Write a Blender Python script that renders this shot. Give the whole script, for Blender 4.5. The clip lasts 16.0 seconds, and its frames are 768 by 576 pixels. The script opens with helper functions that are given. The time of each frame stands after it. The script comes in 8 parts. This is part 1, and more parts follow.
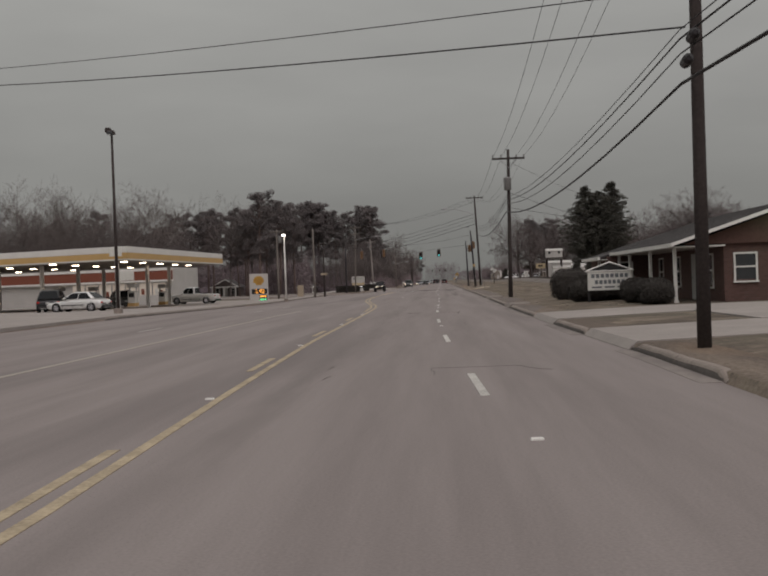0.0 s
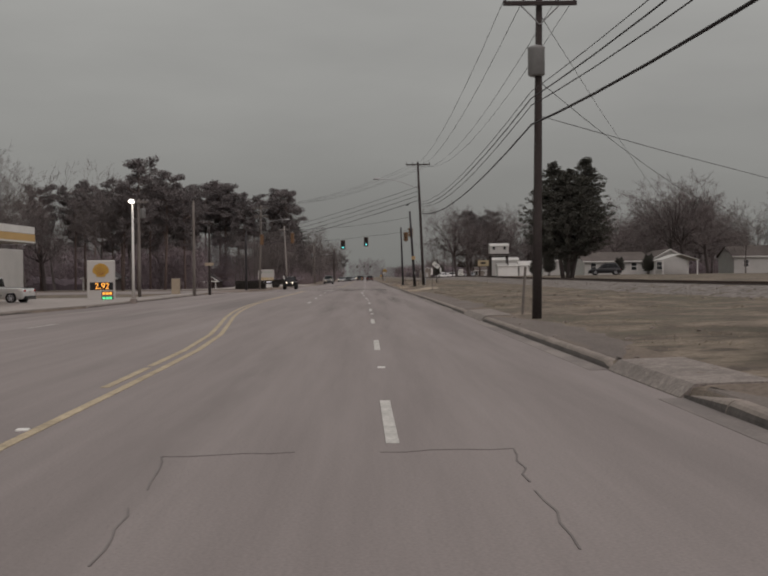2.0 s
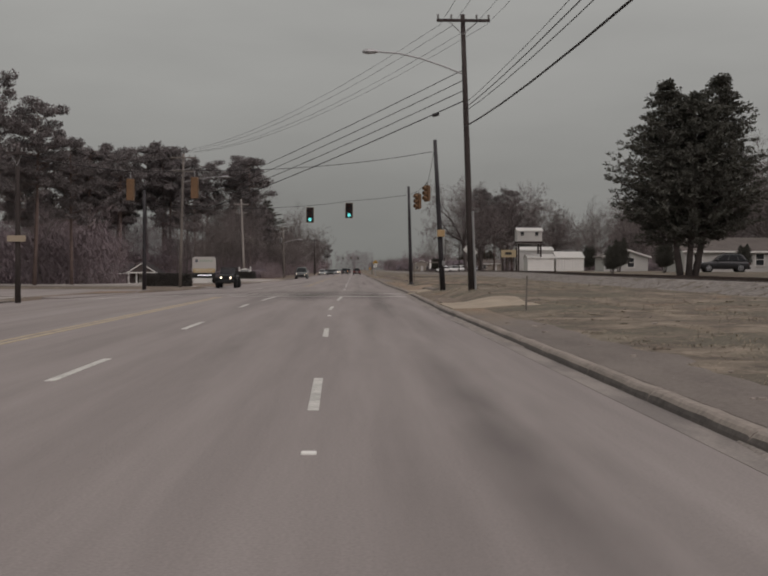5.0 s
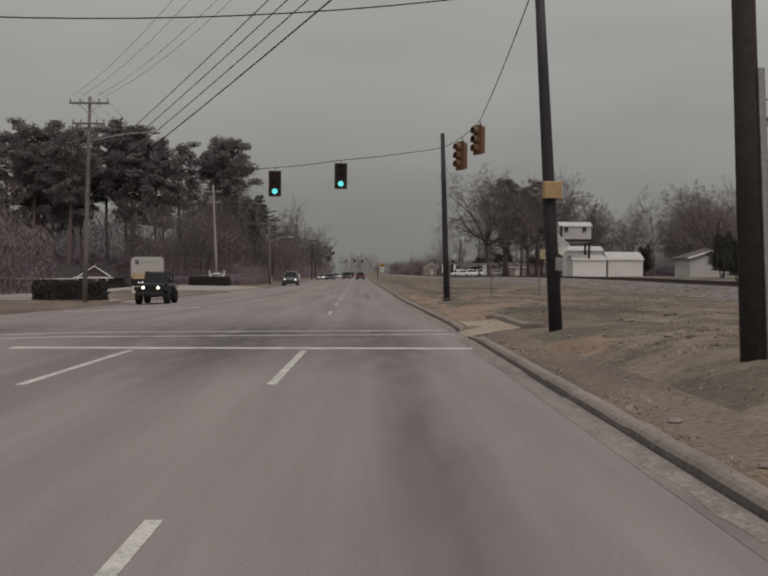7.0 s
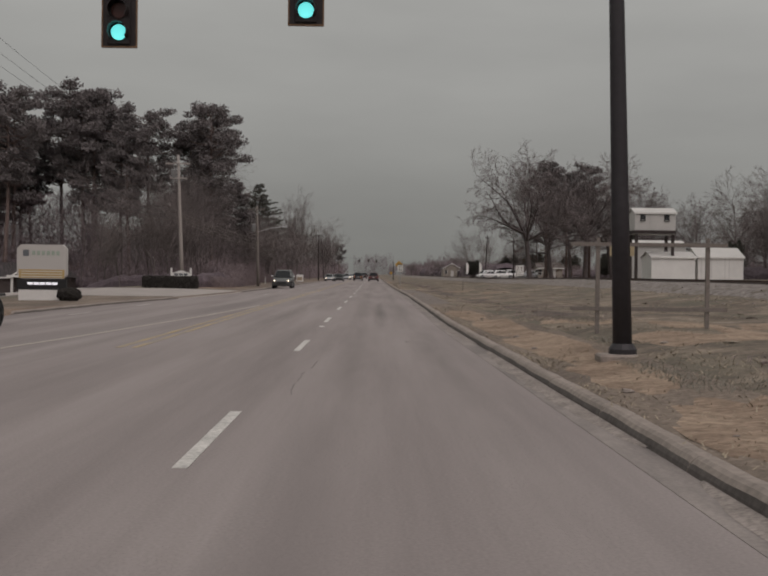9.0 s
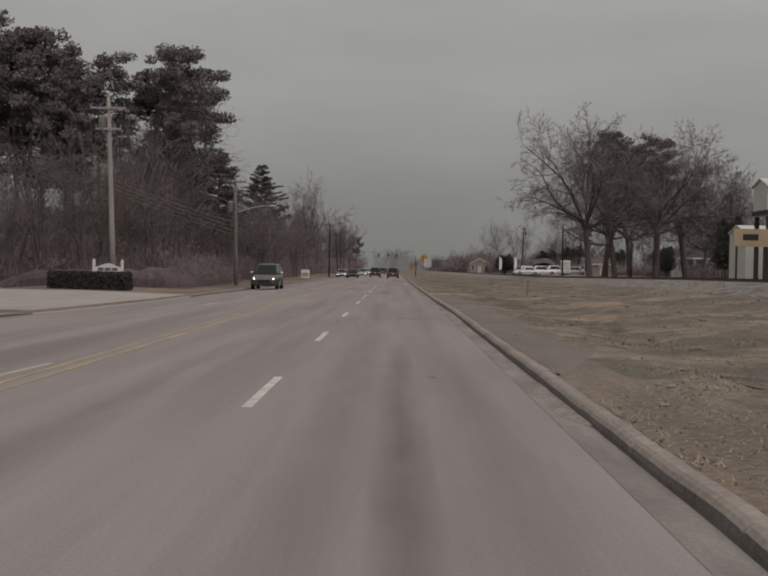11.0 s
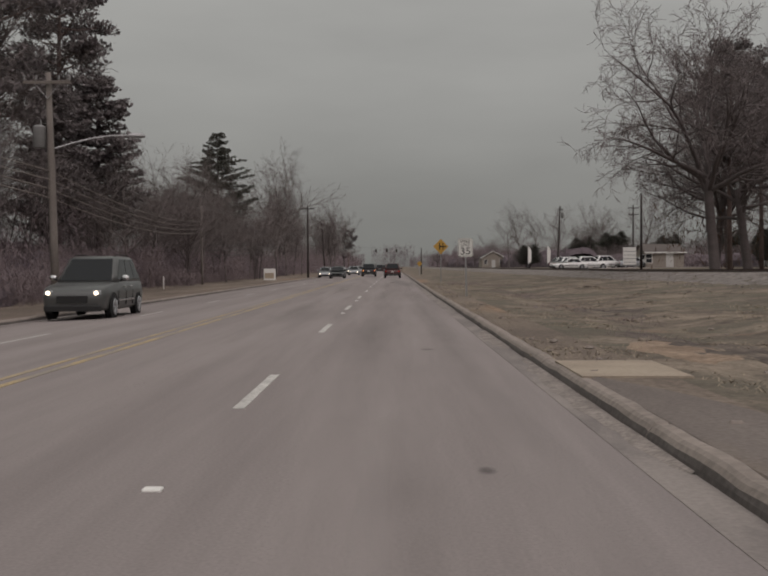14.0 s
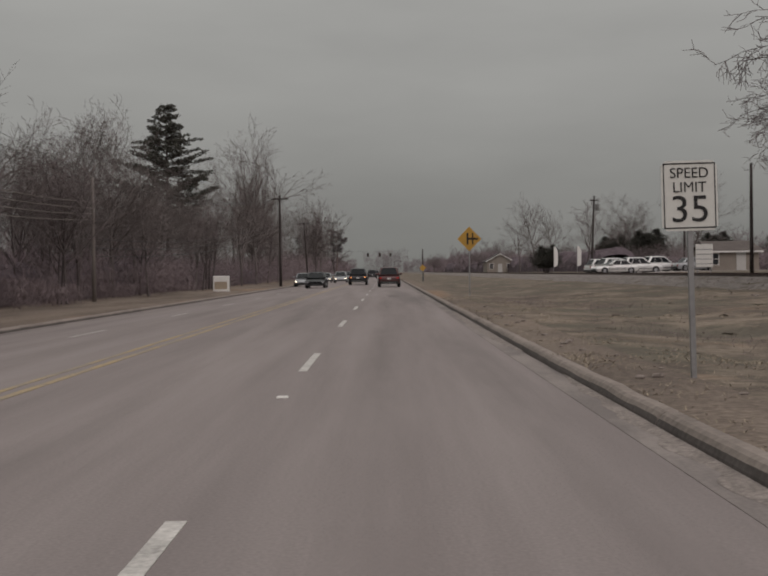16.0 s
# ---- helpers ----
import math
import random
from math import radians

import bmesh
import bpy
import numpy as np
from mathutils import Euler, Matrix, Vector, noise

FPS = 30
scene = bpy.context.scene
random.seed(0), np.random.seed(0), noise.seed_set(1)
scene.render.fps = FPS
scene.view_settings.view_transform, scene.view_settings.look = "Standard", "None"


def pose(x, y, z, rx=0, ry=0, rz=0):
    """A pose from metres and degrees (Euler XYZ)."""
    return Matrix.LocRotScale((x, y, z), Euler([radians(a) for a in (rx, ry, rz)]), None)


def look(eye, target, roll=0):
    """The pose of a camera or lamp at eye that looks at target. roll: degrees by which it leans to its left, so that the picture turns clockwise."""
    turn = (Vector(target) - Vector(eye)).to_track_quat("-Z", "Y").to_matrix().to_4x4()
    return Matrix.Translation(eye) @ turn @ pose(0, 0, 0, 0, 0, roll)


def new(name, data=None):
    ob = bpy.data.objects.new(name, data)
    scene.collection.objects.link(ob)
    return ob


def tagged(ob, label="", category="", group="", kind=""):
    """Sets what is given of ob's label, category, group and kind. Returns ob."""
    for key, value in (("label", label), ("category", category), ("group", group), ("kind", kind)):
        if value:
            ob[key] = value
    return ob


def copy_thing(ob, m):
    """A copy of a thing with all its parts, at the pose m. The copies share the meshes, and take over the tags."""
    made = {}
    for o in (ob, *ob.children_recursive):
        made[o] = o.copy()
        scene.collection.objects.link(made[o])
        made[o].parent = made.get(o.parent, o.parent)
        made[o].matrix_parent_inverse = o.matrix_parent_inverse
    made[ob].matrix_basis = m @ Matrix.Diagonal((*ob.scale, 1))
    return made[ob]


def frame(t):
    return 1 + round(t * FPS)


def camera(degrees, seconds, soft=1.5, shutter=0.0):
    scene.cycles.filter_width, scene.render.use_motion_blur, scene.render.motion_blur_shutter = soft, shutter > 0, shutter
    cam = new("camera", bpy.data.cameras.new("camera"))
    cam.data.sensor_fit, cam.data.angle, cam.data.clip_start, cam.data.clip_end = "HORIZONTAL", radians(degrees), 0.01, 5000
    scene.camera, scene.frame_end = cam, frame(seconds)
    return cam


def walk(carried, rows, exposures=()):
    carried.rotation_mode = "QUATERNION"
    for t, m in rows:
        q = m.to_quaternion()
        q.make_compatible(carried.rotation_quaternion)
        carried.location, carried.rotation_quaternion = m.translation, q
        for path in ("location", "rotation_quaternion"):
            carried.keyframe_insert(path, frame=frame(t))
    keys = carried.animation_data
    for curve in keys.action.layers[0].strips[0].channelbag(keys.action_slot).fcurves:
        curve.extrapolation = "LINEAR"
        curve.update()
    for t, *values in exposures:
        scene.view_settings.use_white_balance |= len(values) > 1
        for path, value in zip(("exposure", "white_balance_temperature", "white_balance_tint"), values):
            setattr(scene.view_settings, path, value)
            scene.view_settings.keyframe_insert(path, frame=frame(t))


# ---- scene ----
cam = camera(38.0, 16.0, soft=2.1)
PATH = [
    (0, (0.686, 0.644, 1.466), (0.581, 2.641, 1.455), -2.1),
    (0.5, (0.25, 10.639, 1.419), (0.177, 12.638, 1.404), -1.8),
    (1, (-0.024, 20.655, 1.406), (-0.041, 22.655, 1.387), -1.8),
    (1.5, (0.02, 31.033, 1.391), (0.048, 33.033, 1.374), -1.3),
    (2, (0.2, 41.621, 1.435), (0.232, 43.621, 1.414), -0.6),
    (2.5, (0.322, 52.528, 1.405), (0.344, 54.528, 1.373), -0.6),
    (3, (0.437, 62.894, 1.373), (0.462, 64.894, 1.341), -0.2),
    (3.5, (0.54, 72.902, 1.402), (0.575, 74.902, 1.367), -0.2),
    (4, (0.594, 82.605, 1.395), (0.638, 84.605, 1.36), -0.1),
    (6.5, (0.862, 127.523, 1.515), (0.918, 129.522, 1.487), 0.5),
    (7, (1.1, 136.256, 1.547), (1.145, 138.256, 1.52), 0.3),
    (7.5, (1.218, 144.479, 1.526), (1.255, 146.478, 1.497), 0.1),
    (8, (1.253, 153.924, 1.449), (1.282, 155.924, 1.418), 0.1),
    (8.5, (1.289, 161.052, 1.436), (1.312, 163.052, 1.412), 0.8),
    (9, (1.38, 169.379, 1.417), (1.399, 171.379, 1.392), 0.7),
    (9.5, (1.464, 177.844, 1.423), (1.479, 179.844, 1.404), 1.0),
    (10, (1.486, 186.243, 1.45), (1.487, 188.242, 1.425), 1.1),
    (12.5, (1.605, 223.855, 1.52), (1.581, 225.855, 1.483), 1.0),
    (13, (1.551, 232.648, 1.455), (1.532, 234.648, 1.422), 0.6),
    (13.5, (1.531, 241.494, 1.415), (1.514, 243.494, 1.383), -0.2),
    (14, (1.487, 249.873, 1.354), (1.47, 251.873, 1.315), -0.3),
    (14.5, (1.371, 258.156, 1.415), (1.351, 260.156, 1.384), -0.1),
    (15, (1.29, 266.354, 1.358), (1.277, 268.354, 1.322), -0.3),
    (15.5, (1.155, 274.424, 1.368), (1.142, 276.423, 1.339), -0.7),
    (16, (1.127, 282.278, 1.313), (1.123, 284.278, 1.284), -0.7),
]
walk(cam, [(t, look(eye, target, roll)) for t, eye, target, roll in PATH], exposures=[(0.0, -0.46, 6610, 20), (2.0, -0.45, 6610, 20), (4.0, -0.4, 6610, 20), (7.0, -0.36, 6610, 20), (12.0, -0.34, 6610, 20), (14.5, -0.36, 6610, 20), (16.0, -0.39, 6610, 20)])

# ---- world and light: a dull overcast winter sky ----
world = bpy.data.worlds.new("overcast_sky")
scene.world = world
world.use_nodes = True
wn, wl = world.node_tree.nodes, world.node_tree.links
wn.clear()
sky = wn.new("ShaderNodeTexSky")
sky.sky_type, sky.sun_disc = "NISHITA", False
sky.sun_elevation, sky.sun_rotation = radians(38), radians(200)
sky.dust_density, sky.air_density = 3.0, 1.0
hsv = wn.new("ShaderNodeHueSaturation")
hsv.inputs["Saturation"].default_value = 0.12
wl.new(sky.outputs[0], hsv.inputs["Color"])
coord = wn.new("ShaderNodeTexCoord")
cloud_map = wn.new("ShaderNodeMapping")
cloud_map.inputs["Scale"].default_value = (1.6, 1.6, 6.0)
wl.new(coord.outputs["Generated"], cloud_map.inputs[0])
cloud = wn.new("ShaderNodeTexNoise")
cloud.inputs["Scale"].default_value, cloud.inputs["Detail"].default_value = 1.7, 5.0
wl.new(cloud_map.outputs[0], cloud.inputs["Vector"])
ramp = wn.new("ShaderNodeMapRange")
ramp.inputs["From Min"].default_value, ramp.inputs["From Max"].default_value = 0.3, 0.7
ramp.inputs["To Min"].default_value, ramp.inputs["To Max"].default_value = 2.55, 3.2
wl.new(cloud.outputs["Fac"], ramp.inputs["Value"])
deck = wn.new("ShaderNodeMix")
deck.data_type = "RGBA"
deck.inputs["Factor"].default_value = 0.9
wl.new(hsv.outputs[0], deck.inputs["A"])
grey = wn.new("ShaderNodeVectorMath")
grey.operation = "SCALE"
grey.inputs[0].default_value = (0.925, 1.0, 0.905)
wl.new(ramp.outputs[0], grey.inputs["Scale"])
wl.new(grey.outputs[0], deck.inputs["B"])
# an overcast sky grows brighter towards the zenith
xyz = wn.new("ShaderNodeSeparateXYZ")
wl.new(coord.outputs["Generated"], xyz.inputs[0])
lift = wn.new("ShaderNodeMapRange")
lift.inputs["From Min"].default_value, lift.inputs["From Max"].default_value = 0.0, 1.0
lift.inputs["To Min"].default_value, lift.inputs["To Max"].default_value = 0.84, 3.3
wl.new(xyz.outputs["Z"], lift.inputs["Value"])
dome = wn.new("ShaderNodeVectorMath")
dome.operation = "SCALE"
wl.new(deck.outputs["Result"], dome.inputs[0])
wl.new(lift.outputs[0], dome.inputs["Scale"])
bg = wn.new("ShaderNodeBackground")
bg.inputs["Strength"].default_value = 0.108
wl.new(dome.outputs[0], bg.inputs["Color"])
wl.new(bg.outputs[0], wn.new("ShaderNodeOutputWorld").inputs[0])

sun = new("sun", bpy.data.lights.new("sun", "SUN"))
sun.data.energy, sun.data.angle, sun.data.color = 1.3, radians(60), (1.0, 0.9, 0.88)
sun.matrix_world = look((40, -60, 90), (0, 0, 0))


# ---- materials ----
def mat(name, col, rough=0.85, var=0.18, scale=0.6, fine=9.0, bump=0.15, metal=0.0, island=0.0, spec=0.3):
    """A surface with broad stains and fine grain, in metres of the object."""
    m = bpy.data.materials.new(name)
    m.use_nodes = True
    n, l = m.node_tree.nodes, m.node_tree.links
    b = n["Principled BSDF"]
    b.inputs["Roughness"].default_value, b.inputs["Metallic"].default_value = rough, metal
    b.inputs["Specular IOR Level"].default_value = spec
    tc = n.new("ShaderNodeTexCoord")
    broad, grain = n.new("ShaderNodeTexNoise"), n.new("ShaderNodeTexNoise")
    broad.inputs["Scale"].default_value, broad.inputs["Detail"].default_value = scale, 4.0
    grain.inputs["Scale"].default_value, grain.inputs["Detail"].default_value = fine, 3.0
    for t in (broad, grain):
        l.new(tc.outputs["Object"], t.inputs["Vector"])
    add = n.new("ShaderNodeMath")
    add.operation = "ADD"
    l.new(broad.outputs["Fac"], add.inputs[0])
    l.new(grain.outputs["Fac"], add.inputs[1])
    last = add.outputs[0]
    if island:
        geo = n.new("ShaderNodeNewGeometry")
        more = n.new("ShaderNodeMath")
        more.operation = "MULTIPLY_ADD"
        l.new(geo.outputs["Random Per Island"], more.inputs[0])
        more.inputs[1].default_value = island
        l.new(last, more.inputs[2])
        last = more.outputs[0]
    rng = n.new("ShaderNodeMapRange")
    rng.inputs["From Min"].default_value, rng.inputs["From Max"].default_value = 0.65, 1.35 + island
    rng.inputs["To Min"].default_value, rng.inputs["To Max"].default_value = 1.0 - var, 1.0 + var
    l.new(last, rng.inputs["Value"])
    mul = n.new("ShaderNodeVectorMath")
    mul.operation = "SCALE"
    mul.inputs[0].default_value = col
    l.new(rng.outputs[0], mul.inputs["Scale"])
    l.new(mul.outputs[0], b.inputs["Base Color"])
    if bump:
        bp = n.new("ShaderNodeBump")
        bp.inputs["Strength"].default_value, bp.inputs["Distance"].default_value = bump, 0.02
        l.new(grain.outputs["Fac"], bp.inputs["Height"])
        l.new(bp.outputs[0], b.inputs["Normal"])
    return m


def glow(name, col, strength):
    m = bpy.data.materials.new(name)
    m.use_nodes = True
    b = m.node_tree.nodes["Principled BSDF"]
    b.inputs["Base Color"].default_value = (*[min(1, c * 0.8) for c in col], 1)
    b.inputs["Emission Color"].default_value = (*col, 1)
    b.inputs["Emission Strength"].default_value = strength
    return m


def two_tone(name, a, b_col, scale, lo, hi, rough=0.95, fine=14.0, bump=0.4, stretch=(1, 1, 1), third=None, grit=0.28):
    """Ground cover: two colours in patches, broken up by a fine grain."""
    m = bpy.data.materials.new(name)
    m.use_nodes = True
    n, l = m.node_tree.nodes, m.node_tree.links
    b = n["Principled BSDF"]
    b.inputs["Roughness"].default_value = rough
    b.inputs["Specular IOR Level"].default_value = 0.15
    tc, mp = n.new("ShaderNodeTexCoord"), n.new("ShaderNodeMapping")
    mp.inputs["Scale"].default_value = stretch
    l.new(tc.outputs["Object"], mp.inputs[0])
    big, small = n.new("ShaderNodeTexNoise"), n.new("ShaderNodeTexNoise")
    big.inputs["Scale"].default_value, big.inputs["Detail"].default_value = scale, 8.0
    big.inputs["Roughness"].default_value = 0.65
    small.inputs["Scale"].default_value, small.inputs["Detail"].default_value = fine, 4.0
    l.new(mp.outputs[0], big.inputs["Vector"])
    l.new(tc.outputs["Object"], small.inputs["Vector"])
    r = n.new("ShaderNodeMapRange")
    r.inputs["From Min"].default_value, r.inputs["From Max"].default_value = lo, hi
    l.new(big.outputs["Fac"], r.inputs["Value"])
    mix = n.new("ShaderNodeMix")
    mix.data_type = "RGBA"
    mix.inputs["A"].default_value, mix.inputs["B"].default_value = (*a, 1), (*b_col, 1)
    l.new(r.outputs[0], mix.inputs["Factor"])
    last = mix.outputs["Result"]
    if third:
        spots = n.new("ShaderNodeTexNoise")
        spots.inputs["Scale"].default_value, spots.inputs["Detail"].default_value = scale * 0.37, 6.0
        l.new(mp.outputs[0], spots.inputs["Vector"])
        r3 = n.new("ShaderNodeMapRange")
        r3.inputs["From Min"].default_value, r3.inputs["From Max"].default_value = 0.56, 0.66
        l.new(spots.outputs["Fac"], r3.inputs["Value"])
        mix3 = n.new("ShaderNodeMix")
        mix3.data_type = "RGBA"
        mix3.inputs["B"].default_value = (*third, 1)
        l.new(r3.outputs[0], mix3.inputs["Factor"])
        l.new(last, mix3.inputs["A"])
        last = mix3.outputs["Result"]
    r2 = n.new("ShaderNodeMapRange")
    r2.inputs["From Min"].default_value, r2.inputs["From Max"].default_value = 0.3, 0.7
    r2.inputs["To Min"].default_value, r2.inputs["To Max"].default_value = 1.0 - grit, 1.0 + grit
    l.new(small.outputs["Fac"], r2.inputs["Value"])
    mul = n.new("ShaderNodeVectorMath")
    mul.operation = "SCALE"
    l.new(last, mul.inputs[0])
    l.new(r2.outputs[0], mul.inputs["Scale"])
    l.new(mul.outputs[0], b.inputs["Base Color"])
    bp = n.new("ShaderNodeBump")
    bp.inputs["Strength"].default_value, bp.inputs["Distance"].default_value = bump, 0.05
    l.new(small.outputs["Fac"], bp.inputs["Height"])
    l.new(bp.outputs[0], b.inputs["Normal"])
    return m


def verge_turf(name):
    """Dormant turf: straw, brown, olive and bare rusty soil in patches of several sizes."""
    m = bpy.data.materials.new(name)
    m.use_nodes = True
    n, l = m.node_tree.nodes, m.node_tree.links
    b = n["Principled BSDF"]
    b.inputs["Roughness"].default_value, b.inputs["Specular IOR Level"].default_value = 0.97, 0.12
    tc = n.new("ShaderNodeTexCoord")

    def field(scale, detail, rough=0.6):
        t = n.new("ShaderNodeTexNoise")
        t.inputs["Scale"].default_value, t.inputs["Detail"].default_value, t.inputs["Roughness"].default_value = scale, detail, rough
        l.new(tc.outputs["Object"], t.inputs["Vector"])
        return t.outputs["Fac"]

    def span(value, lo, hi, to_lo=0.0, to_hi=1.0):
        r = n.new("ShaderNodeMapRange")
        for key, v in (("From Min", lo), ("From Max", hi), ("To Min", to_lo), ("To Max", to_hi)):
            r.inputs[key].default_value = v
        l.new(value, r.inputs["Value"])
        return r.outputs[0]

    def blend(fac, a, colour):
        x = n.new("ShaderNodeMix")
        x.data_type = "RGBA"
        l.new(fac, x.inputs["Factor"])
        l.new(a, x.inputs["A"])
        x.inputs["B"].default_value = (*colour, 1)
        return x.outputs["Result"]
    straw = n.new("ShaderNodeRGB")
    straw.outputs[0].default_value = (0.238, 0.196, 0.155, 1)
    col = blend(span(field(0.42, 9, 0.72), 0.42, 0.56), straw.outputs[0], (0.13, 0.106, 0.087))
    col = blend(span(field(1.1, 9, 0.75), 0.48, 0.62, 0.0, 0.85), col, (0.085, 0.071, 0.06))
    col = blend(span(field(0.16, 9, 0.7), 0.47, 0.58, 0.0, 0.8), col, (0.112, 0.101, 0.08))
    col = blend(span(field(0.23, 8, 0.7), 0.6, 0.7, 0.0, 0.8), col, (0.2, 0.135, 0.096))
    grain = field(9.0, 6, 0.75)
    mul = n.new("ShaderNodeVectorMath")
    mul.operation = "SCALE"
    l.new(col, mul.inputs[0])
    l.new(span(grain, 0.32, 0.68, 0.74, 1.26), mul.inputs["Scale"])
    l.new(mul.outputs[0], b.inputs["Base Color"])
    bp = n.new("ShaderNodeBump")
    bp.inputs["Strength"].default_value, bp.inputs["Distance"].default_value = 0.5, 0.04
    l.new(grain, bp.inputs["Height"])
    l.new(bp.outputs[0], b.inputs["Normal"])
    return m


ASPHALT = two_tone("worn_asphalt", (0.195, 0.17, 0.164), (0.265, 0.234, 0.225), 0.9, 0.32, 0.68, 0.9, 40.0, 0.04, (1, 0.05, 1), (0.18, 0.158, 0.153), 0.09)
LOT = two_tone("lot_concrete", (0.27, 0.245, 0.23), (0.33, 0.3, 0.28), 0.4, 0.35, 0.65, 0.92, 20.0, 0.1, grit=0.1)
TAN_SLAB = two_tone("tan_concrete", (0.265, 0.218, 0.173), (0.35, 0.295, 0.232), 0.9, 0.35, 0.65, 0.93, 18.0, 0.1, grit=0.12)
CRACK = mat("crack_filler", (0.15, 0.133, 0.127), 0.85, 0.2)


def soft_stain(name, col, most, edge=0.13):
    """A dark film on the asphalt: thin at its rim, broken up along the lane; most: how dense it gets."""
    m = mat(name, col, 0.85, 0.2, 0.8, 30)
    n, l = m.node_tree.nodes, m.node_tree.links
    tc, sep = n.new("ShaderNodeTexCoord"), n.new("ShaderNodeSeparateXYZ")
    l.new(tc.outputs["Generated"], sep.inputs[0])

    def times(a, c):
        x = n.new("ShaderNodeMath")
        x.operation = "MULTIPLY"
        l.new(a, x.inputs[0])
        l.new(c, x.inputs[1])
        return x.outputs[0]
    fades = []
    for axis in ("X", "Y"):
        fade = n.new("ShaderNodeMath")
        fade.operation = "PINGPONG"
        fade.inputs[1].default_value = 0.5
        l.new(sep.outputs[axis], fade.inputs[0])
        fades.append(fade.outputs[0])
    noisy, grid = n.new("ShaderNodeTexNoise"), n.new("ShaderNodeMapping")
    grid.inputs["Scale"].default_value = (1.6, 0.35, 1.0)
    l.new(tc.outputs["Object"], grid.inputs[0])
    l.new(grid.outputs[0], noisy.inputs["Vector"])
    noisy.inputs["Scale"].default_value, noisy.inputs["Detail"].default_value = 1.6, 7.0
    span = n.new("ShaderNodeMapRange")
    span.inputs["From Min"].default_value, span.inputs["From Max"].default_value = 0.01, edge
    span.inputs["To Max"].default_value = most
    l.new(times(times(fades[0], fades[1]), noisy.outputs["Fac"]), span.inputs["Value"])
    l.new(span.outputs[0], n["Principled BSDF"].inputs["Alpha"])
    return m


STAIN = soft_stain("tyre_stain", (0.16, 0.142, 0.137), 0.4)
FAINT_STAIN = soft_stain("faint_wheel_track", (0.165, 0.146, 0.14), 0.17)
DEEP_STAIN = soft_stain("deep_oil_stain", (0.12, 0.106, 0.1), 0.45, 0.12)
FAINT_TAR = soft_stain("thin_tar_smear", (0.1, 0.088, 0.084), 0.42, 0.09)
CONCRETE = mat("kerb_concrete", (0.23, 0.196, 0.173), 0.92, 0.3, 0.5, 11, 0.4)
GRASS = verge_turf("winter_turf")
DIRT = two_tone("bare_verge", (0.13, 0.105, 0.088), (0.2, 0.162, 0.132), 0.5, 0.4, 0.62, 0.97, 12.0, 0.6, (1, 0.22, 1), (0.25, 0.17, 0.115))
ORANGE_SOIL = two_tone("orange_clay_soil", (0.185, 0.134, 0.1), (0.275, 0.208, 0.155), 0.9, 0.4, 0.6, 0.97, 10.0, 0.6)
DARK_SOIL = two_tone("dark_ditch_soil", (0.075, 0.062, 0.055), (0.14, 0.115, 0.098), 1.2, 0.4, 0.6, 0.97, 9.0, 0.9)
PALE_STRAW = two_tone("pale_dry_grass", (0.14, 0.119, 0.095), (0.245, 0.208, 0.165), 1.4, 0.4, 0.6, 0.97, 8.0, 0.9)
# BRUSH_MASS is darker than BRUSH: the gloom between the twigs is put into it.
BRUSH_MASS = two_tone("brush_core_with_shade", (0.085, 0.068, 0.076), (0.12, 0.096, 0.106), 1.3, 0.35, 0.65, 0.98, 7.0, 1.0, (1, 1, 0.4), None, 0.35)
GUTTER_SAND = two_tone("pale_gutter_sand", (0.19, 0.166, 0.152), (0.262, 0.23, 0.21), 2.5, 0.4, 0.6, 0.97, 25.0, 0.3)
BALLAST = two_tone("railway_ballast", (0.13, 0.115, 0.105), (0.24, 0.215, 0.2), 4.0, 0.4, 0.6, 0.95, 14.0, 1.0, (1, 0.5, 1), (0.12, 0.1, 0.08))
# Kerb faces are painted darker than the tops: scuffs plus their shade.
KERB_FACE = mat("scuffed_shaded_kerb_face", (0.095, 0.083, 0.077), 0.95, 0.35, 1.0, 12, 0.3)
GUTTER = two_tone("gutter_grit", (0.175, 0.155, 0.147), (0.25, 0.222, 0.206), 1.2, 0.42, 0.6, 0.95, 25.0, 0.15, (1, 0.3, 1), None, 0.1)
WHITE_LINE = mat("worn_white_paint", (0.44, 0.425, 0.4), 0.85, 0.4, 2.2, 22, 0.1)
YELLOW_LINE = mat("worn_yellow_paint", (0.36, 0.295, 0.205), 0.85, 0.35, 2.2, 22, 0.1)
FAINT_YELLOW = mat("faded_yellow_paint", (0.34, 0.312, 0.272), 0.85, 0.15, 3, 25, 0.1)
CHIPPED_YELLOW = two_tone("chipped_yellow_paint", (0.25, 0.22, 0.185), (0.36, 0.28, 0.165), 2.2, 0.4, 0.6, 0.85, 25.0, 0.1, (1, 0.3, 1))
FAINT_WHITE = mat("faded_white_paint", (0.36, 0.345, 0.325), 0.85, 0.15, 3, 25, 0.1)
POLE = mat("weathered_pole_wood", (0.048, 0.039, 0.037), 0.95, 0.3, 0.8, 18, 0.4)
POLE_GREY = mat("grey_pole_wood", (0.17, 0.15, 0.135), 0.95, 0.2, 0.8, 18, 0.4)
POLE_PALE = mat("pale_pole_wood", (0.3, 0.27, 0.25), 0.95, 0.15, 0.8, 18, 0.4)
BLACK_METAL = mat("black_painted_steel", (0.03, 0.027, 0.03), 0.5, 0.2, 1, 10, 0.05)
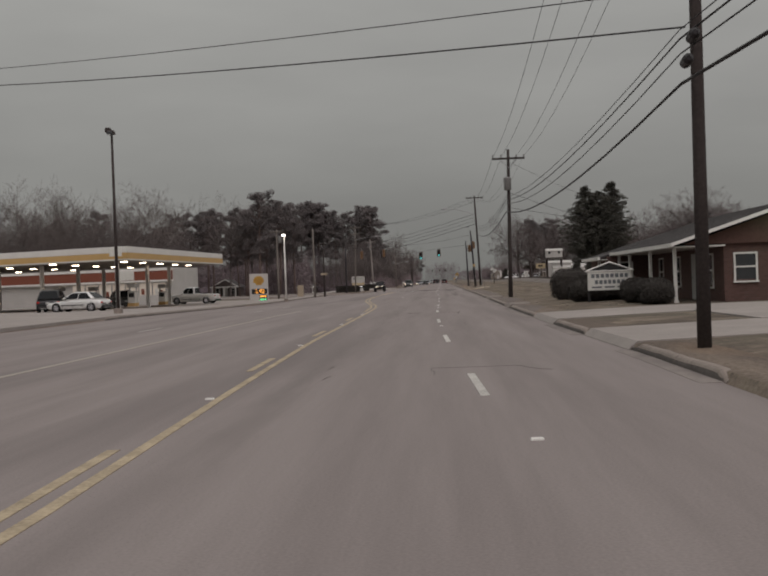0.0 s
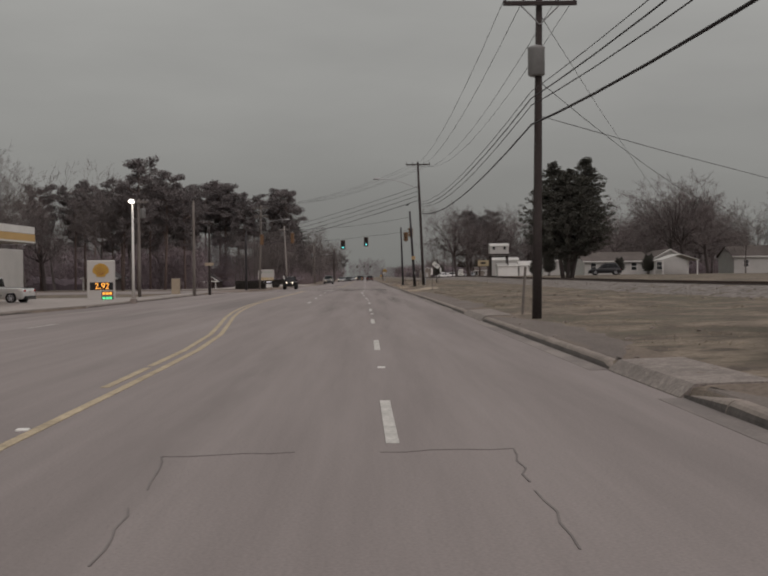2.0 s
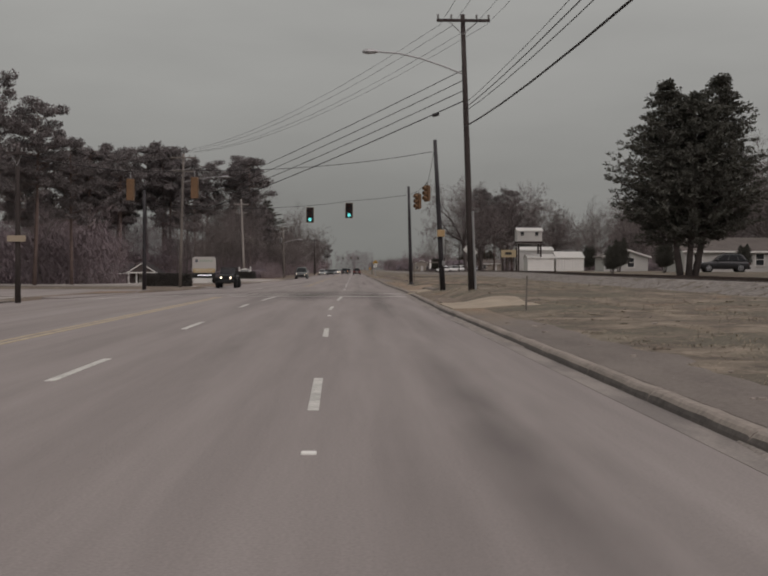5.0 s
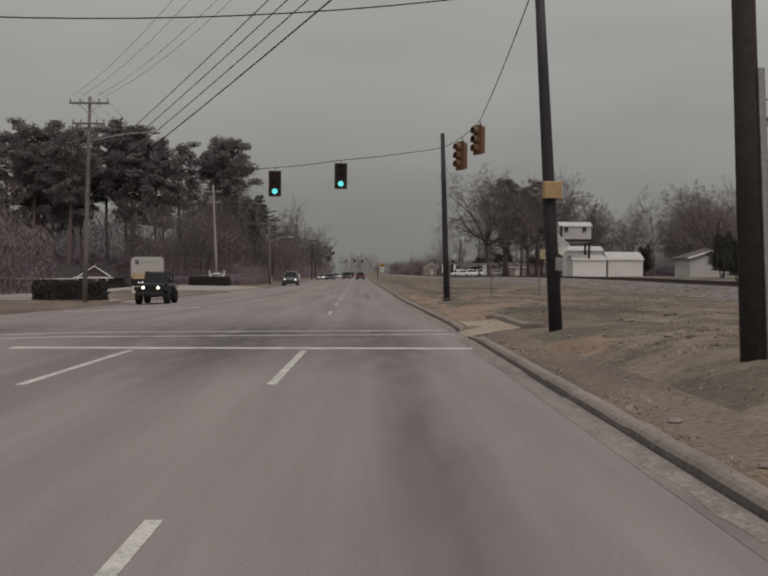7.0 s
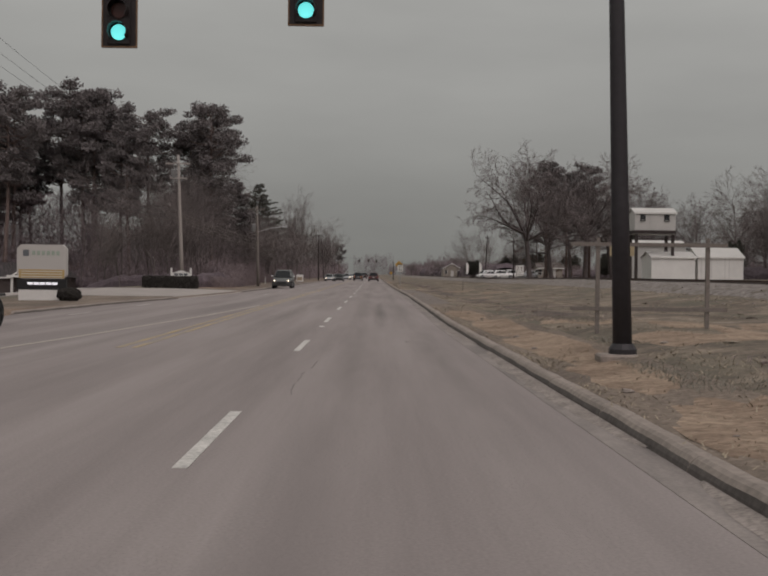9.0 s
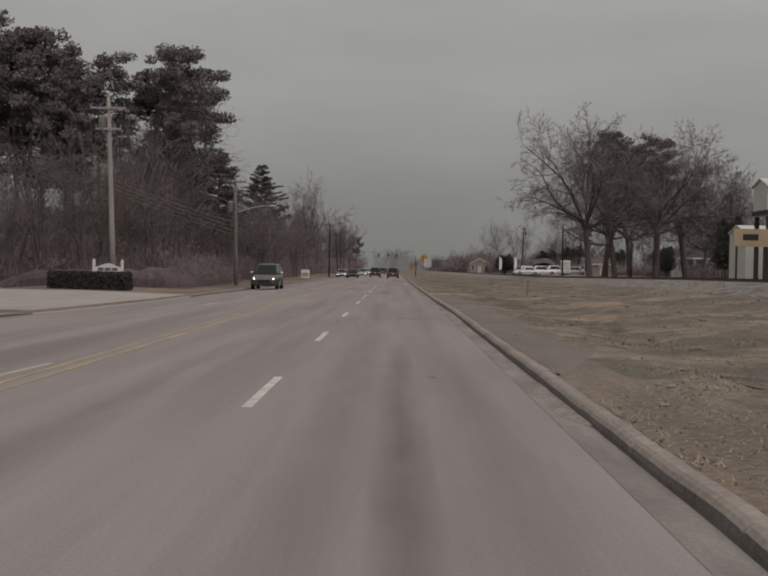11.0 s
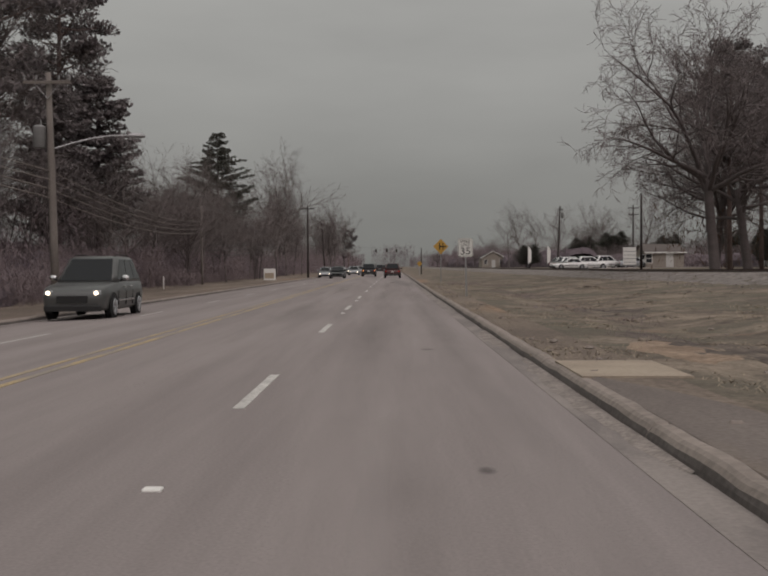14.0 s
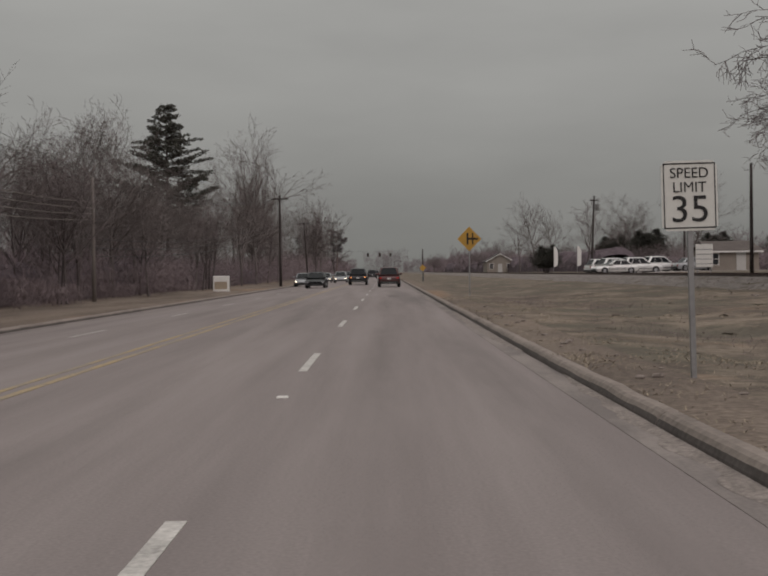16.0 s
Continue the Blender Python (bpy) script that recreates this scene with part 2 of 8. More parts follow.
STEEL = mat("galvanised_steel", (0.3, 0.3, 0.3), 0.5, 0.15, 2, 20, 0.05, 0.6)
RUST = mat("rusty_rail_steel", (0.06, 0.04, 0.033), 0.75, 0.3, 2, 20, 0.2, 0.3)
WIRE = mat("black_cable", (0.03, 0.028, 0.029), 0.7, 0.05, 1, 5, 0)
TRANSFORMER = mat("grey_transformer_paint", (0.21, 0.21, 0.205), 0.55, 0.1, 2, 10, 0.05)
SIGNAL_YELLOW = mat("signal_yellow_paint", (0.15, 0.086, 0.045), 0.55, 0.25, 2, 12, 0.05)
SIGNAL_BLACK = mat("signal_black_housing", (0.02, 0.015, 0.015), 0.5, 0.1, 2, 12, 0)
GREEN_LIGHT = glow("green_signal_light", (0.14, 0.9, 0.85), 1.1)
DEAD_LENS = mat("dark_red_lens", (0.06, 0.02, 0.015), 0.3, 0.1)
WHITE_PAINT = mat("white_paint", (0.66, 0.65, 0.62), 0.6, 0.08, 1.2, 14, 0.05)
DULL_WHITE = mat("dull_white_siding", (0.44, 0.43, 0.41), 0.8, 0.1, 0.7, 10, 0.1)
BEIGE = mat("beige_render", (0.34, 0.28, 0.21), 0.85, 0.12, 0.7, 10, 0.1)
BRICK_RED = mat("red_brown_brick", (0.1, 0.054, 0.046), 0.9, 0.3, 1.0, 12, 0.3, island=0.5)
MORTAR = mat("dull_mortar", (0.115, 0.075, 0.062), 0.95, 0.15)
SHINGLE = mat("dark_grey_shingles", (0.055, 0.05, 0.05), 0.95, 0.25, 0.8, 6, 0.4)
SHINGLE_BROWN = mat("brown_shingles", (0.1, 0.085, 0.078), 0.95, 0.25, 0.8, 6, 0.4)
GLASS = mat("dark_window_glass", (0.035, 0.037, 0.04), 0.12, 0.1, 1, 5, 0, spec=0.6)
CANOPY_YELLOW = mat("canopy_yellow_band", (0.52, 0.34, 0.14), 0.5, 0.08, 0.5, 10, 0)
BAND_RED = mat("maroon_fascia", (0.2, 0.065, 0.04), 0.6, 0.1, 0.5, 10, 0)
BARK = mat("grey_brown_bark", (0.095, 0.08, 0.077), 0.97, 0.3, 1.5, 14, 0.5)
BARK_PALE = mat("pale_bark", (0.135, 0.116, 0.11), 0.97, 0.25, 1.5, 14, 0.4)
PINE_BARK = mat("pine_bark", (0.15, 0.11, 0.098), 0.97, 0.3, 1.5, 14, 0.5)
TWIG = mat("bare_twigs", (0.16, 0.136, 0.133), 0.97, 0.2, 0.5, 5, 0, island=0.6)
NEEDLES = mat("pine_needles", (0.165, 0.148, 0.147), 0.9, 0.35, 0.3, 4, 0, island=0.8, spec=0.1)
CEDAR = mat("dark_evergreen_leaves", (0.086, 0.085, 0.073), 0.9, 0.35, 0.4, 4, 0, island=0.8, spec=0.1)
HEDGE = mat("clipped_hedge_leaves", (0.048, 0.044, 0.04), 0.9, 0.3, 0.8, 6, 0, island=0.7, spec=0.1)
DEAD_LEAF = mat("rusty_dead_leaves", (0.1, 0.06, 0.04), 0.95, 0.3, 0.4, 5, 0, island=0.7, spec=0.1)
BRUSH = mat("brown_brush", (0.2, 0.163, 0.165), 0.97, 0.2, 0.25, 4, 0, island=0.7, spec=0.1)
UNDERSTORY = mat("dark_evergreen_undergrowth", (0.19, 0.155, 0.163), 0.97, 0.2, 0.25, 4, 0, island=0.7, spec=0.1)
SOFFIT = mat("dull_soffit", (0.3, 0.27, 0.23), 0.8, 0.1)
TYRE = mat("black_rubber", (0.015, 0.015, 0.016), 0.85, 0.1)
RIM = mat("alloy_rim", (0.35, 0.35, 0.36), 0.35, 0.1, metal=0.8)
CAR_GLASS = mat("tinted_car_glass", (0.012, 0.013, 0.015), 0.14, 0.05, bump=0, spec=0.18)
HEADLIGHT = glow("headlight_glow", (1.0, 0.85, 0.6), 5.0)
TAILLIGHT = glow("tail_light_glow", (1.0, 0.25, 0.06), 1.0)
AMBER = glow("amber_light", (1.0, 0.45, 0.12), 1.6)
TAIL_RED = mat("red_lamp_lens", (0.35, 0.02, 0.015), 0.25, 0.1, bump=0)
PLATE = mat("pale_plate", (0.5, 0.5, 0.48), 0.5, 0.05)
LAMP_WHITE = glow("white_lamp_glow", (1.0, 0.93, 0.8), 9.0)
CANOPY_LIGHT = glow("canopy_light_glow", (1.0, 0.84, 0.6), 16.0)
SIGN_FACE = glow("lit_sign_face", (0.42, 0.4, 0.37), 0.16)
SIGN_YELLOW = mat("sign_yellow", (0.43, 0.25, 0.05), 0.5, 0.08)
DIGIT_AMBER = glow("amber_digits", (1.0, 0.42, 0.06), 1.6)
DIGIT_GREEN = glow("green_digits", (0.1, 0.9, 0.35), 1.2)
SIGN_WHITE = mat("sign_white_sheeting", (0.58, 0.58, 0.54), 0.55, 0.06, 3, 20, 0)
SIGN_BLACK = mat("sign_black_ink", (0.02, 0.02, 0.02), 0.6, 0.1, bump=0)
SIGN_GREY = mat("sign_grey_letters", (0.12, 0.13, 0.14), 0.7, 0.1, bump=0)
GREEN_LAMP = glow("green_porch_lamp", (0.25, 1.0, 0.45), 6.0)


VERGE_PATH = two_tone("old_verge_path", (0.135, 0.115, 0.105), (0.18, 0.155, 0.14), 0.8, 0.35, 0.65, 0.95, 20.0, 0.3, (1, 0.3, 1), (0.2, 0.16, 0.125), 0.15)


# ---- mesh building ----
class Build:
    """Collects vertices and faces, and turns them into one mesh."""

    def __init__(self):
        self.v, self.f = [], []

    def face(self, *pts):
        k = len(self.v)
        self.v.extend([tuple(p) for p in pts])
        self.f.append(tuple(range(k, k + len(pts))))

    def box(self, x0, x1, y0, y1, z0, z1, c=0.0):
        """A box with its upright and upper edges chamfered by c."""
        if c <= 0:
            k = len(self.v)
            self.v.extend([(x0, y0, z0), (x1, y0, z0), (x1, y1, z0), (x0, y1, z0), (x0, y0, z1), (x1, y0, z1), (x1, y1, z1), (x0, y1, z1)])
            self.f.extend([tuple(k + i for i in q) for q in ((3, 2, 1, 0), (4, 5, 6, 7), (0, 1, 5, 4), (1, 2, 6, 5), (2, 3, 7, 6), (3, 0, 4, 7))])
            return
        def ring(d, z):
            return [(x0 + d + c, y0 + d, z), (x1 - d - c, y0 + d, z), (x1 - d, y0 + d + c, z), (x1 - d, y1 - d - c, z), (x1 - d - c, y1 - d, z), (x0 + d + c, y1 - d, z), (x0 + d, y1 - d - c, z), (x0 + d, y0 + d + c, z)]
        self.loft([ring(0, z0), ring(0, z1 - c), ring(c * 0.8, z1)], True, True)

    def loft(self, rings, cap0=True, cap1=True, closed=True):
        k, n = len(self.v), len(rings[0])
        for r in rings:
            self.v.extend([tuple(p) for p in r])
        for i in range(len(rings) - 1):
            for j in range(n if closed else n - 1):
                a, b = k + i * n + j, k + i * n + (j + 1) % n
                self.f.append((a, b, b + n, a + n))
        if cap0:
            self.f.append(tuple(k + j for j in reversed(range(n))))
        if cap1:
            self.f.append(tuple(k + (len(rings) - 1) * n + j for j in range(n)))

    def tube(self, pts, radii, n=6, caps=True):
        pts = [Vector(p) for p in pts]
        rings = []
        for i, p in enumerate(pts):
            d = (pts[min(i + 1, len(pts) - 1)] - pts[max(i - 1, 0)]).normalized()
            u = d.orthogonal().normalized() if abs(d.z) > 0.99 else d.cross(Vector((0, 0, 1))).normalized()
            w = d.cross(u)
            r = radii[i] if isinstance(radii, (list, tuple)) else radii
            rings.append([p + r * (math.cos(a) * u + math.sin(a) * w) for a in (2 * math.pi * j / n for j in range(n))])
        self.loft(rings, caps, caps)

    def disc(self, c, axis, r, depth, n=16):
        c, a = Vector(c), Vector(axis).normalized()
        self.tube([c, c + a * depth], [r, r], n)

    def blob(self, c, rx, ry, rz, rough=0.1, nu=14, nv=9, seed=0):
        rings = []
        for i in range(1, nv):
            t = math.pi * i / nv
            ring = []
            for j in range(nu):
                a = 2 * math.pi * j / nu
                d = Vector((math.sin(t) * math.cos(a), math.sin(t) * math.sin(a), -math.cos(t)))
                k = 1 + rough * noise.noise(d * 2.3 + Vector((seed, 0, 0)))
                ring.append((c[0] + d.x * rx * k, c[1] + d.y * ry * k, c[2] + d.z * rz * k))
            rings.append(ring)
        self.loft(rings)

    def mesh(self, name, material, smooth=False):
        me = bpy.data.meshes.new(name)
        me.from_pydata(self.v, [], self.f)
        if isinstance(material, (list, tuple)):
            for m in material:
                me.materials.append(m)
        else:
            me.materials.append(material)
        if smooth:
            me.polygons.foreach_set("use_smooth", [True] * len(me.polygons))
        me.update()
        return me


def part(name, b, material, parent, label="", smooth=False):
    """One mesh object under a thing or under a part."""
    ob = new(name, b.mesh(name, material, smooth) if isinstance(b, Build) else b)
    ob.parent = parent
    if label:
        tagged(ob, label)
    return ob


def thing(name, label, category, at=(0, 0, 0), turn=0.0, group=""):
    """An empty at the base of a thing."""
    ob = new(name)
    ob.matrix_basis = pose(*at, 0, 0, turn)
    ob.empty_display_size = 0.3
    return tagged(ob, label, category, group)


def structure(name, b, material, label, smooth=False):
    ob = new(name, b.mesh(name, material, smooth))
    return tagged(ob, label, "", "", "structure")


# ---- the lie of the land ----
def right_kerb(y):
    return float(np.interp(y, [-40, 20, 28, 36, 50, 110, 140, 170, 200, 216, 242, 256, 300, 400], [4.6, 4.25, 4.08, 3.95, 3.82, 3.8, 3.6, 3.75, 3.42, 3.5, 3.56, 3.42, 3.3, 3.35]))


def left_kerb(y):
    return float(np.interp(y, [-40, 100, 150, 170, 190, 215, 229, 242, 255, 300, 420], [-16.8, -16.6, -16.7, -16.4, -14.0, -13.0, -12.4, -10.5, -9.6, -9.2, -9.2]))


def crown(y):
    return float(np.interp(y, [60, 100, 165, 195], [-5.0, -6.0, -6.0, -3.1]))


def fall(y):
    return float(np.interp(y, [60, 110, 165, 200], [0.0, 0.03, 0.03, 0.04]))


def road_z(x, y):
    return -fall(y) * max(0.0, crown(y) - x)


def rail_z(y):
    return float(np.interp(y, [0, 110, 190, 215, 265, 320, 420], [0.75, 0.95, 1.15, 1.3, 1.3, 1.02, 0.95]))


def rail_x(y):
    return float(np.interp(y, [-60, 0, 60, 110, 2000], [42, 33, 23.5, 19.5, 19.5]))


def smooth(t):
    t = min(1.0, max(0.0, t))
    return t * t * (3 - 2 * t)


def land_z(x, y):
    """The height of the ground at x, y."""
    xr, xl = right_kerb(y), left_kerb(y)
    if x >= xr:
        top = rail_z(y)
        base = 0.15 + 0.1 * smooth((x - xr) / 4)
        base += float(np.interp(y, [126, 140, 147, 154, 160, 168, 178, 190, 205, 218], [0, 0.1, 0.42, 0.36, 0.2, 0.24, 0.14, 0.24, 0.12, 0])) * smooth((x - xr - 0.7) / 1.6)
        foot = rail_x(y) - 8.5
        z = base + (top - 0.6 - base) * smooth((x - foot) / 5.0)
        z -= 0.22 * math.exp(-((x - 7.2) / 1.8) ** 2) * smooth((y - 196) / 25)
        if x > rail_x(y) + 2.6:
            z = top - 0.25 + 0.3 * smooth((x - rail_x(y) - 3) / 12)
        if 162.7 < y < 165.6:
            z = min(z, 0.02 + 0.17 * (x - xr))
        if x > 5 and not 8 < y < 75:
            k = smooth((x - 4.5) / 2) * smooth((rail_x(y) - x - 3) / 2)
            z += k * (0.12 * noise.noise(Vector((x * 0.35, y * 0.22, 0))) + 0.08 * noise.noise(Vector((x * 0.9, y * 0.7, 3))))
        return z
    if x <= xl:
        z = road_z(xl, y) + 0.15
        far = float(np.interp(y, [0, 70, 110, 230, 260, 400], [0.2, 0.2, -0.22, -0.25, 0.0, 0.0]))
        low = 1.25 * smooth((-22 - x) / 8) * smooth((y - 212) / 55) * smooth((330 - y) / 20)
        return z + (far - z) * smooth((xl - x) / 6) - low
    return road_z(x, y)


ROAD_ROWS = list(range(-40, 440, 4)) + [440, 470, 520, 600, 760, 1000, 1500, 2200]


def build_ground():
    b = Build()
    cols = [-1500, -600, -300, -160, -100, -70, -50, -40, -34, -28, -24, -21, -19]
    right = [0.35, 0.7, 1.1, 1.6, 2.1, 2.7, 3.3, 4, 4.7, 5.4, 6.2, 7, 7.8, 8.6, 9.4, 10.2, 11, 12, 13, 14, 15.6, 17, 18.4, 20, 23, 27, 33, 42, 60, 100, 180, 350, 700, 1500]
    rows = [-40 + 2 * i for i in range(0, 62)] + [84 + 0.75 * i for i in range(0, 344)] + [342 + 2 * i for i in range(0, 24)] + [395, 410, 440, 470, 520, 600, 760, 1000, 1500, 2200]
    grid = []
    for y in rows:
        xr, xl = right_kerb(y), left_kerb(y)
        line = [(x, y, land_z(x, y)) for x in cols if x < xl - 1.0]
        while len(line) < len(cols):
            line.append((xl - 1.0 + 0.1 * (len(line) - len(cols)), y, land_z(xl - 1.0, y)))
        line += [(xl - 0.45, y, land_z(xl - 0.45, y)), (xl - 0.12, y, land_z(xl - 0.12, y) - 0.02), (xl + 0.1, y, road_z(xl, y) - 0.3), (-5.5, y, road_z(-5.5, y) - 0.3), (xr - 0.1, y, -0.3), (xr + 0.12, y, min(0.12, land_z(xr + 0.12, y) - 0.03))]
        line += [(xr + d, y, land_z(xr + d, y)) for d in right]
        grid.append(line)
    n = len(grid[0])
    for line in grid:
        b.v.extend(line)
    for i in range(len(grid) - 1):
        for j in range(n - 1):
            k = i * n + j
            b.f.append((k, k + 1, k + n + 1, k + n))
    ob = structure("ground", b, [GRASS, DIRT], "dormant brown winter grass with bare patches beside the road", True)
    first = len(cols) + 5
    index = []
    for i in range(len(grid) - 1):
        y = rows[i]
        for j in range(n - 1):
            wide = 3
            if 165 < y < 215:
                wide = 4
            index.append(1 if (first <= j < first + wide) or first - 6 <= j < first - 3 else 0)
    ob.data.polygons.foreach_set("material_index", index)


def build_road():
    b = Build()
    grid = []
    for y in ROAD_ROWS:
        xr, xl, xc = right_kerb(y), left_kerb(y), crown(y)
        xs = [xl + 0.02, (xl + xc) / 2, xc - 1, xc, xc + 1, (xc + xr) / 2, xr - 0.02]
        grid.append([(x, y, road_z(x, y)) for x in xs])
    n = 7
    for line in grid:
        b.v.extend(line)
    for i in range(len(grid) - 1):
        for j in range(n - 1):
            k = i * n + j
            b.f.append((k, k + 1, k + n + 1, k + n))
    structure("road", b, ASPHALT, "pale worn asphalt of a wide five-lane road", True)


build_ground()
build_road()


def strip(name, pts, width, material, label, lift=0.006):
    """A painted line along points on the road; thin paint with its own thickness."""
    b = Build()
    rings = []
    for i, (x, y) in enumerate(pts):
        p, q = pts[max(i - 1, 0)], pts[min(i + 1, len(pts) - 1)]
        d = Vector((q[0] - p[0], q[1] - p[1], 0)).normalized()
        s = Vector((d.y, -d.x, 0)) * width / 2
        a, c = (x - s.x, y - s.y), (x + s.x, y + s.y)
        za, zc = road_z(*a), road_z(*c)
        rings.append([(a[0], a[1], za - 0.01), (c[0], c[1], zc - 0.01), (c[0], c[1], zc + lift), (a[0], a[1], za + lift)])
    b.loft(rings)
    return structure(name, b, material, label)


# ---- road markings ----
def lane_x(y):
    return float(np.interp(y, [-40, 0, 17, 28, 40, 53, 66, 104, 140, 158, 400], [2.6, 1.6, 1.1, 0.74, 0.5, 0.4, 0.41, 0.36, -0.2, 0.0, 0.0]))


def yellow_x(y):
    return float(np.interp(y, [-40, 7, 11, 18, 30, 42, 58, 64, 70, 76, 82, 88, 95, 102, 110, 157], [-1.6, -2.0, -2.15, -2.4, -2.73, -2.83, -3.03, -3.17, -3.5, -4.05, -4.62, -5.1, -5.5, -5.76, -5.9, -6.0]))


def across(x0, y0, x1, y1, n=16):
    return [(x0 + (x1 - x0) * i / n, y0 + (y1 - y0) * i / n) for i in range(n + 1)]


far_ends = [5.7 + 12.19 * i for i in range(-3, 11)] + [143.2, 180.7, 192.9, 205.1, 216.4, 227.3, 238.9] + [251.6 + 12.19 * i for i in range(0, 25)]
for y in far_ends:
    strip("lane_dash", [(lane_x(y - 3.3), y - 3.3), (lane_x(y), y)], 0.115, WHITE_LINE, "worn white dash between the two lanes")
strip("lane_dash", [(-0.1, 151.6), (0.02, 158.3)], 0.13, WHITE_LINE, "worn white line running to the stop line")
for y in (102.9, 115.0, 127.1, 142.2):
    strip("turn_lane_dash", [(-3.0 - 0.014 * (y - 103), y), (-3.0 - 0.014 * (y - 100), y + 3.5)], 0.13, WHITE_LINE, "worn white dash beside the turning lane")
strip("turn_lane_line", [(-3.5, 151.5), (-3.38, 158.3)], 0.13, WHITE_LINE, "worn white line of the turning lane")
for y in (247.2, 259.4, 271.6, 283.8, 296.0, 308.2, 320.4, 332.6, 344.8, 357, 369, 381):
    strip("oncoming_lane_dash", [(-6.25, y), (-6.25, y + 3.2)], 0.13, FAINT_WHITE, "faded white dash between the oncoming lanes")
for y in (40, 64, 76, 200, 212, 224):
    strip("oncoming_lane_dash", [(-10.2, y), (-10.2, y + 3.2)], 0.13, FAINT_WHITE, "faded white dash between the oncoming lanes")
ys = list(range(-40, 60, 4)) + [60, 62, 64, 67, 70, 73, 76, 79, 82, 85, 88, 91, 95, 98, 102, 106, 110, 125, 140, 157]
strip("yellow_line", [(yellow_x(y), y) for y in ys], 0.12, YELLOW_LINE, "solid yellow centre line on worn asphalt")
strip("yellow_line", [(yellow_x(y) - 0.27, y) for y in ys if y >= 58], 0.12, YELLOW_LINE, "second solid yellow centre line")
for i in range(-2, 5):
    y = 7.6 + 12.2 * i
    strip("yellow_dash", [(yellow_x(y + 1.6 * k) - 0.26, y + 1.6 * k) for k in (0, 1, 2)], 0.12, YELLOW_LINE, "broken yellow line of the centre turning lane")
strip("far_yellow_line", [(-7.25, -40), (-7.3, 20), (-7.4, 54), (-7.2, 62)], 0.13, FAINT_YELLOW, "faded yellow line across the centre lane")
strip("yellow_line", [(-3.02, y) for y in range(190, 470, 20)], 0.11, CHIPPED_YELLOW, "solid yellow centre line")
strip("yellow_line", [(-3.32, y) for y in range(190, 470, 20)], 0.11, CHIPPED_YELLOW, "second solid yellow centre line")
strip("far_yellow_line", [(-5.9, 188), (-5.3, 195), (-4.2, 207), (-3.6, 218)], 0.13, FAINT_YELLOW, "faded yellow taper of the oncoming turning lane")
strip("stop_line", across(-5.9, 158.9, 3.45, 159.1), 0.5, WHITE_LINE, "thick white stop line")
strip("crosswalk_line", across(-15.5, 160.9, 3.5, 164.4), 0.2, WHITE_LINE, "white crosswalk line")
strip("crosswalk_line", across(-15.0, 163.0, 3.5, 166.4), 0.2, WHITE_LINE, "white crosswalk line")
strip("stop_line", across(-12.5, 188.2, -6.3, 188.0), 0.5, WHITE_LINE, "white stop line of the oncoming lanes")

# road wear: patches, cracks, tyre marks and bright lane studs
rng = random.Random(4)


def flat_patch(name, x0, x1, y0, y1, material, label, lift=0.004, ragged=0.1):
    """A thin stain that follows the crowned road, with an uneven outline."""
    b = Build()
    nx, ny = max(3, math.ceil((x1 - x0) / 0.4)), max(3, math.ceil((y1 - y0) / 1.2))
    dx, dy = ragged * min(0.5, (x1 - x0) * 0.25), ragged * min(1.0, (y1 - y0) * 0.4)
    for i in range(ny + 1):
        left, right = x0 + rng.uniform(-dx, dx), x1 + rng.uniform(-dx, dx)
        for j in range(nx + 1):
            x, y = left + (right - left) * j / nx, y0 + (y1 - y0) * i / ny
            if i in (0, ny):
                y += rng.uniform(-dy, dy) * 0.5
            b.v.append((x, y, road_z(x, y) + lift))
    for i in range(ny):
        for j in range(nx):
            k = i * (nx + 1) + j
            b.f.append((k, k + 1, k + nx + 2, k + nx + 1))
    return structure(name, b, material, label)


def crack(pts, width=0.022):
    fine = []
    for (x0, y0), (x1, y1) in zip(pts, pts[1:]):
        for k in range(5):
            t = k / 5
            fine.append((x0 + (x1 - x0) * t + rng.uniform(-0.03, 0.03), y0 + (y1 - y0) * t + rng.uniform(-0.05, 0.05) * (k > 0)))
    fine.append(pts[-1])
    strip("road_crack", fine, width, CRACK, "thin dark crack in the asphalt", 0.005)


for q in (((-1.45, 50.6), (-0.4, 50.75)), ((0.3, 50.7), (1.4, 50.8)), ((-1.45, 50.6), (-1.3, 49.2)), ((-1.3, 48.6), (-1.2, 47.2)), ((1.4, 50.8), (1.32, 49.3)), ((1.32, 49.0), (1.3, 47.4))):
    crack(q, 0.014)
crack([(0.47, 19.2), (1.9, 19.25)], 0.022)
crack([(0.47, 19.2), (0.5, 17.9)], 0.022)
crack([(1.9, 19.25), (2.05, 18.7), (2.35, 18.2)], 0.035)
crack([(-1.2, 17.6), (-1.14, 18.3)], 0.012)
crack([(-1.28, 19.6), (-1.3, 20.4)], 0.014)
crack([(0.95, 78.9), (0.88, 80.4)], 0.01)
crack([(0.82, 81.0), (0.75, 82.0), (0.85, 84.0)], 0.011)
crack([(0.82, 84.8), (0.72, 86.6)], 0.01)
crack([(1.6, 235.2), (2.1, 235.1), (2.9, 235.0)], 0.03)
crack([(2.9, 235.0), (3.0, 234.5)], 0.025)
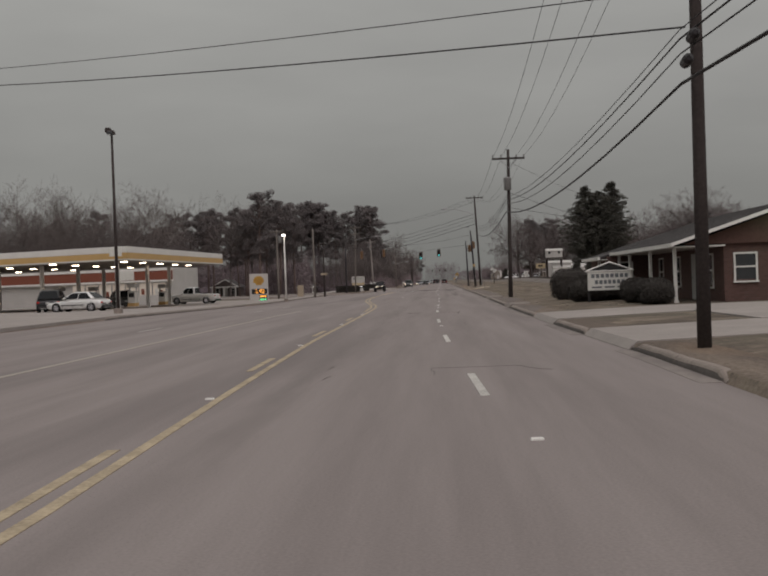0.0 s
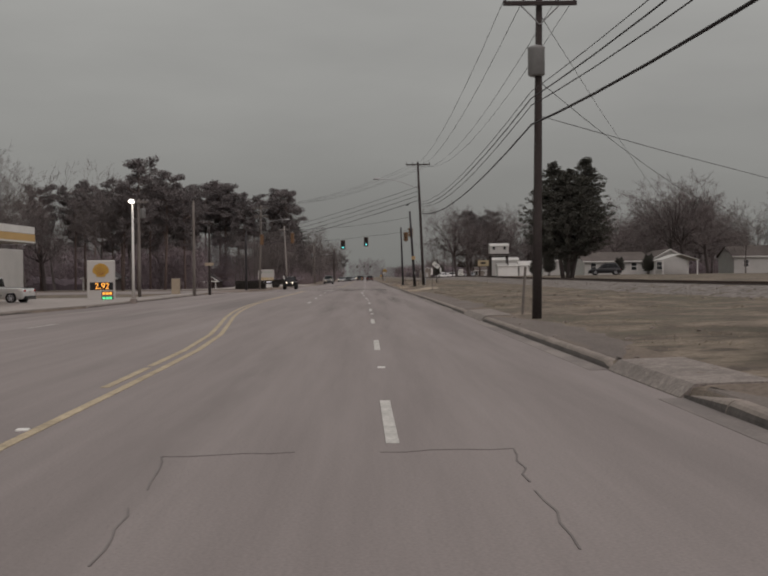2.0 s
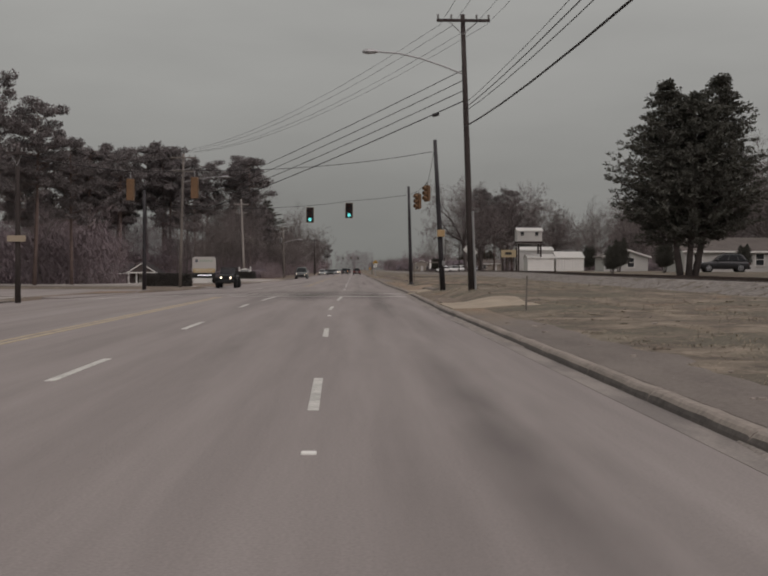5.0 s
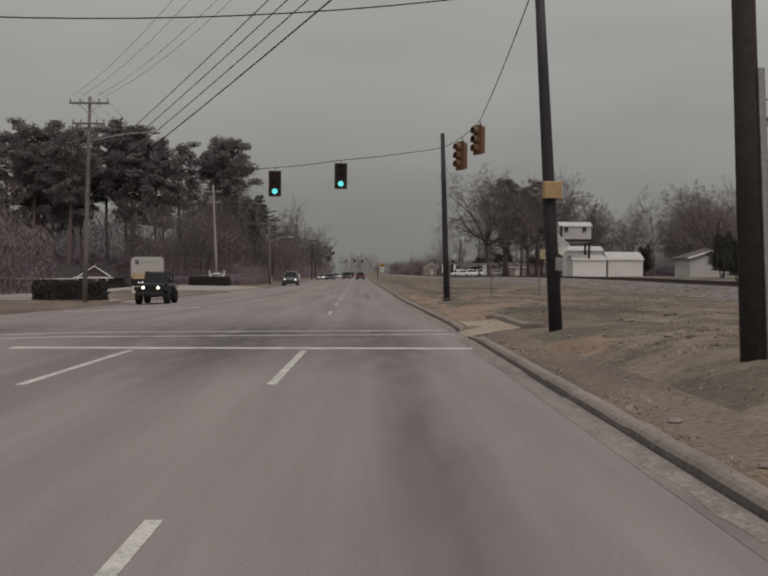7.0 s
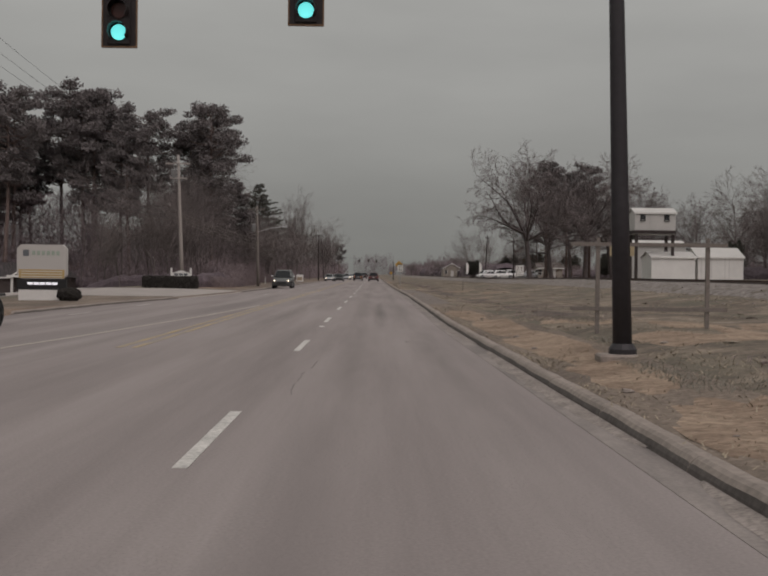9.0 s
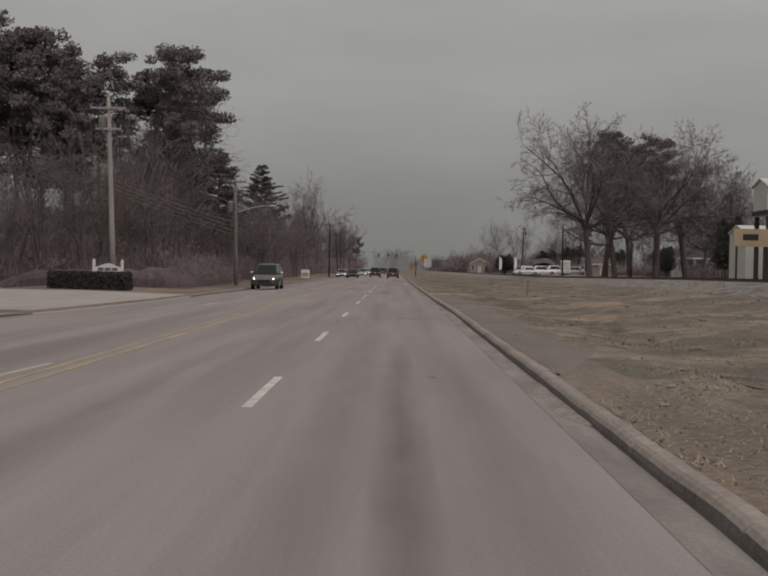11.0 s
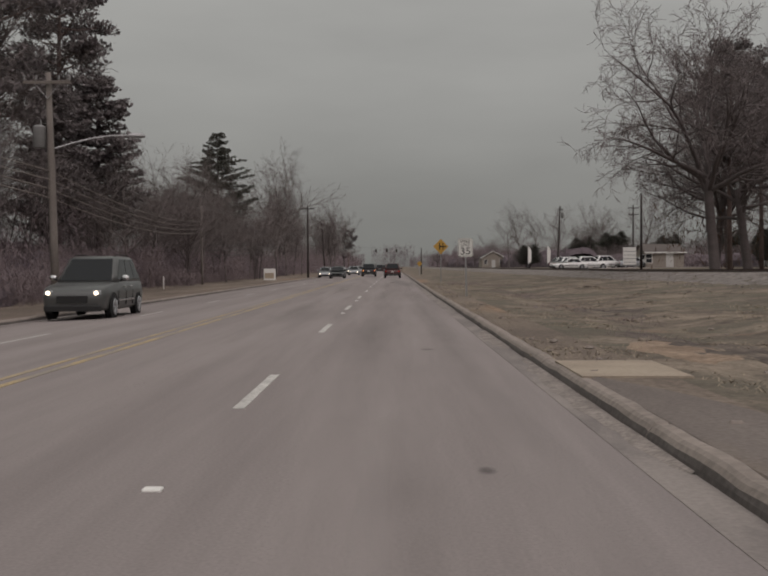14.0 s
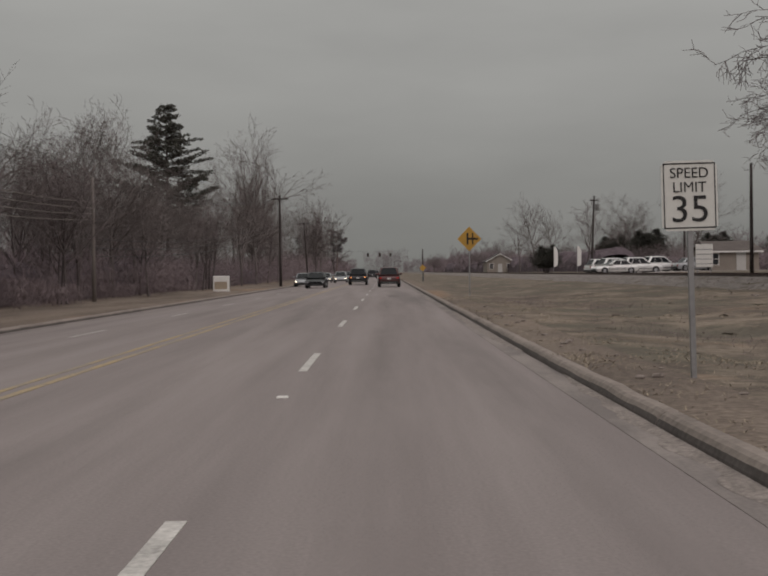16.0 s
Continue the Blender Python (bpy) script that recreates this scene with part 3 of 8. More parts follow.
for q in (((0.62, 229.0), (0.6, 230.3)), ((0.57, 231.2), (0.53, 233.4)), ((0.5, 234.2), (0.47, 236.5)), ((0.44, 239.0), (0.41, 240.0)), ((0.38, 242.5), (0.33, 245.0)), ((0.3, 247.0), (0.28, 251.0)), ((0.42, 182.3), (0.39, 183.6)), ((0.39, 184.0), (0.41, 185.2)), ((0.45, 186.0), (0.5, 187.4)), ((1.75, 160.3), (2.0, 161.7)), ((1.72, 163.0), (1.9, 165.0))):
    crack(q, 0.009)
crack([(1.33, 37.9), (1.36, 37.4), (1.36, 36.9)], 0.011)
flat_patch("road_spot", 2.2, 2.6, 41.15, 41.5, FAINT_TAR, "thin dark smear of tar on the asphalt", 0.005, 0.3)
flat_patch("road_spot", 1.9, 2.15, 267.7, 268.1, FAINT_TAR, "small dark spot of tar on the asphalt", 0.005, 0.4)
for x in (1.05, 2.45):
    for y0 in (84, 112, 172, 200, 226, 254, 282, 310):
        flat_patch("tyre_stain", x - 0.42 + 0.06 * math.sin(y0), x + 0.42, y0, y0 + 34, FAINT_STAIN, "faint dark wheel track along the lane", 0.003 + 0.0005 * (y0 % 3), 0.1)
for y0 in (0, 34, 70, 104, 190, 226, 262, 298):
    flat_patch("tyre_stain", -2.0, -1.0, y0, y0 + 40, FAINT_STAIN, "faint dark oil band along the inner lane", 0.003 + 0.0005 * (y0 % 3), 0.1)
flat_patch("deep_stain", -6.6, 3.4, 151, 177, DEEP_STAIN, "broad dark oily asphalt at the crossing", 0.0048, 0.2)
flat_patch("deep_stain", -12.5, -5.0, 158, 176, STAIN, "broad dark oily asphalt at the crossing", 0.0042, 0.2)
flat_patch("tyre_stain", 1.45, 2.3, 96, 126, STAIN, "long dark stain curving along the lane", 0.0042, 0.12)
for x, y in ((2.6, 244.9), (2.2, 247.5), (2.55, 249.6), (0.0, 231.4), (0.0, 232.0), (0.0, 232.6), (3.1, 233.0), (3.1, 231.4), (2.1, 192.7), (2.1, 216.7), (2.1, 257.2), (2.4, 39.3)):
    flat_patch("road_spot", x - 0.07, x + 0.07, y - 0.16, y + 0.16, FAINT_TAR, "small dark spot of tar on the asphalt", 0.005, 0.2)
flat_patch("tyre_stain", 1.2, 2.3, 132, 160, STAIN, "long dark oil and tyre stain in the lane", 0.0036, 0.12)
flat_patch("tyre_stain", 0.2, 3.2, 150, 172, STAIN, "broad dark stain before the crossing", 0.0055, 0.1)
flat_patch("tyre_stain", -3.2, -0.3, 148, 170, STAIN, "broad dark stain before the crossing", 0.0055, 0.1)
flat_patch("tyre_stain", 1.35, 1.9, 196, 226, STAIN, "long dark stain along the lane", 0.0048, 0.12)
flat_patch("tyre_stain", 1.2, 1.9, 252.0, 261.0, FAINT_STAIN, "dark stain in the lane", 0.0048, 0.4)
flat_patch("tyre_stain", 1.1, 1.9, 338, 346, STAIN, "dark stain in the lane", 0.0048, 0.4)


def gutter_sand(y0, y1, far):
    """Pale grit lying in the gutter, with an uneven edge towards the road."""
    b = Build()
    rows = []
    n = max(4, int((y1 - y0) / 0.3))
    for j in range(n + 1):
        y = y0 + (y1 - y0) * j / n
        e = right_kerb(y)
        k = math.sin(math.pi * (j + 0.15) / (n + 0.3)) ** 0.5
        w = (far + 0.12 * noise.noise(Vector((y * 1.3, 1, 0))) + 0.06 * noise.noise(Vector((y * 4, 6, 0)))) * k
        rows.append([(e - 0.01 - w, y, road_z(e, y) + 0.009), (e - 0.01 - w * 0.6, y, road_z(e, y) + 0.02), (e - 0.005, y, road_z(e, y) + 0.03)])
    b.loft(rows, False, False, False)
    return structure("gutter_sand", b, GUTTER_SAND, "pale sand washed into the gutter")


for y0, y1, far in ((88, 93, 0.2), (101, 110, 0.15), (121, 134, 0.22), (140, 150, 0.2), (153, 162, 0.25), (166, 177, 0.26), (178.5, 190, 0.22), (192, 203, 0.2), (212, 216, 0.2), (233, 240, 0.16), (257, 266, 0.2), (268, 273, 0.25), (283, 296, 0.14), (300, 318, 0.2)):
    gutter_sand(y0, y1, far)


def stud(x, y):
    b = Build()
    z = road_z(x, y)
    b.box(x - 0.06, x + 0.06, y - 0.05, y + 0.05, z - 0.005, z + 0.018, 0.008)
    return tagged(new("lane_stud", b.mesh("lane_stud", WHITE_PAINT)), "small white raised lane marker on the asphalt", "lane marker", "lane markers along the road", "")


for y in (-1.0, 10.7, 36.0, 59.1, 84.2, 109.5, 134.8, 199.0, 256.6, 282.0, 294.0):
    stud(lane_x(y) + (0.2 if y < 20 else 0.02), y)
for y in (3.5, 15.2, 27.4, 40.0, 52.3):
    stud(yellow_x(y) - 0.13, y)

# ---- kerbs: cast in short lengths with open joints ----
KERB_LENGTH = 3.0


def kerb(name, edge, side, y0, y1, label):
    """A raised kerb with a gutter pan, along edge(y); side +1: the road lies to its left."""
    pan = Build()
    rings = []
    for i in range(int((y1 - y0) / KERB_LENGTH) + 2):
        y = min(y0 + i * KERB_LENGTH, y1)
        e = edge(y)
        z = road_z(e - side * 0.3, y)
        rings.append([(e - side * 0.3, y, z + 0.004), (e + side * 0.02, y, z + 0.012), (e + side * 0.02, y, z - 0.1), (e - side * 0.3, y, z - 0.1)])
    pan.loft(rings)
    base = structure(name, pan, GUTTER, label)
    y = y0
    while y < y1 - 0.4:
        top = min(y + KERB_LENGTH, y1)
        b = Build()
        rings = []
        ends = []
        for t, drop in ((y + 0.008, 0.012), (y + 0.07, 0), (y + 0.4, 0), (y + 0.8, 0), (y + 1.2, 0), (y + 1.7, 0), (y + 2.2, 0), (top - 0.35, 0), (top - 0.07, 0), (top - 0.008, 0.012)) if top - y > 2.7 else ((y + 0.012, 0.006), (y + 0.05, 0), (top - 0.05, 0), (top - 0.012, 0.006)):
            e = edge(t)
            z = road_z(e, t)
            h = 0.145 - drop + 0.016 * noise.noise(Vector((t * 1.3, e, 0))) + 0.012 * noise.noise(Vector((t * 5, e, 2)))
            if t < y0 + 0.3 or t > y1 - 0.3:
                h *= 0.3
            o = 0.012 * noise.noise(Vector((t * 0.7, e, 5)))
            rings.append([(e + side * (q + o), t, z + p) for q, p in ((-0.02, -0.05), (0.0, 0.05), (0.018, h - 0.055), (0.045, h - 0.02), (0.08, h), (0.17, h + 0.003), (0.2, h - 0.01), (0.205, -0.05))])
        b.loft(rings)
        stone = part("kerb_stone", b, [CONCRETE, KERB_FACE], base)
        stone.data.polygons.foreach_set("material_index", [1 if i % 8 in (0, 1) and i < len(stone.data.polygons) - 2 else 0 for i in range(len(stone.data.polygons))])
        y = top
    return base


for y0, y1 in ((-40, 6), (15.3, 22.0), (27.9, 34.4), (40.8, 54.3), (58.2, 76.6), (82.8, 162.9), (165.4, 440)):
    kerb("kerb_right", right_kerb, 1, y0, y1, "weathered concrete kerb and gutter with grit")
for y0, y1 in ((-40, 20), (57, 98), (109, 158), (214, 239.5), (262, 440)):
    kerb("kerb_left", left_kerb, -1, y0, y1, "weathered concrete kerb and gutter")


def slab(name, pts, material, label, lift=0.012, follow=True):
    """A paved area with an outline of points, laid on the ground."""
    b = Build()
    top = [(x, y, (land_z(x, y) if follow is True else follow) + lift) for x, y in pts]
    b.loft([[(x, y, z - 0.3) for x, y, z in top], top])
    return structure(name, b, material, label)


# forecourt and its drives, the offices' drive and the pavement ramps
def sheet(name, x0, x1, y0, y1, material, label, nx=8, ny=12, lift=0.03, lip=False):
    """A paved area laid on the ground, with its edges turned down; lip: its first edge meets the road."""
    b = Build()
    for j in range(ny + 1):
        for i in range(nx + 1):
            x, y = x0 + (x1 - x0) * i / nx, y0 + (y1 - y0) * j / ny
            z = land_z(x, y) + lift
            if lip:
                e = right_kerb(y)
                if i == 0:
                    x, z = e - 0.03, road_z(e, y) + 0.012
                elif i == 1:
                    x, z = e + 0.14, min(0.165, land_z(e + 0.14, y) + 0.02)
            b.v.append((x, y, z))
    for j in range(ny):
        for i in range(nx):
            k = j * (nx + 1) + i
            b.f.append((k, k + 1, k + nx + 2, k + nx + 1))
    rim = [i for i in range(nx + 1)] + [j * (nx + 1) + nx for j in range(1, ny + 1)] + [ny * (nx + 1) + i for i in range(nx - 1, -1, -1)] + [j * (nx + 1) for j in range(ny - 1, 0, -1)]
    k = len(b.v)
    for r in rim:
        x, y, z = b.v[r]
        b.v.append((x, y, z - 0.25))
    for i in range(len(rim)):
        a, c = i, (i + 1) % len(rim)
        b.f.append((rim[a], k + a, k + c, rim[c]))
    return structure(name, b, material, label)


def worn_path(x0, x1, y0, y1):
    """Old asphalt along the kerb, with a ragged edge that sinks into the grass."""
    b = Build()
    rows = []
    n = int((y1 - y0) / 0.5)
    wide = x1 - x0
    for j in range(n + 1):
        y = y0 + (y1 - y0) * j / n
        k = min(1.0, (j + 0.3) / 8, (n - j + 0.3) / 8)
        x0 = right_kerb(y) + 0.19
        e = x0 + (wide + 0.35 * noise.noise(Vector((y * 0.45, 2, 0))) + 0.2 * noise.noise(Vector((y * 1.7, 5, 0)))) * k
        rows.append([(x, y, land_z(x, y) + dz) for x, dz in ((x0 - 0.08, -0.09), (x0, 0.0), (x0 + 0.06, 0.008), (x0 + (e - x0) * 0.5, 0.016), (e - 0.25 * k, 0.012), (e + 0.1, -0.05))])
    b.loft(rows, False, False, False)
    return structure("verge_path", b, VERGE_PATH, "worn dark path of old asphalt along the kerb")


sheet("forecourt", -90, -16.75, 18, 140, LOT, "pale concrete forecourt of the filling station", 30, 40)
sheet("side_street", -120, -15.0, 163, 187, ASPHALT, "asphalt side street joining the road", 30, 8, 0.04)
sheet("pavement_left", -19.4, -17.0, 141, 161, LOT, "pale concrete pavement at the corner", 3, 8, 0.04)
sheet("lot_entrance", -34, -12.7, 205, 208.5, LOT, "concrete entrance to the office lot", 10, 3, 0.04)
b = Build()
rows = []
for j in range(14):
    y = 239.6 + 22.3 * j / 13
    e = left_kerb(y)
    row = [(e + 0.05, y, road_z(e, y) + 0.012), (e - 0.35, y, land_z(e - 0.35, y) + 0.012)]
    row += [(e - 0.35 - 2.2 * k, y, land_z(e - 0.35 - 2.2 * k, y) + 0.02) for k in range(1, 11)]
    rows.append(row)
b.loft(rows, False, False, False)
structure("lot_entrance", b, LOT, "pale concrete entrance drive to the office lot")
sheet("drive_right", 4.35, 40, 22.1, 27.8, LOT, "pale concrete driveway", 16, 4, 0.04, True)
sheet("drive_right", 4.1, 40, 34.5, 40.7, LOT, "pale concrete driveway", 16, 4, 0.04, True)
worn_path(3.98, 5.0, 43, 54)
worn_path(3.98, 5.3, 58.5, 76)
sheet("kerb_gap", 4.0, 4.9, 54.35, 58.15, GUTTER_SAND, "cracked concrete apron at a gap in the kerb", 4, 6, 0.02, True)
sheet("kerb_gap", 4.0, 4.8, 76.65, 82.75, GUTTER_SAND, "cracked concrete apron at a gap in the kerb", 4, 6, 0.02, True)
worn_path(3.98, 5.35, 84, 132)
worn_path(3.58, 5.0, 216, 262)
sheet("drive_right", 8.2, 40, 27.5, 34.6, LOT, "pale concrete parking area by the brick offices", 16, 5, 0.045)
sheet("pavement_ramp", 3.75, 5.0, 162.95, 165.35, TAN_SLAB, "pale concrete ramp at the crosswalk", 6, 4, 0.025, True)
sheet("pavement_slab", 3.95, 5.0, 165.36, 168.2, TAN_SLAB, "pale gritty concrete slab behind the kerb", 4, 4, 0.018)
sheet("pavement_ramp", 3.78, 6.6, 136.3, 142.0, TAN_SLAB, "pale concrete slab beside the kerb", 6, 6, 0.03)
sheet("pavement_slab", 3.5, 4.7, 261.8, 263.8, TAN_SLAB, "pale concrete drain apron behind the kerb", 5, 4, 0.02)

b = Build()
line = [(4.9, 168.9), (5.03, 168.3), (5.07, 166.6), (5.06, 164.6), (5.12, 162.8), (5.4, 161.7)]
b.loft([[(x + d, y + 0.1 * d, max(0.2, land_z(x, y)) + h) for d, h in ((-0.08, -0.1), (-0.07, 0.09), (-0.03, 0.13), (0.06, 0.13), (0.09, 0.1), (0.1, -0.1))] for x, y in line])
structure("ramp_edging", b, CONCRETE, "low stained concrete edging behind the ramp")

# ---- railway on its low bank ----
b = Build()
rings = []
for y in list(range(60, 460, 8)) + [500, 600, 900, 1500]:
    x, z = rail_x(y), rail_z(y)
    rings.append([(x + d, y, z + h + 0.03 * noise.noise(Vector((d, y * 0.7, 1)))) for d, h in ((-4.6, -0.85), (-3.2, -0.45), (-1.9, -0.13), (-0.6, -0.11), (0.6, -0.11), (1.9, -0.13), (2.9, -0.36), (3.6, -0.6))])
b.loft(rings, False, False, False)
structure("ballast_bank", b, BALLAST, "pale grey stone ballast bank under the railway", True)
for side in (-1, 1):
    b = Build()
    rings = []
    for y in list(range(60, 460, 8)) + [500, 600, 900, 1500]:
        x, z = rail_x(y) + side * 0.76, rail_z(y)
        rings.append([(x + dx, y, z + dz) for dx, dz in ((-0.07, -0.13), (0.07, -0.13), (0.035, -0.05), (0.035, 0.03), (-0.035, 0.03), (-0.035, -0.05))])
    b.loft(rings)
    structure("rail", b, RUST, "rusty steel railway rail")
b = Build()
y = 62.0
while y < 440:
    x, z = rail_x(y), rail_z(y)
    b.box(x - 1.3, x + 1.3, y - 0.11, y + 0.11, z - 0.22, z - 0.085)
    y += 0.62 if y < 300 else 1.24
tagged(new("sleepers", b.mesh("sleepers", POLE)), "dark timber railway sleepers", "sleepers", "", "stuff")


# ---- poles, wires, lamps and signals ----
def wire(name, a, c, sag, r=0.012, label="thin black overhead wire", material=None):
    b = Build()
    a, c = Vector(a), Vector(c)
    pts = []
    n = 12
    for i in range(n + 1):
        t = i / n
        p = a.lerp(c, t)
        p.z -= sag * 4 * t * (1 - t)
        pts.append(p)
    b.tube(pts, r, 4, False)
    return tagged(new(name, b.mesh(name, material or WIRE)), label, "wire", "overhead wires")


def utility_pole(x, y, h, r=0.15, top=None, material=POLE, arms=(), transformer=None, lamp=None, label="weathered wooden utility pole", conduit=False, caps=True):
    """A pole with cross-arms (height, half length), a can transformer at a height, and a lamp arm (height, dx, dy, rise)."""
    z = land_z(x, y)
    ob = thing("utility_pole", label, "utility pole", (x, y, z), 0, "utility poles along the road")
    lean = Vector((top[0] - x, top[1] - y, 0)) if top else Vector((0, 0, 0))
    def at(k):
        return lean * (k / h) + Vector((0, 0, k))
    b = Build()
    b.tube([at(-0.3), at(h * 0.3), at(h * 0.7), at(h)], [r * 1.12, r, r * 0.85, r * 0.7], 10)
    part("pole", b, material, ob, "", True)
    for k, half in arms:
        b = Build()
        p = at(k)
        b.box(p.x - half, p.x + half, p.y - r - 0.1, p.y - r, p.z - 0.06, p.z + 0.06, 0.01)
        arm = part("cross_arm", b, material, ob)
        for dx in (-half * 0.95, -half * 0.45, half * 0.5, half * 0.95):
            b = Build()
            q = p + Vector((dx, -r - 0.05, 0.06))
            b.tube([q, q + Vector((0, 0, 0.06)), q + Vector((0, 0, 0.1)), q + Vector((0, 0, 0.16)), q + Vector((0, 0, 0.2))], [0.02, 0.055, 0.035, 0.055, 0.03], 8)
            part("insulator", b, TRANSFORMER, arm)
        for s in (-1, 1):
            b = Build()
            b.tube([p + Vector((s * half * 0.55, -r - 0.03, -0.03)), p + Vector((0, -r - 0.01, -0.6))], 0.018, 4)
            part("brace", b, STEEL, ob)
    if transformer:
        k, s = transformer
        p = at(k) + Vector((s * (r + 0.25), -0.05, 0))
        b = Build()
        b.tube([p + Vector((0, 0, -0.45)), p + Vector((0, 0, -0.42)), p + Vector((0, 0, 0.3)), p + Vector((0, 0, 0.36)), p + Vector((0, 0, 0.42))], [0.2, 0.24, 0.24, 0.26, 0.12], 14)
        can = part("transformer", b, TRANSFORMER, ob, "grey can transformer", True)
        b = Build()
        b.tube([p + Vector((0.06, 0, 0.4)), p + Vector((0.06, 0, 0.62))], [0.04, 0.03], 8)
        part("bushing", b, TRANSFORMER, can)
    if lamp:
        k, dx, dy, rise = lamp
        p = at(k)
        b = Build()
        pts = [p + Vector((dx * t, dy * t, rise * math.sin(t * math.pi / 2))) for t in (0, 0.25, 0.5, 0.75, 1)]
        b.tube(pts, 0.035, 6)
        arm = part("lamp_arm", b, STEEL, ob)
        d = Vector((dx, dy, 0)).normalized()
        e = pts[-1]
        side = Vector((d.y, -d.x, 0))
        b = Build()
        rings = []
        for t, w, hh in ((-0.05, 0.05, 0.05), (0.1, 0.11, 0.09), (0.4, 0.15, 0.12), (0.62, 0.1, 0.07)):
            c = e + d * t
            rings.append([c + side * w, c + side * w * 0.6 + Vector((0, 0, hh)), c - side * w * 0.6 + Vector((0, 0, hh)), c - side * w, c - side * w * 0.6 - Vector((0, 0, hh * 0.8)), c + side * w * 0.6 - Vector((0, 0, hh * 0.8))])
        b.loft(rings)
        part("lamp_head", b, STEEL, arm)
    if conduit:
        b = Build()
        b.tube([Vector((r + 0.03, -0.1, -0.2)), at(3.4) + Vector((r + 0.0, -0.1, 0))], 0.05, 6)
        part("conduit", b, STEEL, ob, "pale conduit up the pole")
    return ob


P1 = (5.06, 19.7)
P2 = (5.1, 73.6)
P3 = (5.76, 149.3)
P4 = (5.4, 160.5)
utility_pole(*P1, 11.5, 0.112, (5.12, 19.6), POLE, ((10.9, 1.05),), label="dark wooden utility pole beside the driveway")
utility_pole(*P2, 9.6, 0.13, (5.25, 73.6), POLE, ((9.0, 1.05),), (7.4, -0.2), label="dark wooden utility pole with transformer and cross-arm")
utility_pole(*P3, 11.9, 0.14, (5.3, 149.3), POLE, ((11.6, 1.15),), None, (9.3, -3.8, 0.2, 1.0), "tall leaning wooden pole with a street lamp arm", True)
p4 = utility_pole(*P4, 8.0, 0.14, (4.92, 160.3), BLACK_METAL, label="black signal pole with a yellow control box")
b = Build()
b.box(-0.34, 0.06, -0.36, -0.1, 2.86, 3.22, 0.02)
part("control_box", b, mat("ochre_box_paint", (0.36, 0.25, 0.13), 0.7, 0.2), p4, "weathered ochre control box")
b = Build()
b.box(-0.06, 0.09, -0.26, -0.13, 1.3, 1.58, 0.02)
part("signal_button_box", b, TRANSFORMER, p4, "small grey box low on the pole")
p6 = utility_pole(4.98, 185.4, 7.45, 0.13, (4.75, 185.4), BLACK_METAL, label="slim black signal pole on a stained concrete foot")
b = Build()
b.box(-0.36, 0.2, -0.26, 0.24, -0.15, 0.05, 0.03)
part("foot", b, CONCRETE, p6)
b = Build()
b.tube([(0, 0, 0.0), (0, 0, 0.12), (0, 0, 0.2)], [0.2, 0.2, 0.15], 12)
part("base_collar", b, BLACK_METAL, p6)
utility_pole(-15.3, 186.3, 7.6, 0.14, None, BLACK_METAL, label="slim black signal pole across the road")
utility_pole(-20.4, 143.4, 8.9, 0.14, None, POLE_GREY, ((8.6, 0.9),), (7.6, 1), label="grey wooden pole with a transformer by the station")
utility_pole(-16.6, 151.0, 9.3, 0.14, None, POLE_GREY, label="grey wooden pole at the corner")
utility_pole(-15.8, 156.0, 7.6, 0.13, None, POLE, ((7.3, 0.5),), label="dark signal pole with a small street sign")
utility_pole(-15.1, 202.5, 12.1, 0.13, (-14.8, 202.5), POLE_GREY, ((11.7, 1.15), (10.5, 0.95)), None, (9.5, 3.6, -0.2, 0.5), "grey wooden pole with cross-arm and street lamp")
utility_pole(-16.0, 271.0, 12.0, 0.16, (-16.5, 271.0), POLE_PALE, ((11.2, 1.1), (9.9, 0.8)), (10.3, -1), label="tall pale utility pole with cross-arms before the pines")
utility_pole(-11.3, 292.0, 8.8, 0.15, (-11.5, 292), POLE_GREY, ((8.4, 0.9),), (6.4, -1), (5.9, 2.6, 1.6, 0.7), "grey utility pole with a street lamp by the woods")
utility_pole(-14.0, 340.0, 6.4, 0.1, None, POLE_GREY, label="grey wooden pole among bare trees")
utility_pole(-10.0, 400.0, 9.6, 0.14, None, POLE, ((9.2, 0.9),), label="wooden utility pole far along the road")
utility_pole(-12.0, 470.0, 10.0, 0.14, (-12.6, 470), POLE, ((9.6, 0.9),), label="wooden utility pole far along the road")
utility_pole(24.5, 353.6, 7.2, 0.12, None, POLE, label="thin wooden pole behind the railway")
utility_pole(26.5, 420.0, 9.6, 0.14, (26.9, 420), POLE, ((9.0, 0.5),), (8.2, 1), label="wooden pole with transformer behind the railway")
utility_pole(6.0, 430.0, 4.2, 0.1, None, POLE, label="short dark post at the roadside")
utility_pole(62.0, 250.0, 11.5, 0.14, None, POLE, ((11.0, 1.2),), label="wooden utility pole behind the houses")
utility_pole(38.0, 420.0, 9.5, 0.14, None, POLE, ((9.0, 0.8), (8.0, 0.8)), label="wooden pole with stacked arms far away")
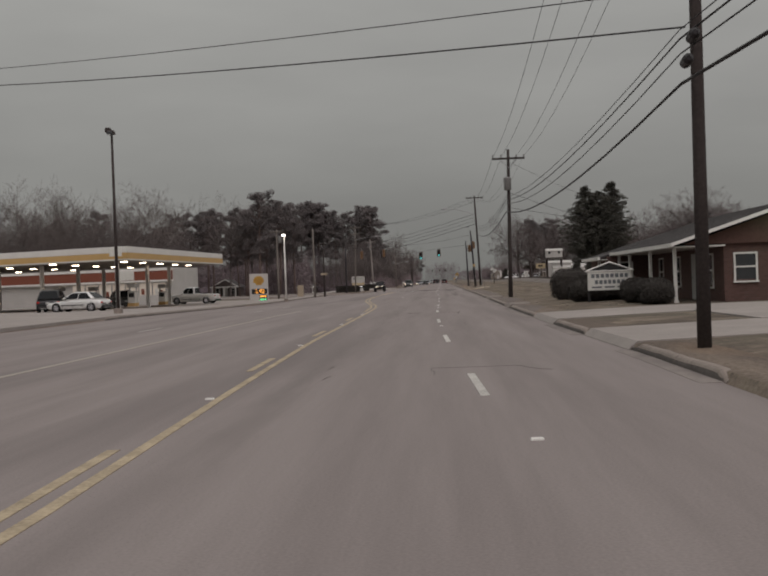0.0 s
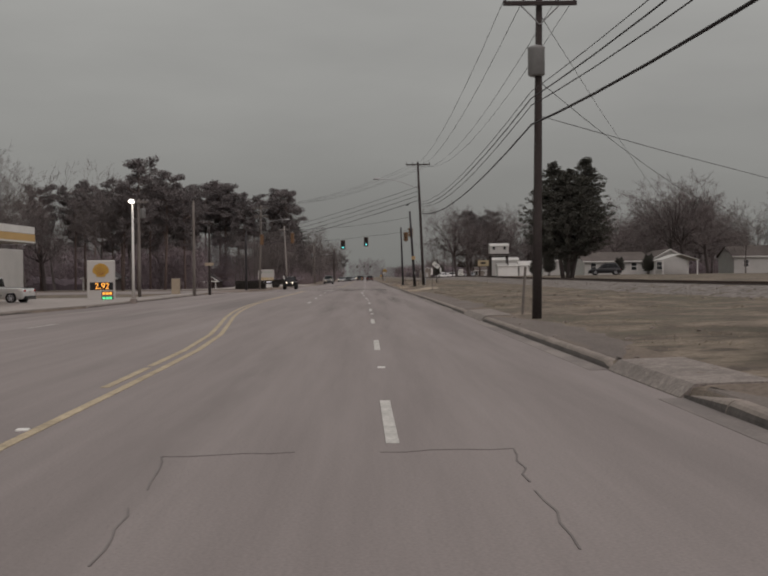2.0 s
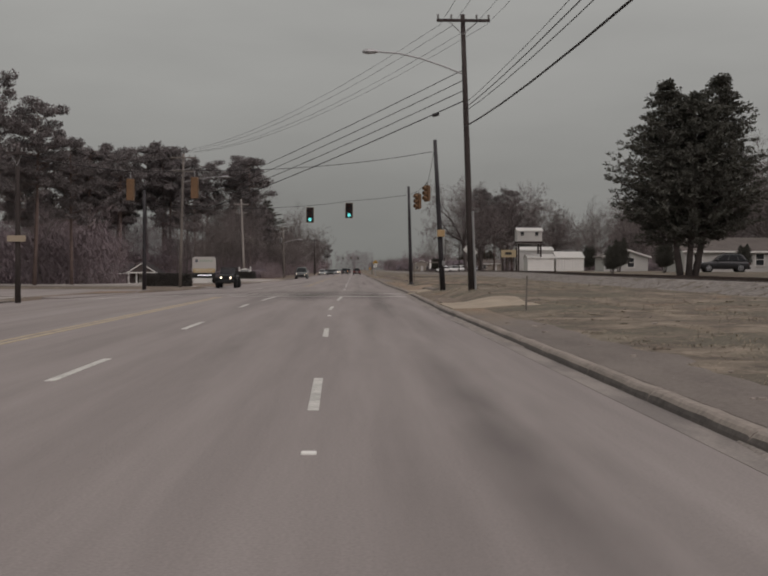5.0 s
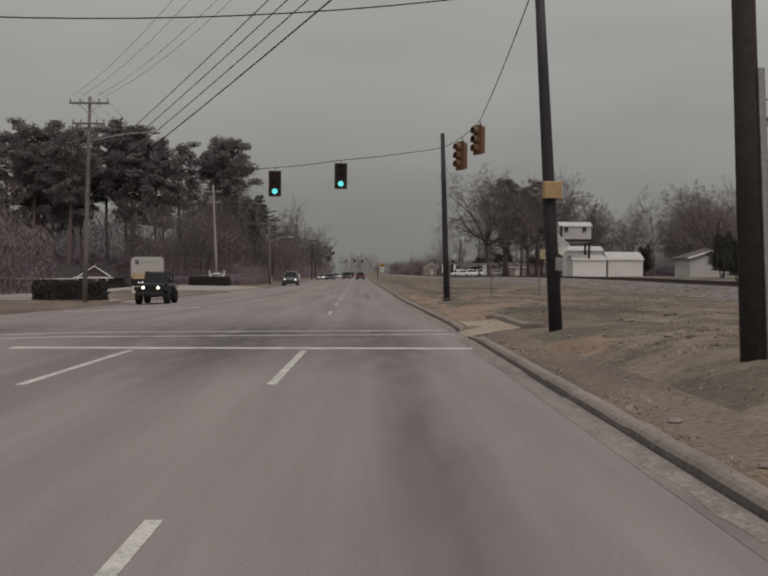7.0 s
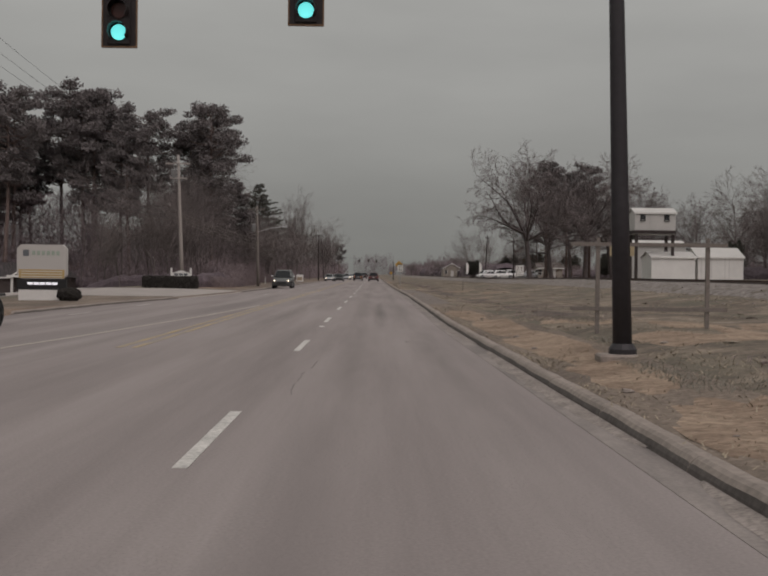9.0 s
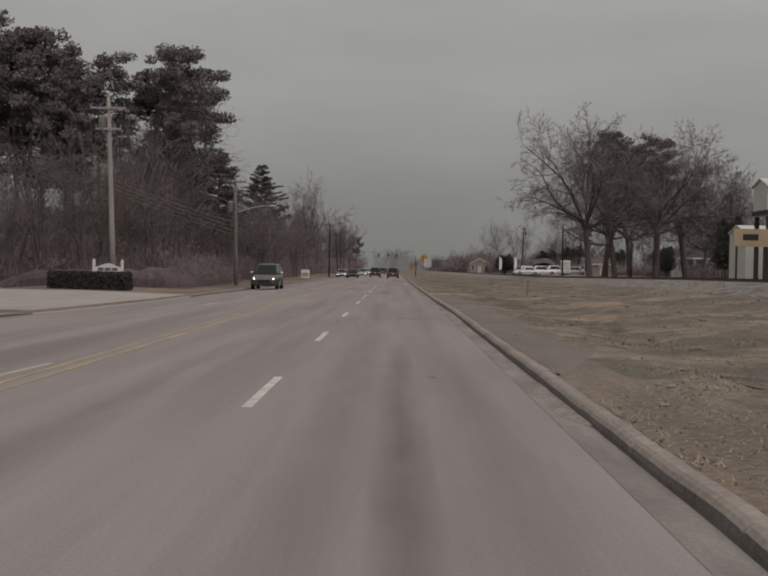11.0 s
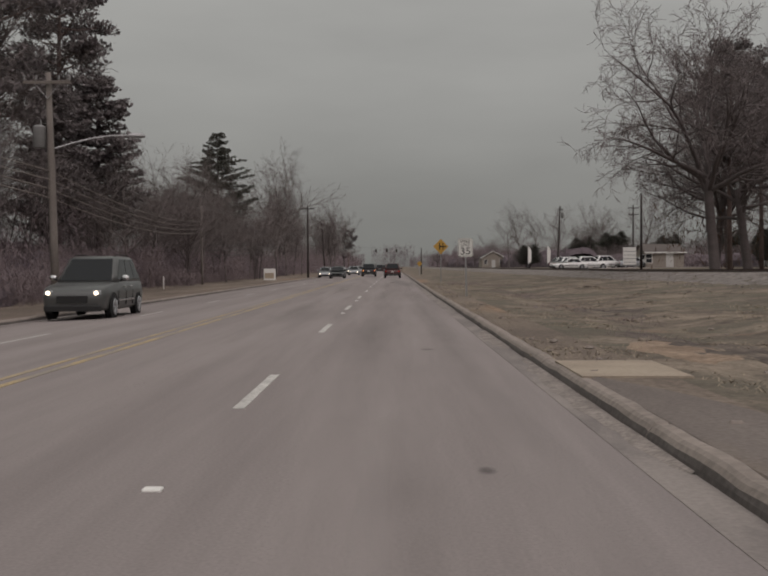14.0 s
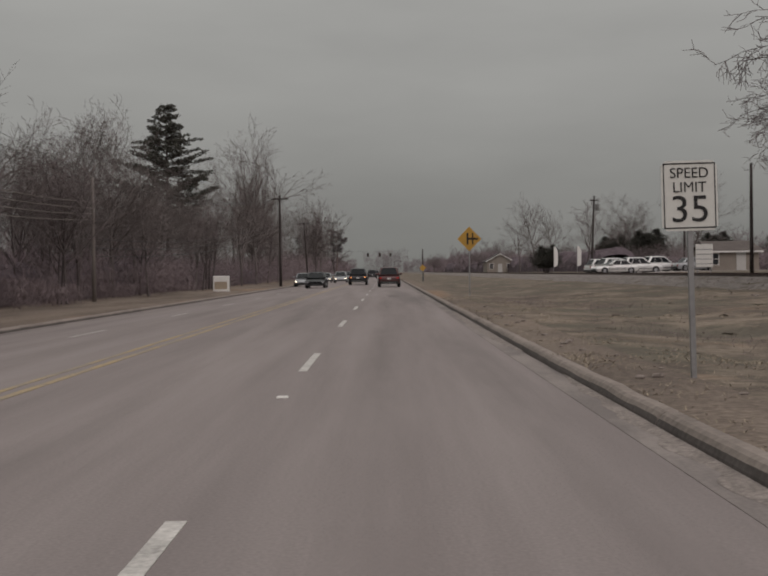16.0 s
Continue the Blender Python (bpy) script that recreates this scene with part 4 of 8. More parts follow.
# leaning guy post and short marker in the grass
for x, y, h, dx, r, lab in ((5.15, 77.0, 1.5, 0.12, 0.045, "short leaning grey marker post in the grass"), (37.9, 231.0, 11.0, -4.4, 0.1, "pale leaning pole by the houses")):
    b = Build()
    b.tube([(0, 0, -0.2), (dx * 0.5, 0, h / 2), (dx, 0, h)], [r, r, r * 0.9], 8)
    ob = new("leaning_post", b.mesh("leaning_post", POLE_GREY))
    ob.matrix_basis = pose(x, y, land_z(x, y))
    tagged(ob, lab, "post")

# lines along the right side: three on the cross-arms, a heavy cable bundle below
for (xa, ya, za), (xb, yb, zb), sg in (((5.6, -45, 11.0), (4.95, 19.6, 11.0), 0.9), ((4.95, 19.6, 11.0), (5.25, 73.6, 9.35), 1.0), ((5.25, 73.6, 9.35), (5.3, 149.3, 12.0), 1.4)):
    for d in (-1.0, -0.45, 0.5, 1.0):
        wire("power_line", (xa + d, ya, za), (xb + d, yb, zb), sg, 0.009)
for k, (z1, z2, z3, r, s1) in enumerate(((5.35, 6.5, 8.4, 0.02, 0.6), (5.1, 6.3, 8.25, 0.016, 0.7), (5.5, 6.7, 8.6, 0.012, 0.55), (4.6, 5.75, 7.6, 0.032, 0.7))):
    wire("phone_cable", (5.4, -45, z1 + 0.6), (4.8, 19.6, z1), 0.9, r, "heavy black phone cable")
    wire("phone_cable", (4.8, 19.6, z1), (5.0, 73.6, z2), s1, r, "heavy black phone cable")
    wire("phone_cable", (5.0, 73.6, z2), (5.4, 149.3, z3), s1 + 0.3, r, "heavy black phone cable")
    wire("phone_cable", (5.4, 149.3, 10.1 - 0.45 * k), (-14.9, 202.5, 7.7 - 0.55 * k), 0.25, 0.02 if k < 3 else 0.026, "heavy black cable across the road")
for d in (-1.0, -0.4, 0.5, 1.0):
    wire("power_line", (5.3 + d, 149.3, 12.0), (-14.8 + d, 202.5, 11.95), 1.1, 0.009)
for a, c, s in (((-14.8, 202.5, 11.9), (-16.5, 271, 11.6), 1.2), ((-16.5, 271, 11.6), (-11.5, 292, 8.7), 0.4), ((-11.5, 292, 8.7), (-14, 340, 6.2), 0.9), ((-14, 340, 6.2), (-10, 400, 9.4), 1.0), ((-10, 400, 9.4), (-12, 470, 9.8), 1.0)):
    for d in (-0.8, 0.0, 0.8):
        wire("power_line", (a[0] + d, a[1], a[2]), (c[0] + d, c[1], c[2]), s, 0.009)
    for k in (0, 1, 2) if a[1] < 260 or a[1] > 330 else ():
        wire("phone_cable", (a[0], a[1], a[2] - 3.0 - 0.45 * k), (c[0], c[1], min(c[2], 9.6) - 2.6 - 0.4 * k), s * 0.9, 0.016, "black phone cable in front of the trees")
# Grey on these four cables stands in for the sky they reflect.
for k in range(4):
    wire("phone_cable", (-16.45, 271, 6.1 + 0.24 * k), (-11.45, 292, 4.0 + 0.34 * k), 0.12, 0.024, "phone cable with its pale reflection painted grey before the woods", POLE_GREY)
    wire("phone_cable", (-11.45, 292, 4.0 + 0.34 * k), (-14, 340, 4.2 + 0.3 * k), 0.6, 0.02, "phone cable with its pale reflection painted grey before the woods", POLE_GREY)
utility_pole(-25.2, 50.2, 11.8, 0.15, None, POLE, label="dark wooden utility pole at the forecourt edge")
wire("service_wire", (4.9, 19.6, 5.55), (-25.2, 50.2, 11.1), 0.25, 0.016)
wire("service_wire", (4.85, 19.6, 6.2), (-25.2, 50.2, 11.6), 0.2, 0.011)
wire("service_wire", (5.2, 73.6, 7.0), (32, 130, 5.5), 1.0, 0.012)
wire("service_wire", (5.2, 73.6, 6.0), (60, 118, 3.6), 1.4, 0.01)
wire("service_wire", (5.2, 73.6, 9.0), (62, 250, 11.0), 2.0, 0.01)
b = Build()
b.tube([(-0.28, 0, 0), (-0.2, 0, 0), (0.2, 0, 0), (0.28, 0, 0)], [0.04, 0.09, 0.09, 0.04], 10)
for x, y, z, tr in ((4.75, 18.4, 5.15, 85), (4.75, 18.9, 4.85, 85), (4.35, 152.0, 8.5, 113)):
    ob = new("splice_case", b.mesh("splice_case", BLACK_METAL))
    ob.matrix_basis = pose(x, y, z, 0, 0, tr)
    tagged(ob, "black cable splice case hanging from a cable", "splice case")


# signal heads
def signal_head(x, y, z, turn, lit, label, hang=0.3, back=SIGNAL_BLACK, plate_on=True):
    ob = thing("traffic_light", label, "traffic light", (x, y, z), turn, "traffic lights at the crossing")
    if plate_on:
        b = Build()
        b.box(-0.285, 0.285, -0.02, 0.02, 0, 1.18, 0.006)
        part("backplate", b, back if back is SIGNAL_YELLOW else SIGNAL_BLACK, ob)
    b = Build()
    for x0, x1, z0, z1 in () if not plate_on else ((-0.29, -0.265, 0, 1.18), (0.265, 0.29, 0, 1.18), (-0.265, 0.265, 0, 0.025), (-0.265, 0.265, 1.155, 1.18)):
        b.box(x0, x1, -0.03, -0.021, z0, z1)
    if plate_on:
        part("yellow_border", b, SIGNAL_YELLOW, ob, "worn yellow border")
    b = Build()
    b.box(-0.18, 0.18, 0.022 if plate_on else -0.02, 0.24, 0.06, 1.12, 0.02)
    part("housing", b, back, ob)
    b = Build()
    b.box(-0.18, 0.18, -0.06, -0.021, 0.06, 1.12, 0.01)
    part("door_panel", b, SIGNAL_BLACK if back is not SIGNAL_YELLOW else SIGNAL_YELLOW, ob)
    for k in range(3):
        c = 0.24 + 0.35 * k
        b = Build()
        b.disc((0, -0.062, c), (0, -1, 0), 0.125, 0.02, 18)
        lens = part("lens", b, GREEN_LIGHT if (lit and k == 0) else DEAD_LENS, ob, "glowing green lens" if (lit and k == 0) else "unlit dark lens")
        b = Build()
        rings = []
        for d, rr in ((-0.06, 0.165), (-0.26, 0.16)):
            rings.append([(rr * math.cos(a), d, c + rr * math.sin(a)) for a in (math.pi * (-0.2 + 1.4 * j / 10) for j in range(11))])
        for d, rr in ((-0.26, 0.15), (-0.06, 0.155)):
            rings.append([(rr * math.cos(a), d, c + rr * math.sin(a)) for a in (math.pi * (-0.2 + 1.4 * j / 10) for j in range(11))])
        b.loft(rings, False, False, False)
        part("visor", b, SIGNAL_BLACK if back is not SIGNAL_YELLOW else SIGNAL_YELLOW, lens)
    b = Build()
    b.tube([(0, 0.1, 1.1), (0, 0.1, 1.18 + hang)], 0.025, 6)
    part("hanger", b, STEEL, ob)
    return ob


signal_head(0.25, 187.3, 5.37, 0, True, "black three-lamp traffic light showing green on a span wire", 0.15)
signal_head(-2.77, 187.5, 5.02, 0, True, "black three-lamp traffic light showing green on a span wire", 0.15)
signal_head(5.25, 182.2, 5.8, -62, False, "yellow-backed traffic light turned to the side street", 0.2, SIGNAL_YELLOW)
signal_head(5.8, 180.6, 6.27, -62, False, "yellow-backed traffic light turned to the side street", 0.2, SIGNAL_YELLOW)
signal_head(-7.4, 157.6, 4.9, 180, False, "yellow-backed traffic light seen from behind", 0.3, SIGNAL_YELLOW, False)
signal_head(-10.5, 157.0, 4.75, 180, False, "yellow-backed traffic light seen from behind", 0.3, SIGNAL_YELLOW, False)
wire("span_wire", (4.78, 185.4, 7.08), (0.25, 187.4, 6.7), 0.05, 0.014)
wire("span_wire", (0.25, 187.4, 6.7), (-2.77, 187.6, 6.35), 0.03, 0.014)
wire("span_wire", (-2.77, 187.6, 6.35), (-15.3, 186.3, 6.2), 0.25, 0.014)
wire("span_wire", (4.8, 160.4, 7.7), (-7.4, 157.5, 6.38), 0.3, 0.014)
wire("span_wire", (-7.4, 157.5, 6.38), (-10.5, 156.9, 6.23), 0.03, 0.014)
wire("span_wire", (-10.5, 156.9, 6.23), (-15.8, 156, 6.9), 0.05, 0.014)
wire("span_wire", (4.78, 185.4, 7.08), (5.34, 182.25, 7.18), 0.02, 0.014)
wire("span_wire", (5.34, 182.25, 7.18), (5.89, 180.65, 7.65), 0.02, 0.014)
wire("span_wire", (5.89, 180.65, 7.65), (4.9, 160.4, 7.9), 0.15, 0.014)


# ---- trees ----
def grow(limbs, twigs, rg, p, d, length, r, level, top, droop=0.0, kids=(5, 5, 4, 3)):
    """One branch and all that springs from it."""
    n = 4 if level < 2 else 3 if level < 3 else 2 if level < 4 else 1
    pts, radii = [p.copy()], [r]
    q, e = p.copy(), d.copy()
    for i in range(n):
        wob = 0.16 if level else 0.05
        e = (e + Vector((rg.gauss(0, wob), rg.gauss(0, wob), rg.gauss(0, wob) + (0.06 if level else 0) - droop))).normalized()
        q = q + e * length / n
        pts.append(q.copy())
        radii.append(r * (1 - 0.75 * (i + 1) / n) + 0.004)
    (limbs if level < 2 else twigs).tube(pts, radii, 7 if level == 0 else 5 if level == 1 else 3, False)
    if level >= top:
        return
    count = kids[level]
    for i in range(count):
        t = (0.35 + 0.65 * (i + rg.random()) / count) if level == 0 else (0.2 + 0.8 * (i + rg.random()) / count)
        k = min(int(t * n), n - 1)
        s = pts[k].lerp(pts[k + 1], t * n - k)
        ax = (pts[k + 1] - pts[k]).normalized()
        side = Vector((rg.gauss(0, 1), rg.gauss(0, 1), rg.gauss(0, 0.5)))
        side = (side - ax * side.dot(ax)).normalized()
        a = rg.uniform(0.5, 1.0)
        nd = (ax * math.cos(a) + side * math.sin(a)).normalized()
        grow(limbs, twigs, rg, s, nd, length * rg.uniform(0.45, 0.68) * (1.1 - 0.3 * t), max(0.012, radii[k] * rg.uniform(0.45, 0.65)), level + 1, top, droop, kids)


def bare_tree(seed, h, label, kids=(9, 6, 5, 4), bark=BARK, trunk_r=None, fork=0.55, top=4, tag="tree"):
    rg = random.Random(seed)
    ob = thing("bare_tree", label, "tree", group="bare trees")
    limbs, twigs = Build(), Build()
    grow(limbs, twigs, rg, Vector((0, 0, -0.3)), Vector((rg.gauss(0, 0.05), rg.gauss(0, 0.05), 1)).normalized(), h * 0.72, trunk_r or h * 0.019, 0, top, 0.0, kids)
    part("trunk", limbs, bark, ob, "", True)
    part("crown", twigs, TWIG if bark is BARK else bark, ob, "many fine leafless twigs")
    return ob


def oak_tree(seed, h, radius, label):
    """A broad old oak: a short thick trunk, crooked spreading limbs and a rounded net of twigs."""
    rg = random.Random(seed)
    ob = thing("bare_tree", label, "tree", group="bare trees")
    limbs, twigs = Build(), Build()
    fork = h * 0.32

    def branch(p, d, length, r, level):
        n = (0, 7, 5, 4, 2)[level]
        wob = (0, 0.17, 0.25, 0.3, 0.3)[level]
        pts, radii = [p.copy()], [r]
        q, e = p.copy(), d.copy()
        for i in range(n):
            e = (e + Vector((rg.gauss(0, wob), rg.gauss(0, wob), rg.gauss(0, wob * 0.8) + (0.02 if level < 3 else -0.03)))).normalized()
            q = q + e * length / n
            pts.append(q.copy())
            radii.append(max(0.011, r * (1 - 0.8 * (i + 1) / n)))
        (limbs if level < 3 else twigs).tube(pts, radii, (0, 7, 5, 3, 3)[level], False)
        if level == 4:
            return
        count = (0, 10, 8, 6)[level]
        for i in range(count):
            t = 0.22 + 0.78 * (i + rg.random()) / count
            k = min(int(t * n), n - 1)
            s = pts[k].lerp(pts[k + 1], min(1.0, t * n - k))
            ax = (pts[k + 1] - pts[k]).normalized()
            side = Vector((rg.gauss(0, 1), rg.gauss(0, 1), rg.gauss(0, 0.8)))
            side = (side - ax * side.dot(ax)).normalized()
            a = rg.uniform(0.45, 1.05)
            branch(s, (ax * math.cos(a) + side * math.sin(a)).normalized(), length * rg.uniform(0.36, 0.56) * (1.15 - 0.45 * t), max(0.017, radii[k] * rg.uniform(0.4, 0.6)), level + 1)
    lean = Vector((rg.gauss(0, 0.5), rg.gauss(0, 0.5), fork))
    limbs.tube([(0, 0, -0.3), (0, 0, 0.25), lean * 0.5, lean, lean * 1.12], [h * 0.03, h * 0.021, h * 0.018, h * 0.017, h * 0.01], 9)
    count = 11
    for i in range(count):
        a = i * 2.4 + rg.uniform(-0.3, 0.3)
        tilt = rg.uniform(0.1, 0.5) if i % 3 == 0 else rg.uniform(0.6, 1.4)
        d = Vector((math.cos(a) * math.sin(tilt), math.sin(a) * math.sin(tilt), math.cos(tilt)))
        reach = 1 / math.sqrt((math.sin(tilt) / radius) ** 2 + (math.cos(tilt) / (h * 0.7)) ** 2)
        branch(lean * rg.uniform(0.7, 1.1), d, reach * rg.uniform(0.82, 0.98), h * 0.0082 * rg.uniform(0.8, 1.2), 1)
    part("trunk", limbs, BARK, ob, "", True)
    part("crown", twigs, TWIG, ob, "many fine leafless twigs")
    return ob


def clump(b, rg, c, w, tall, n, l0, l1, along=None):
    """A firm clump of leaf blades that point outwards, flat below."""
    for i in range(n):
        d = Vector((rg.gauss(0, 1), rg.gauss(0, 1), rg.gauss(0, 1))).normalized()
        r = rg.random() ** 0.4
        p = c + Vector((d.x * w * r, d.y * w * r, (d.z if d.z > 0 else d.z * 0.5) * tall * r))
        u = (d + Vector((rg.gauss(0, 0.6), rg.gauss(0, 0.6), rg.gauss(0, 0.5))) + (along or Vector((0, 0, 0.3)))).normalized()
        v = u.cross(Vector((rg.gauss(0, 1), rg.gauss(0, 1), rg.gauss(0, 1)))).normalized()
        l = rg.uniform(l0, l1)
        k = l * rg.uniform(0.22, 0.36)
        b.face(p - u * l * 0.5, p + v * k, p + u * l * 0.5, p - v * k)


def pine_tree(seed, h, label, bare=0.5, spread=0.16, count=36):
    """A tall loblolly pine: a bare trunk and separate dense clumps of needles on crooked limbs."""
    rg = random.Random(seed)
    ob = thing("pine_tree", label, "tree", group="pines")
    wood, leaf = Build(), Build()
    bend = Vector((rg.gauss(0, 0.25), rg.gauss(0, 0.25), 0))
    lean = Vector((rg.gauss(0, 0.02), rg.gauss(0, 0.02), 1)) * h

    def axis(t):
        return lean * t + bend * math.sin(t * math.pi)
    wood.tube([Vector((0, 0, -0.3))] + [axis(t) for t in (0.2, 0.4, 0.6, 0.8, 0.97)], [h * 0.0125, h * 0.011, h * 0.0095, h * 0.0075, h * 0.005, h * 0.0015], 7)
    for i in range(count):
        t = bare + (0.985 - bare) * (i + rg.random()) / count
        a = i * 2.4 + rg.uniform(-0.5, 0.5)
        f = (1 - t) / (1 - bare)
        reach = h * spread * (0.3 + 1.0 * math.sin(math.pi * min(1, f * 0.75 + 0.12))) * rg.uniform(0.55, 1.2)
        s = axis(t)
        e = s + Vector((math.cos(a) * reach, math.sin(a) * reach, reach * rg.uniform(0.0, 0.55)))
        m = s.lerp(e, 0.5) + Vector((rg.gauss(0, 0.12), rg.gauss(0, 0.12), -0.06 * reach))
        wood.tube([s, m, e], [h * 0.0036, h * 0.0026, 0.02], 4, False)
        for k in range(rg.choice((2, 3, 3, 4))):
            g = rg.uniform(0.62, 1.05) if k else 1.0
            c = m.lerp(e, g * 2 - 1) if g > 0.5 else s.lerp(m, g * 2)
            c = c + Vector((rg.gauss(0, 0.45), rg.gauss(0, 0.45), rg.uniform(0, 0.35)))
            w = rg.uniform(0.65, 1.2) * h / 22
            clump(leaf, rg, c, w, w * 0.8, int(125 * w * w) + 26, 0.16, 0.38)
    clump(leaf, rg, axis(0.98), 0.8, 0.7, 80, 0.2, 0.42)
    # dead snags below the crown
    for i in range(14):
        s = axis(rg.uniform(0.2, bare + 0.1))
        a = rg.uniform(0, 2 * math.pi)
        wood.tube([s, s + Vector((math.cos(a), math.sin(a), rg.uniform(-0.1, 0.3))) * rg.uniform(0.6, 2.0)], [0.03, 0.01], 3, False)
    part("trunk", wood, PINE_BARK, ob, "", True)
    part("crown", leaf, NEEDLES, ob, "dark clumps of needles with gaps")
    return ob


def cedar_tree(seed, leaders, label, material, low=0.16, tiers=34, per=12, up=0.35):
    """A broad evergreen with several leaders; leaders: (x, y, height, width). Leafy sprays stand out past its outline."""
    rg = random.Random(seed)
    ob = thing("evergreen_tree", label, "tree")
    wood, leaf = Build(), Build()
    for lx, ly, h, width in leaders:
        wood.tube([(lx * 0.25, ly * 0.25, -0.3), (lx * 0.6, ly * 0.6, h * 0.25), (lx, ly, h * 0.6), (lx, ly, h * 0.98)], [h * 0.02, h * 0.015, h * 0.009, h * 0.002], 8)
        for i in range(tiers):
            t = low + (1 - low) * (i + rg.random()) / tiers
            f = (1 - t) / (1 - low)
            env = f ** 0.62 * min(1, 0.5 + (t - low) * 3.0)
            for k in range(max(4, int(per * (0.35 + env)))):
                a = rg.uniform(0, 2 * math.pi)
                lobe = 1 + 0.28 * noise.noise(Vector((math.cos(a) * 1.7, math.sin(a) * 1.7, t * 5 + seed)))
                reach = width / 2 * env * lobe * rg.choice((0.55, 0.75, 0.85, 0.95, 1.05, 1.18))
                s = Vector((lx, ly, h * t))
                d = Vector((math.cos(a), math.sin(a), rg.uniform(up - 0.25, up + 0.3)))
                e = s + d * reach
                wood.tube([s, e], [0.05, 0.012], 3, False)
                for m in (0.45, 0.65, 0.85, 1.0):
                    w = rg.uniform(0.38, 0.62) * (1.25 - 0.5 * m)
                    clump(leaf, rg, s.lerp(e, m) + Vector((rg.gauss(0, 0.1), rg.gauss(0, 0.1), rg.gauss(0, 0.12))), w, w * 0.6, 22, 0.1, 0.3, d * 0.9)
    part("trunk", wood, BARK, ob, "", True)
    part("crown", leaf, material, ob, "dense dark evergreen foliage")
    return ob


def fir_tree(seed, h, width, label, material, low=0.26, tiers=20, name="fir_tree", limbs=9, power=0.75):
    """A fir or white pine: clear tiers of level limbs with flat leafy sprays and gaps between."""
    rg = random.Random(seed)
    ob = thing(name, label, "tree")
    wood, leaf = Build(), Build()
    wood.tube([(0, 0, -0.3), (0, 0, h * 0.5), (0, 0, h * 0.99)], [h * 0.015, h * 0.01, h * 0.002], 8)
    for i in range(tiers):
        t = low + (0.98 - low) * i / (tiers - 1)
        env = max(0.05, ((1.02 - t) / (1.02 - low)) ** power)
        for k in range(limbs):
            a = 2 * math.pi * (k + 0.5 * (i % 2) + rg.uniform(-0.3, 0.3)) / limbs
            reach = width / 2 * env * rg.choice((0.5, 0.7, 0.85, 0.95, 1.0, 1.2))
            s = Vector((0, 0, h * t + rg.gauss(0, 0.3)))
            d = Vector((math.cos(a), math.sin(a), rg.uniform(0.0, 0.45)))
            e = s + d * reach
            wood.tube([s, s.lerp(e, 0.5) - Vector((0, 0, 0.06 * reach)), e], [0.06, 0.04, 0.012], 3, False)
            n = max(2, int(reach / 0.55))
            for m in range(n):
                g = 0.3 + 0.7 * (m + 1) / n
                w = 0.3 + 0.34 * (1.15 - g) + 0.12 * rg.random()
                clump(leaf, rg, s.lerp(e, g) + Vector((rg.gauss(0, 0.12), rg.gauss(0, 0.12), 0.05)), w, w * 0.5, 30, 0.14, 0.36, d * 0.5)
    part("trunk", wood, BARK, ob, "", True)
    part("crown", leaf, material, ob, "layered dark evergreen sprays")
    return ob


def put(ob, x, y, turn=0.0, scale=1.0, label=""):
    """A copy of a tree standing at x, y."""
    c = copy_thing(ob, pose(x, y, land_z(x, y), 0, 0, turn))
    c.matrix_basis = c.matrix_basis @ Matrix.Scale(scale, 4)
    if label:
        tagged(c, label)
    return c


def place(ob, x, y, turn=0.0, scale=1.0):
    ob.matrix_basis = pose(x, y, land_z(x, y), 0, 0, turn) @ Matrix.Scale(scale, 4)
    return ob


oak = [oak_tree(s, 18.5, 9.0, "wide bare oak with spreading twisted limbs") for s in (11, 12, 14)]
slim = [bare_tree(s, 16, "slim leafless tree with upright grey twigs", (10, 6, 4, 3), BARK_PALE, 0.2) for s in (21, 22, 23)]
wild = [bare_tree(s, 12, "small tangled leafless roadside tree", (9, 6, 4, 3), BARK, 0.14) for s in (31, 32)]
pine = [pine_tree(s, 22, "tall loblolly pine with a bare trunk and dark crown", bb, sp) for s, bb, sp in ((41, 0.46, 0.12), (42, 0.4, 0.11), (43, 0.54, 0.135))]

# big oaks behind the railway
place(oak[0], 23.3, 325.6, 40, 1.0)
place(oak[2], 27.2, 331, 150, 0.9)
place(oak[1], 33, 336, 100, 1.05)
for k, (x, y, tr, sc) in enumerate(((28, 342, 200, 0.95), (39, 345, 10, 1.05), (46, 352, 140, 1.0), (36, 365, 60, 0.9))):
    put(oak[k % 3], x, y, tr, sc)
place(pine[0], 26.8, 334, 0, 0.78)
put(pine[2], 30.5, 338, 50, 0.72)
put(pine[1], 35, 343, 90, 0.8)
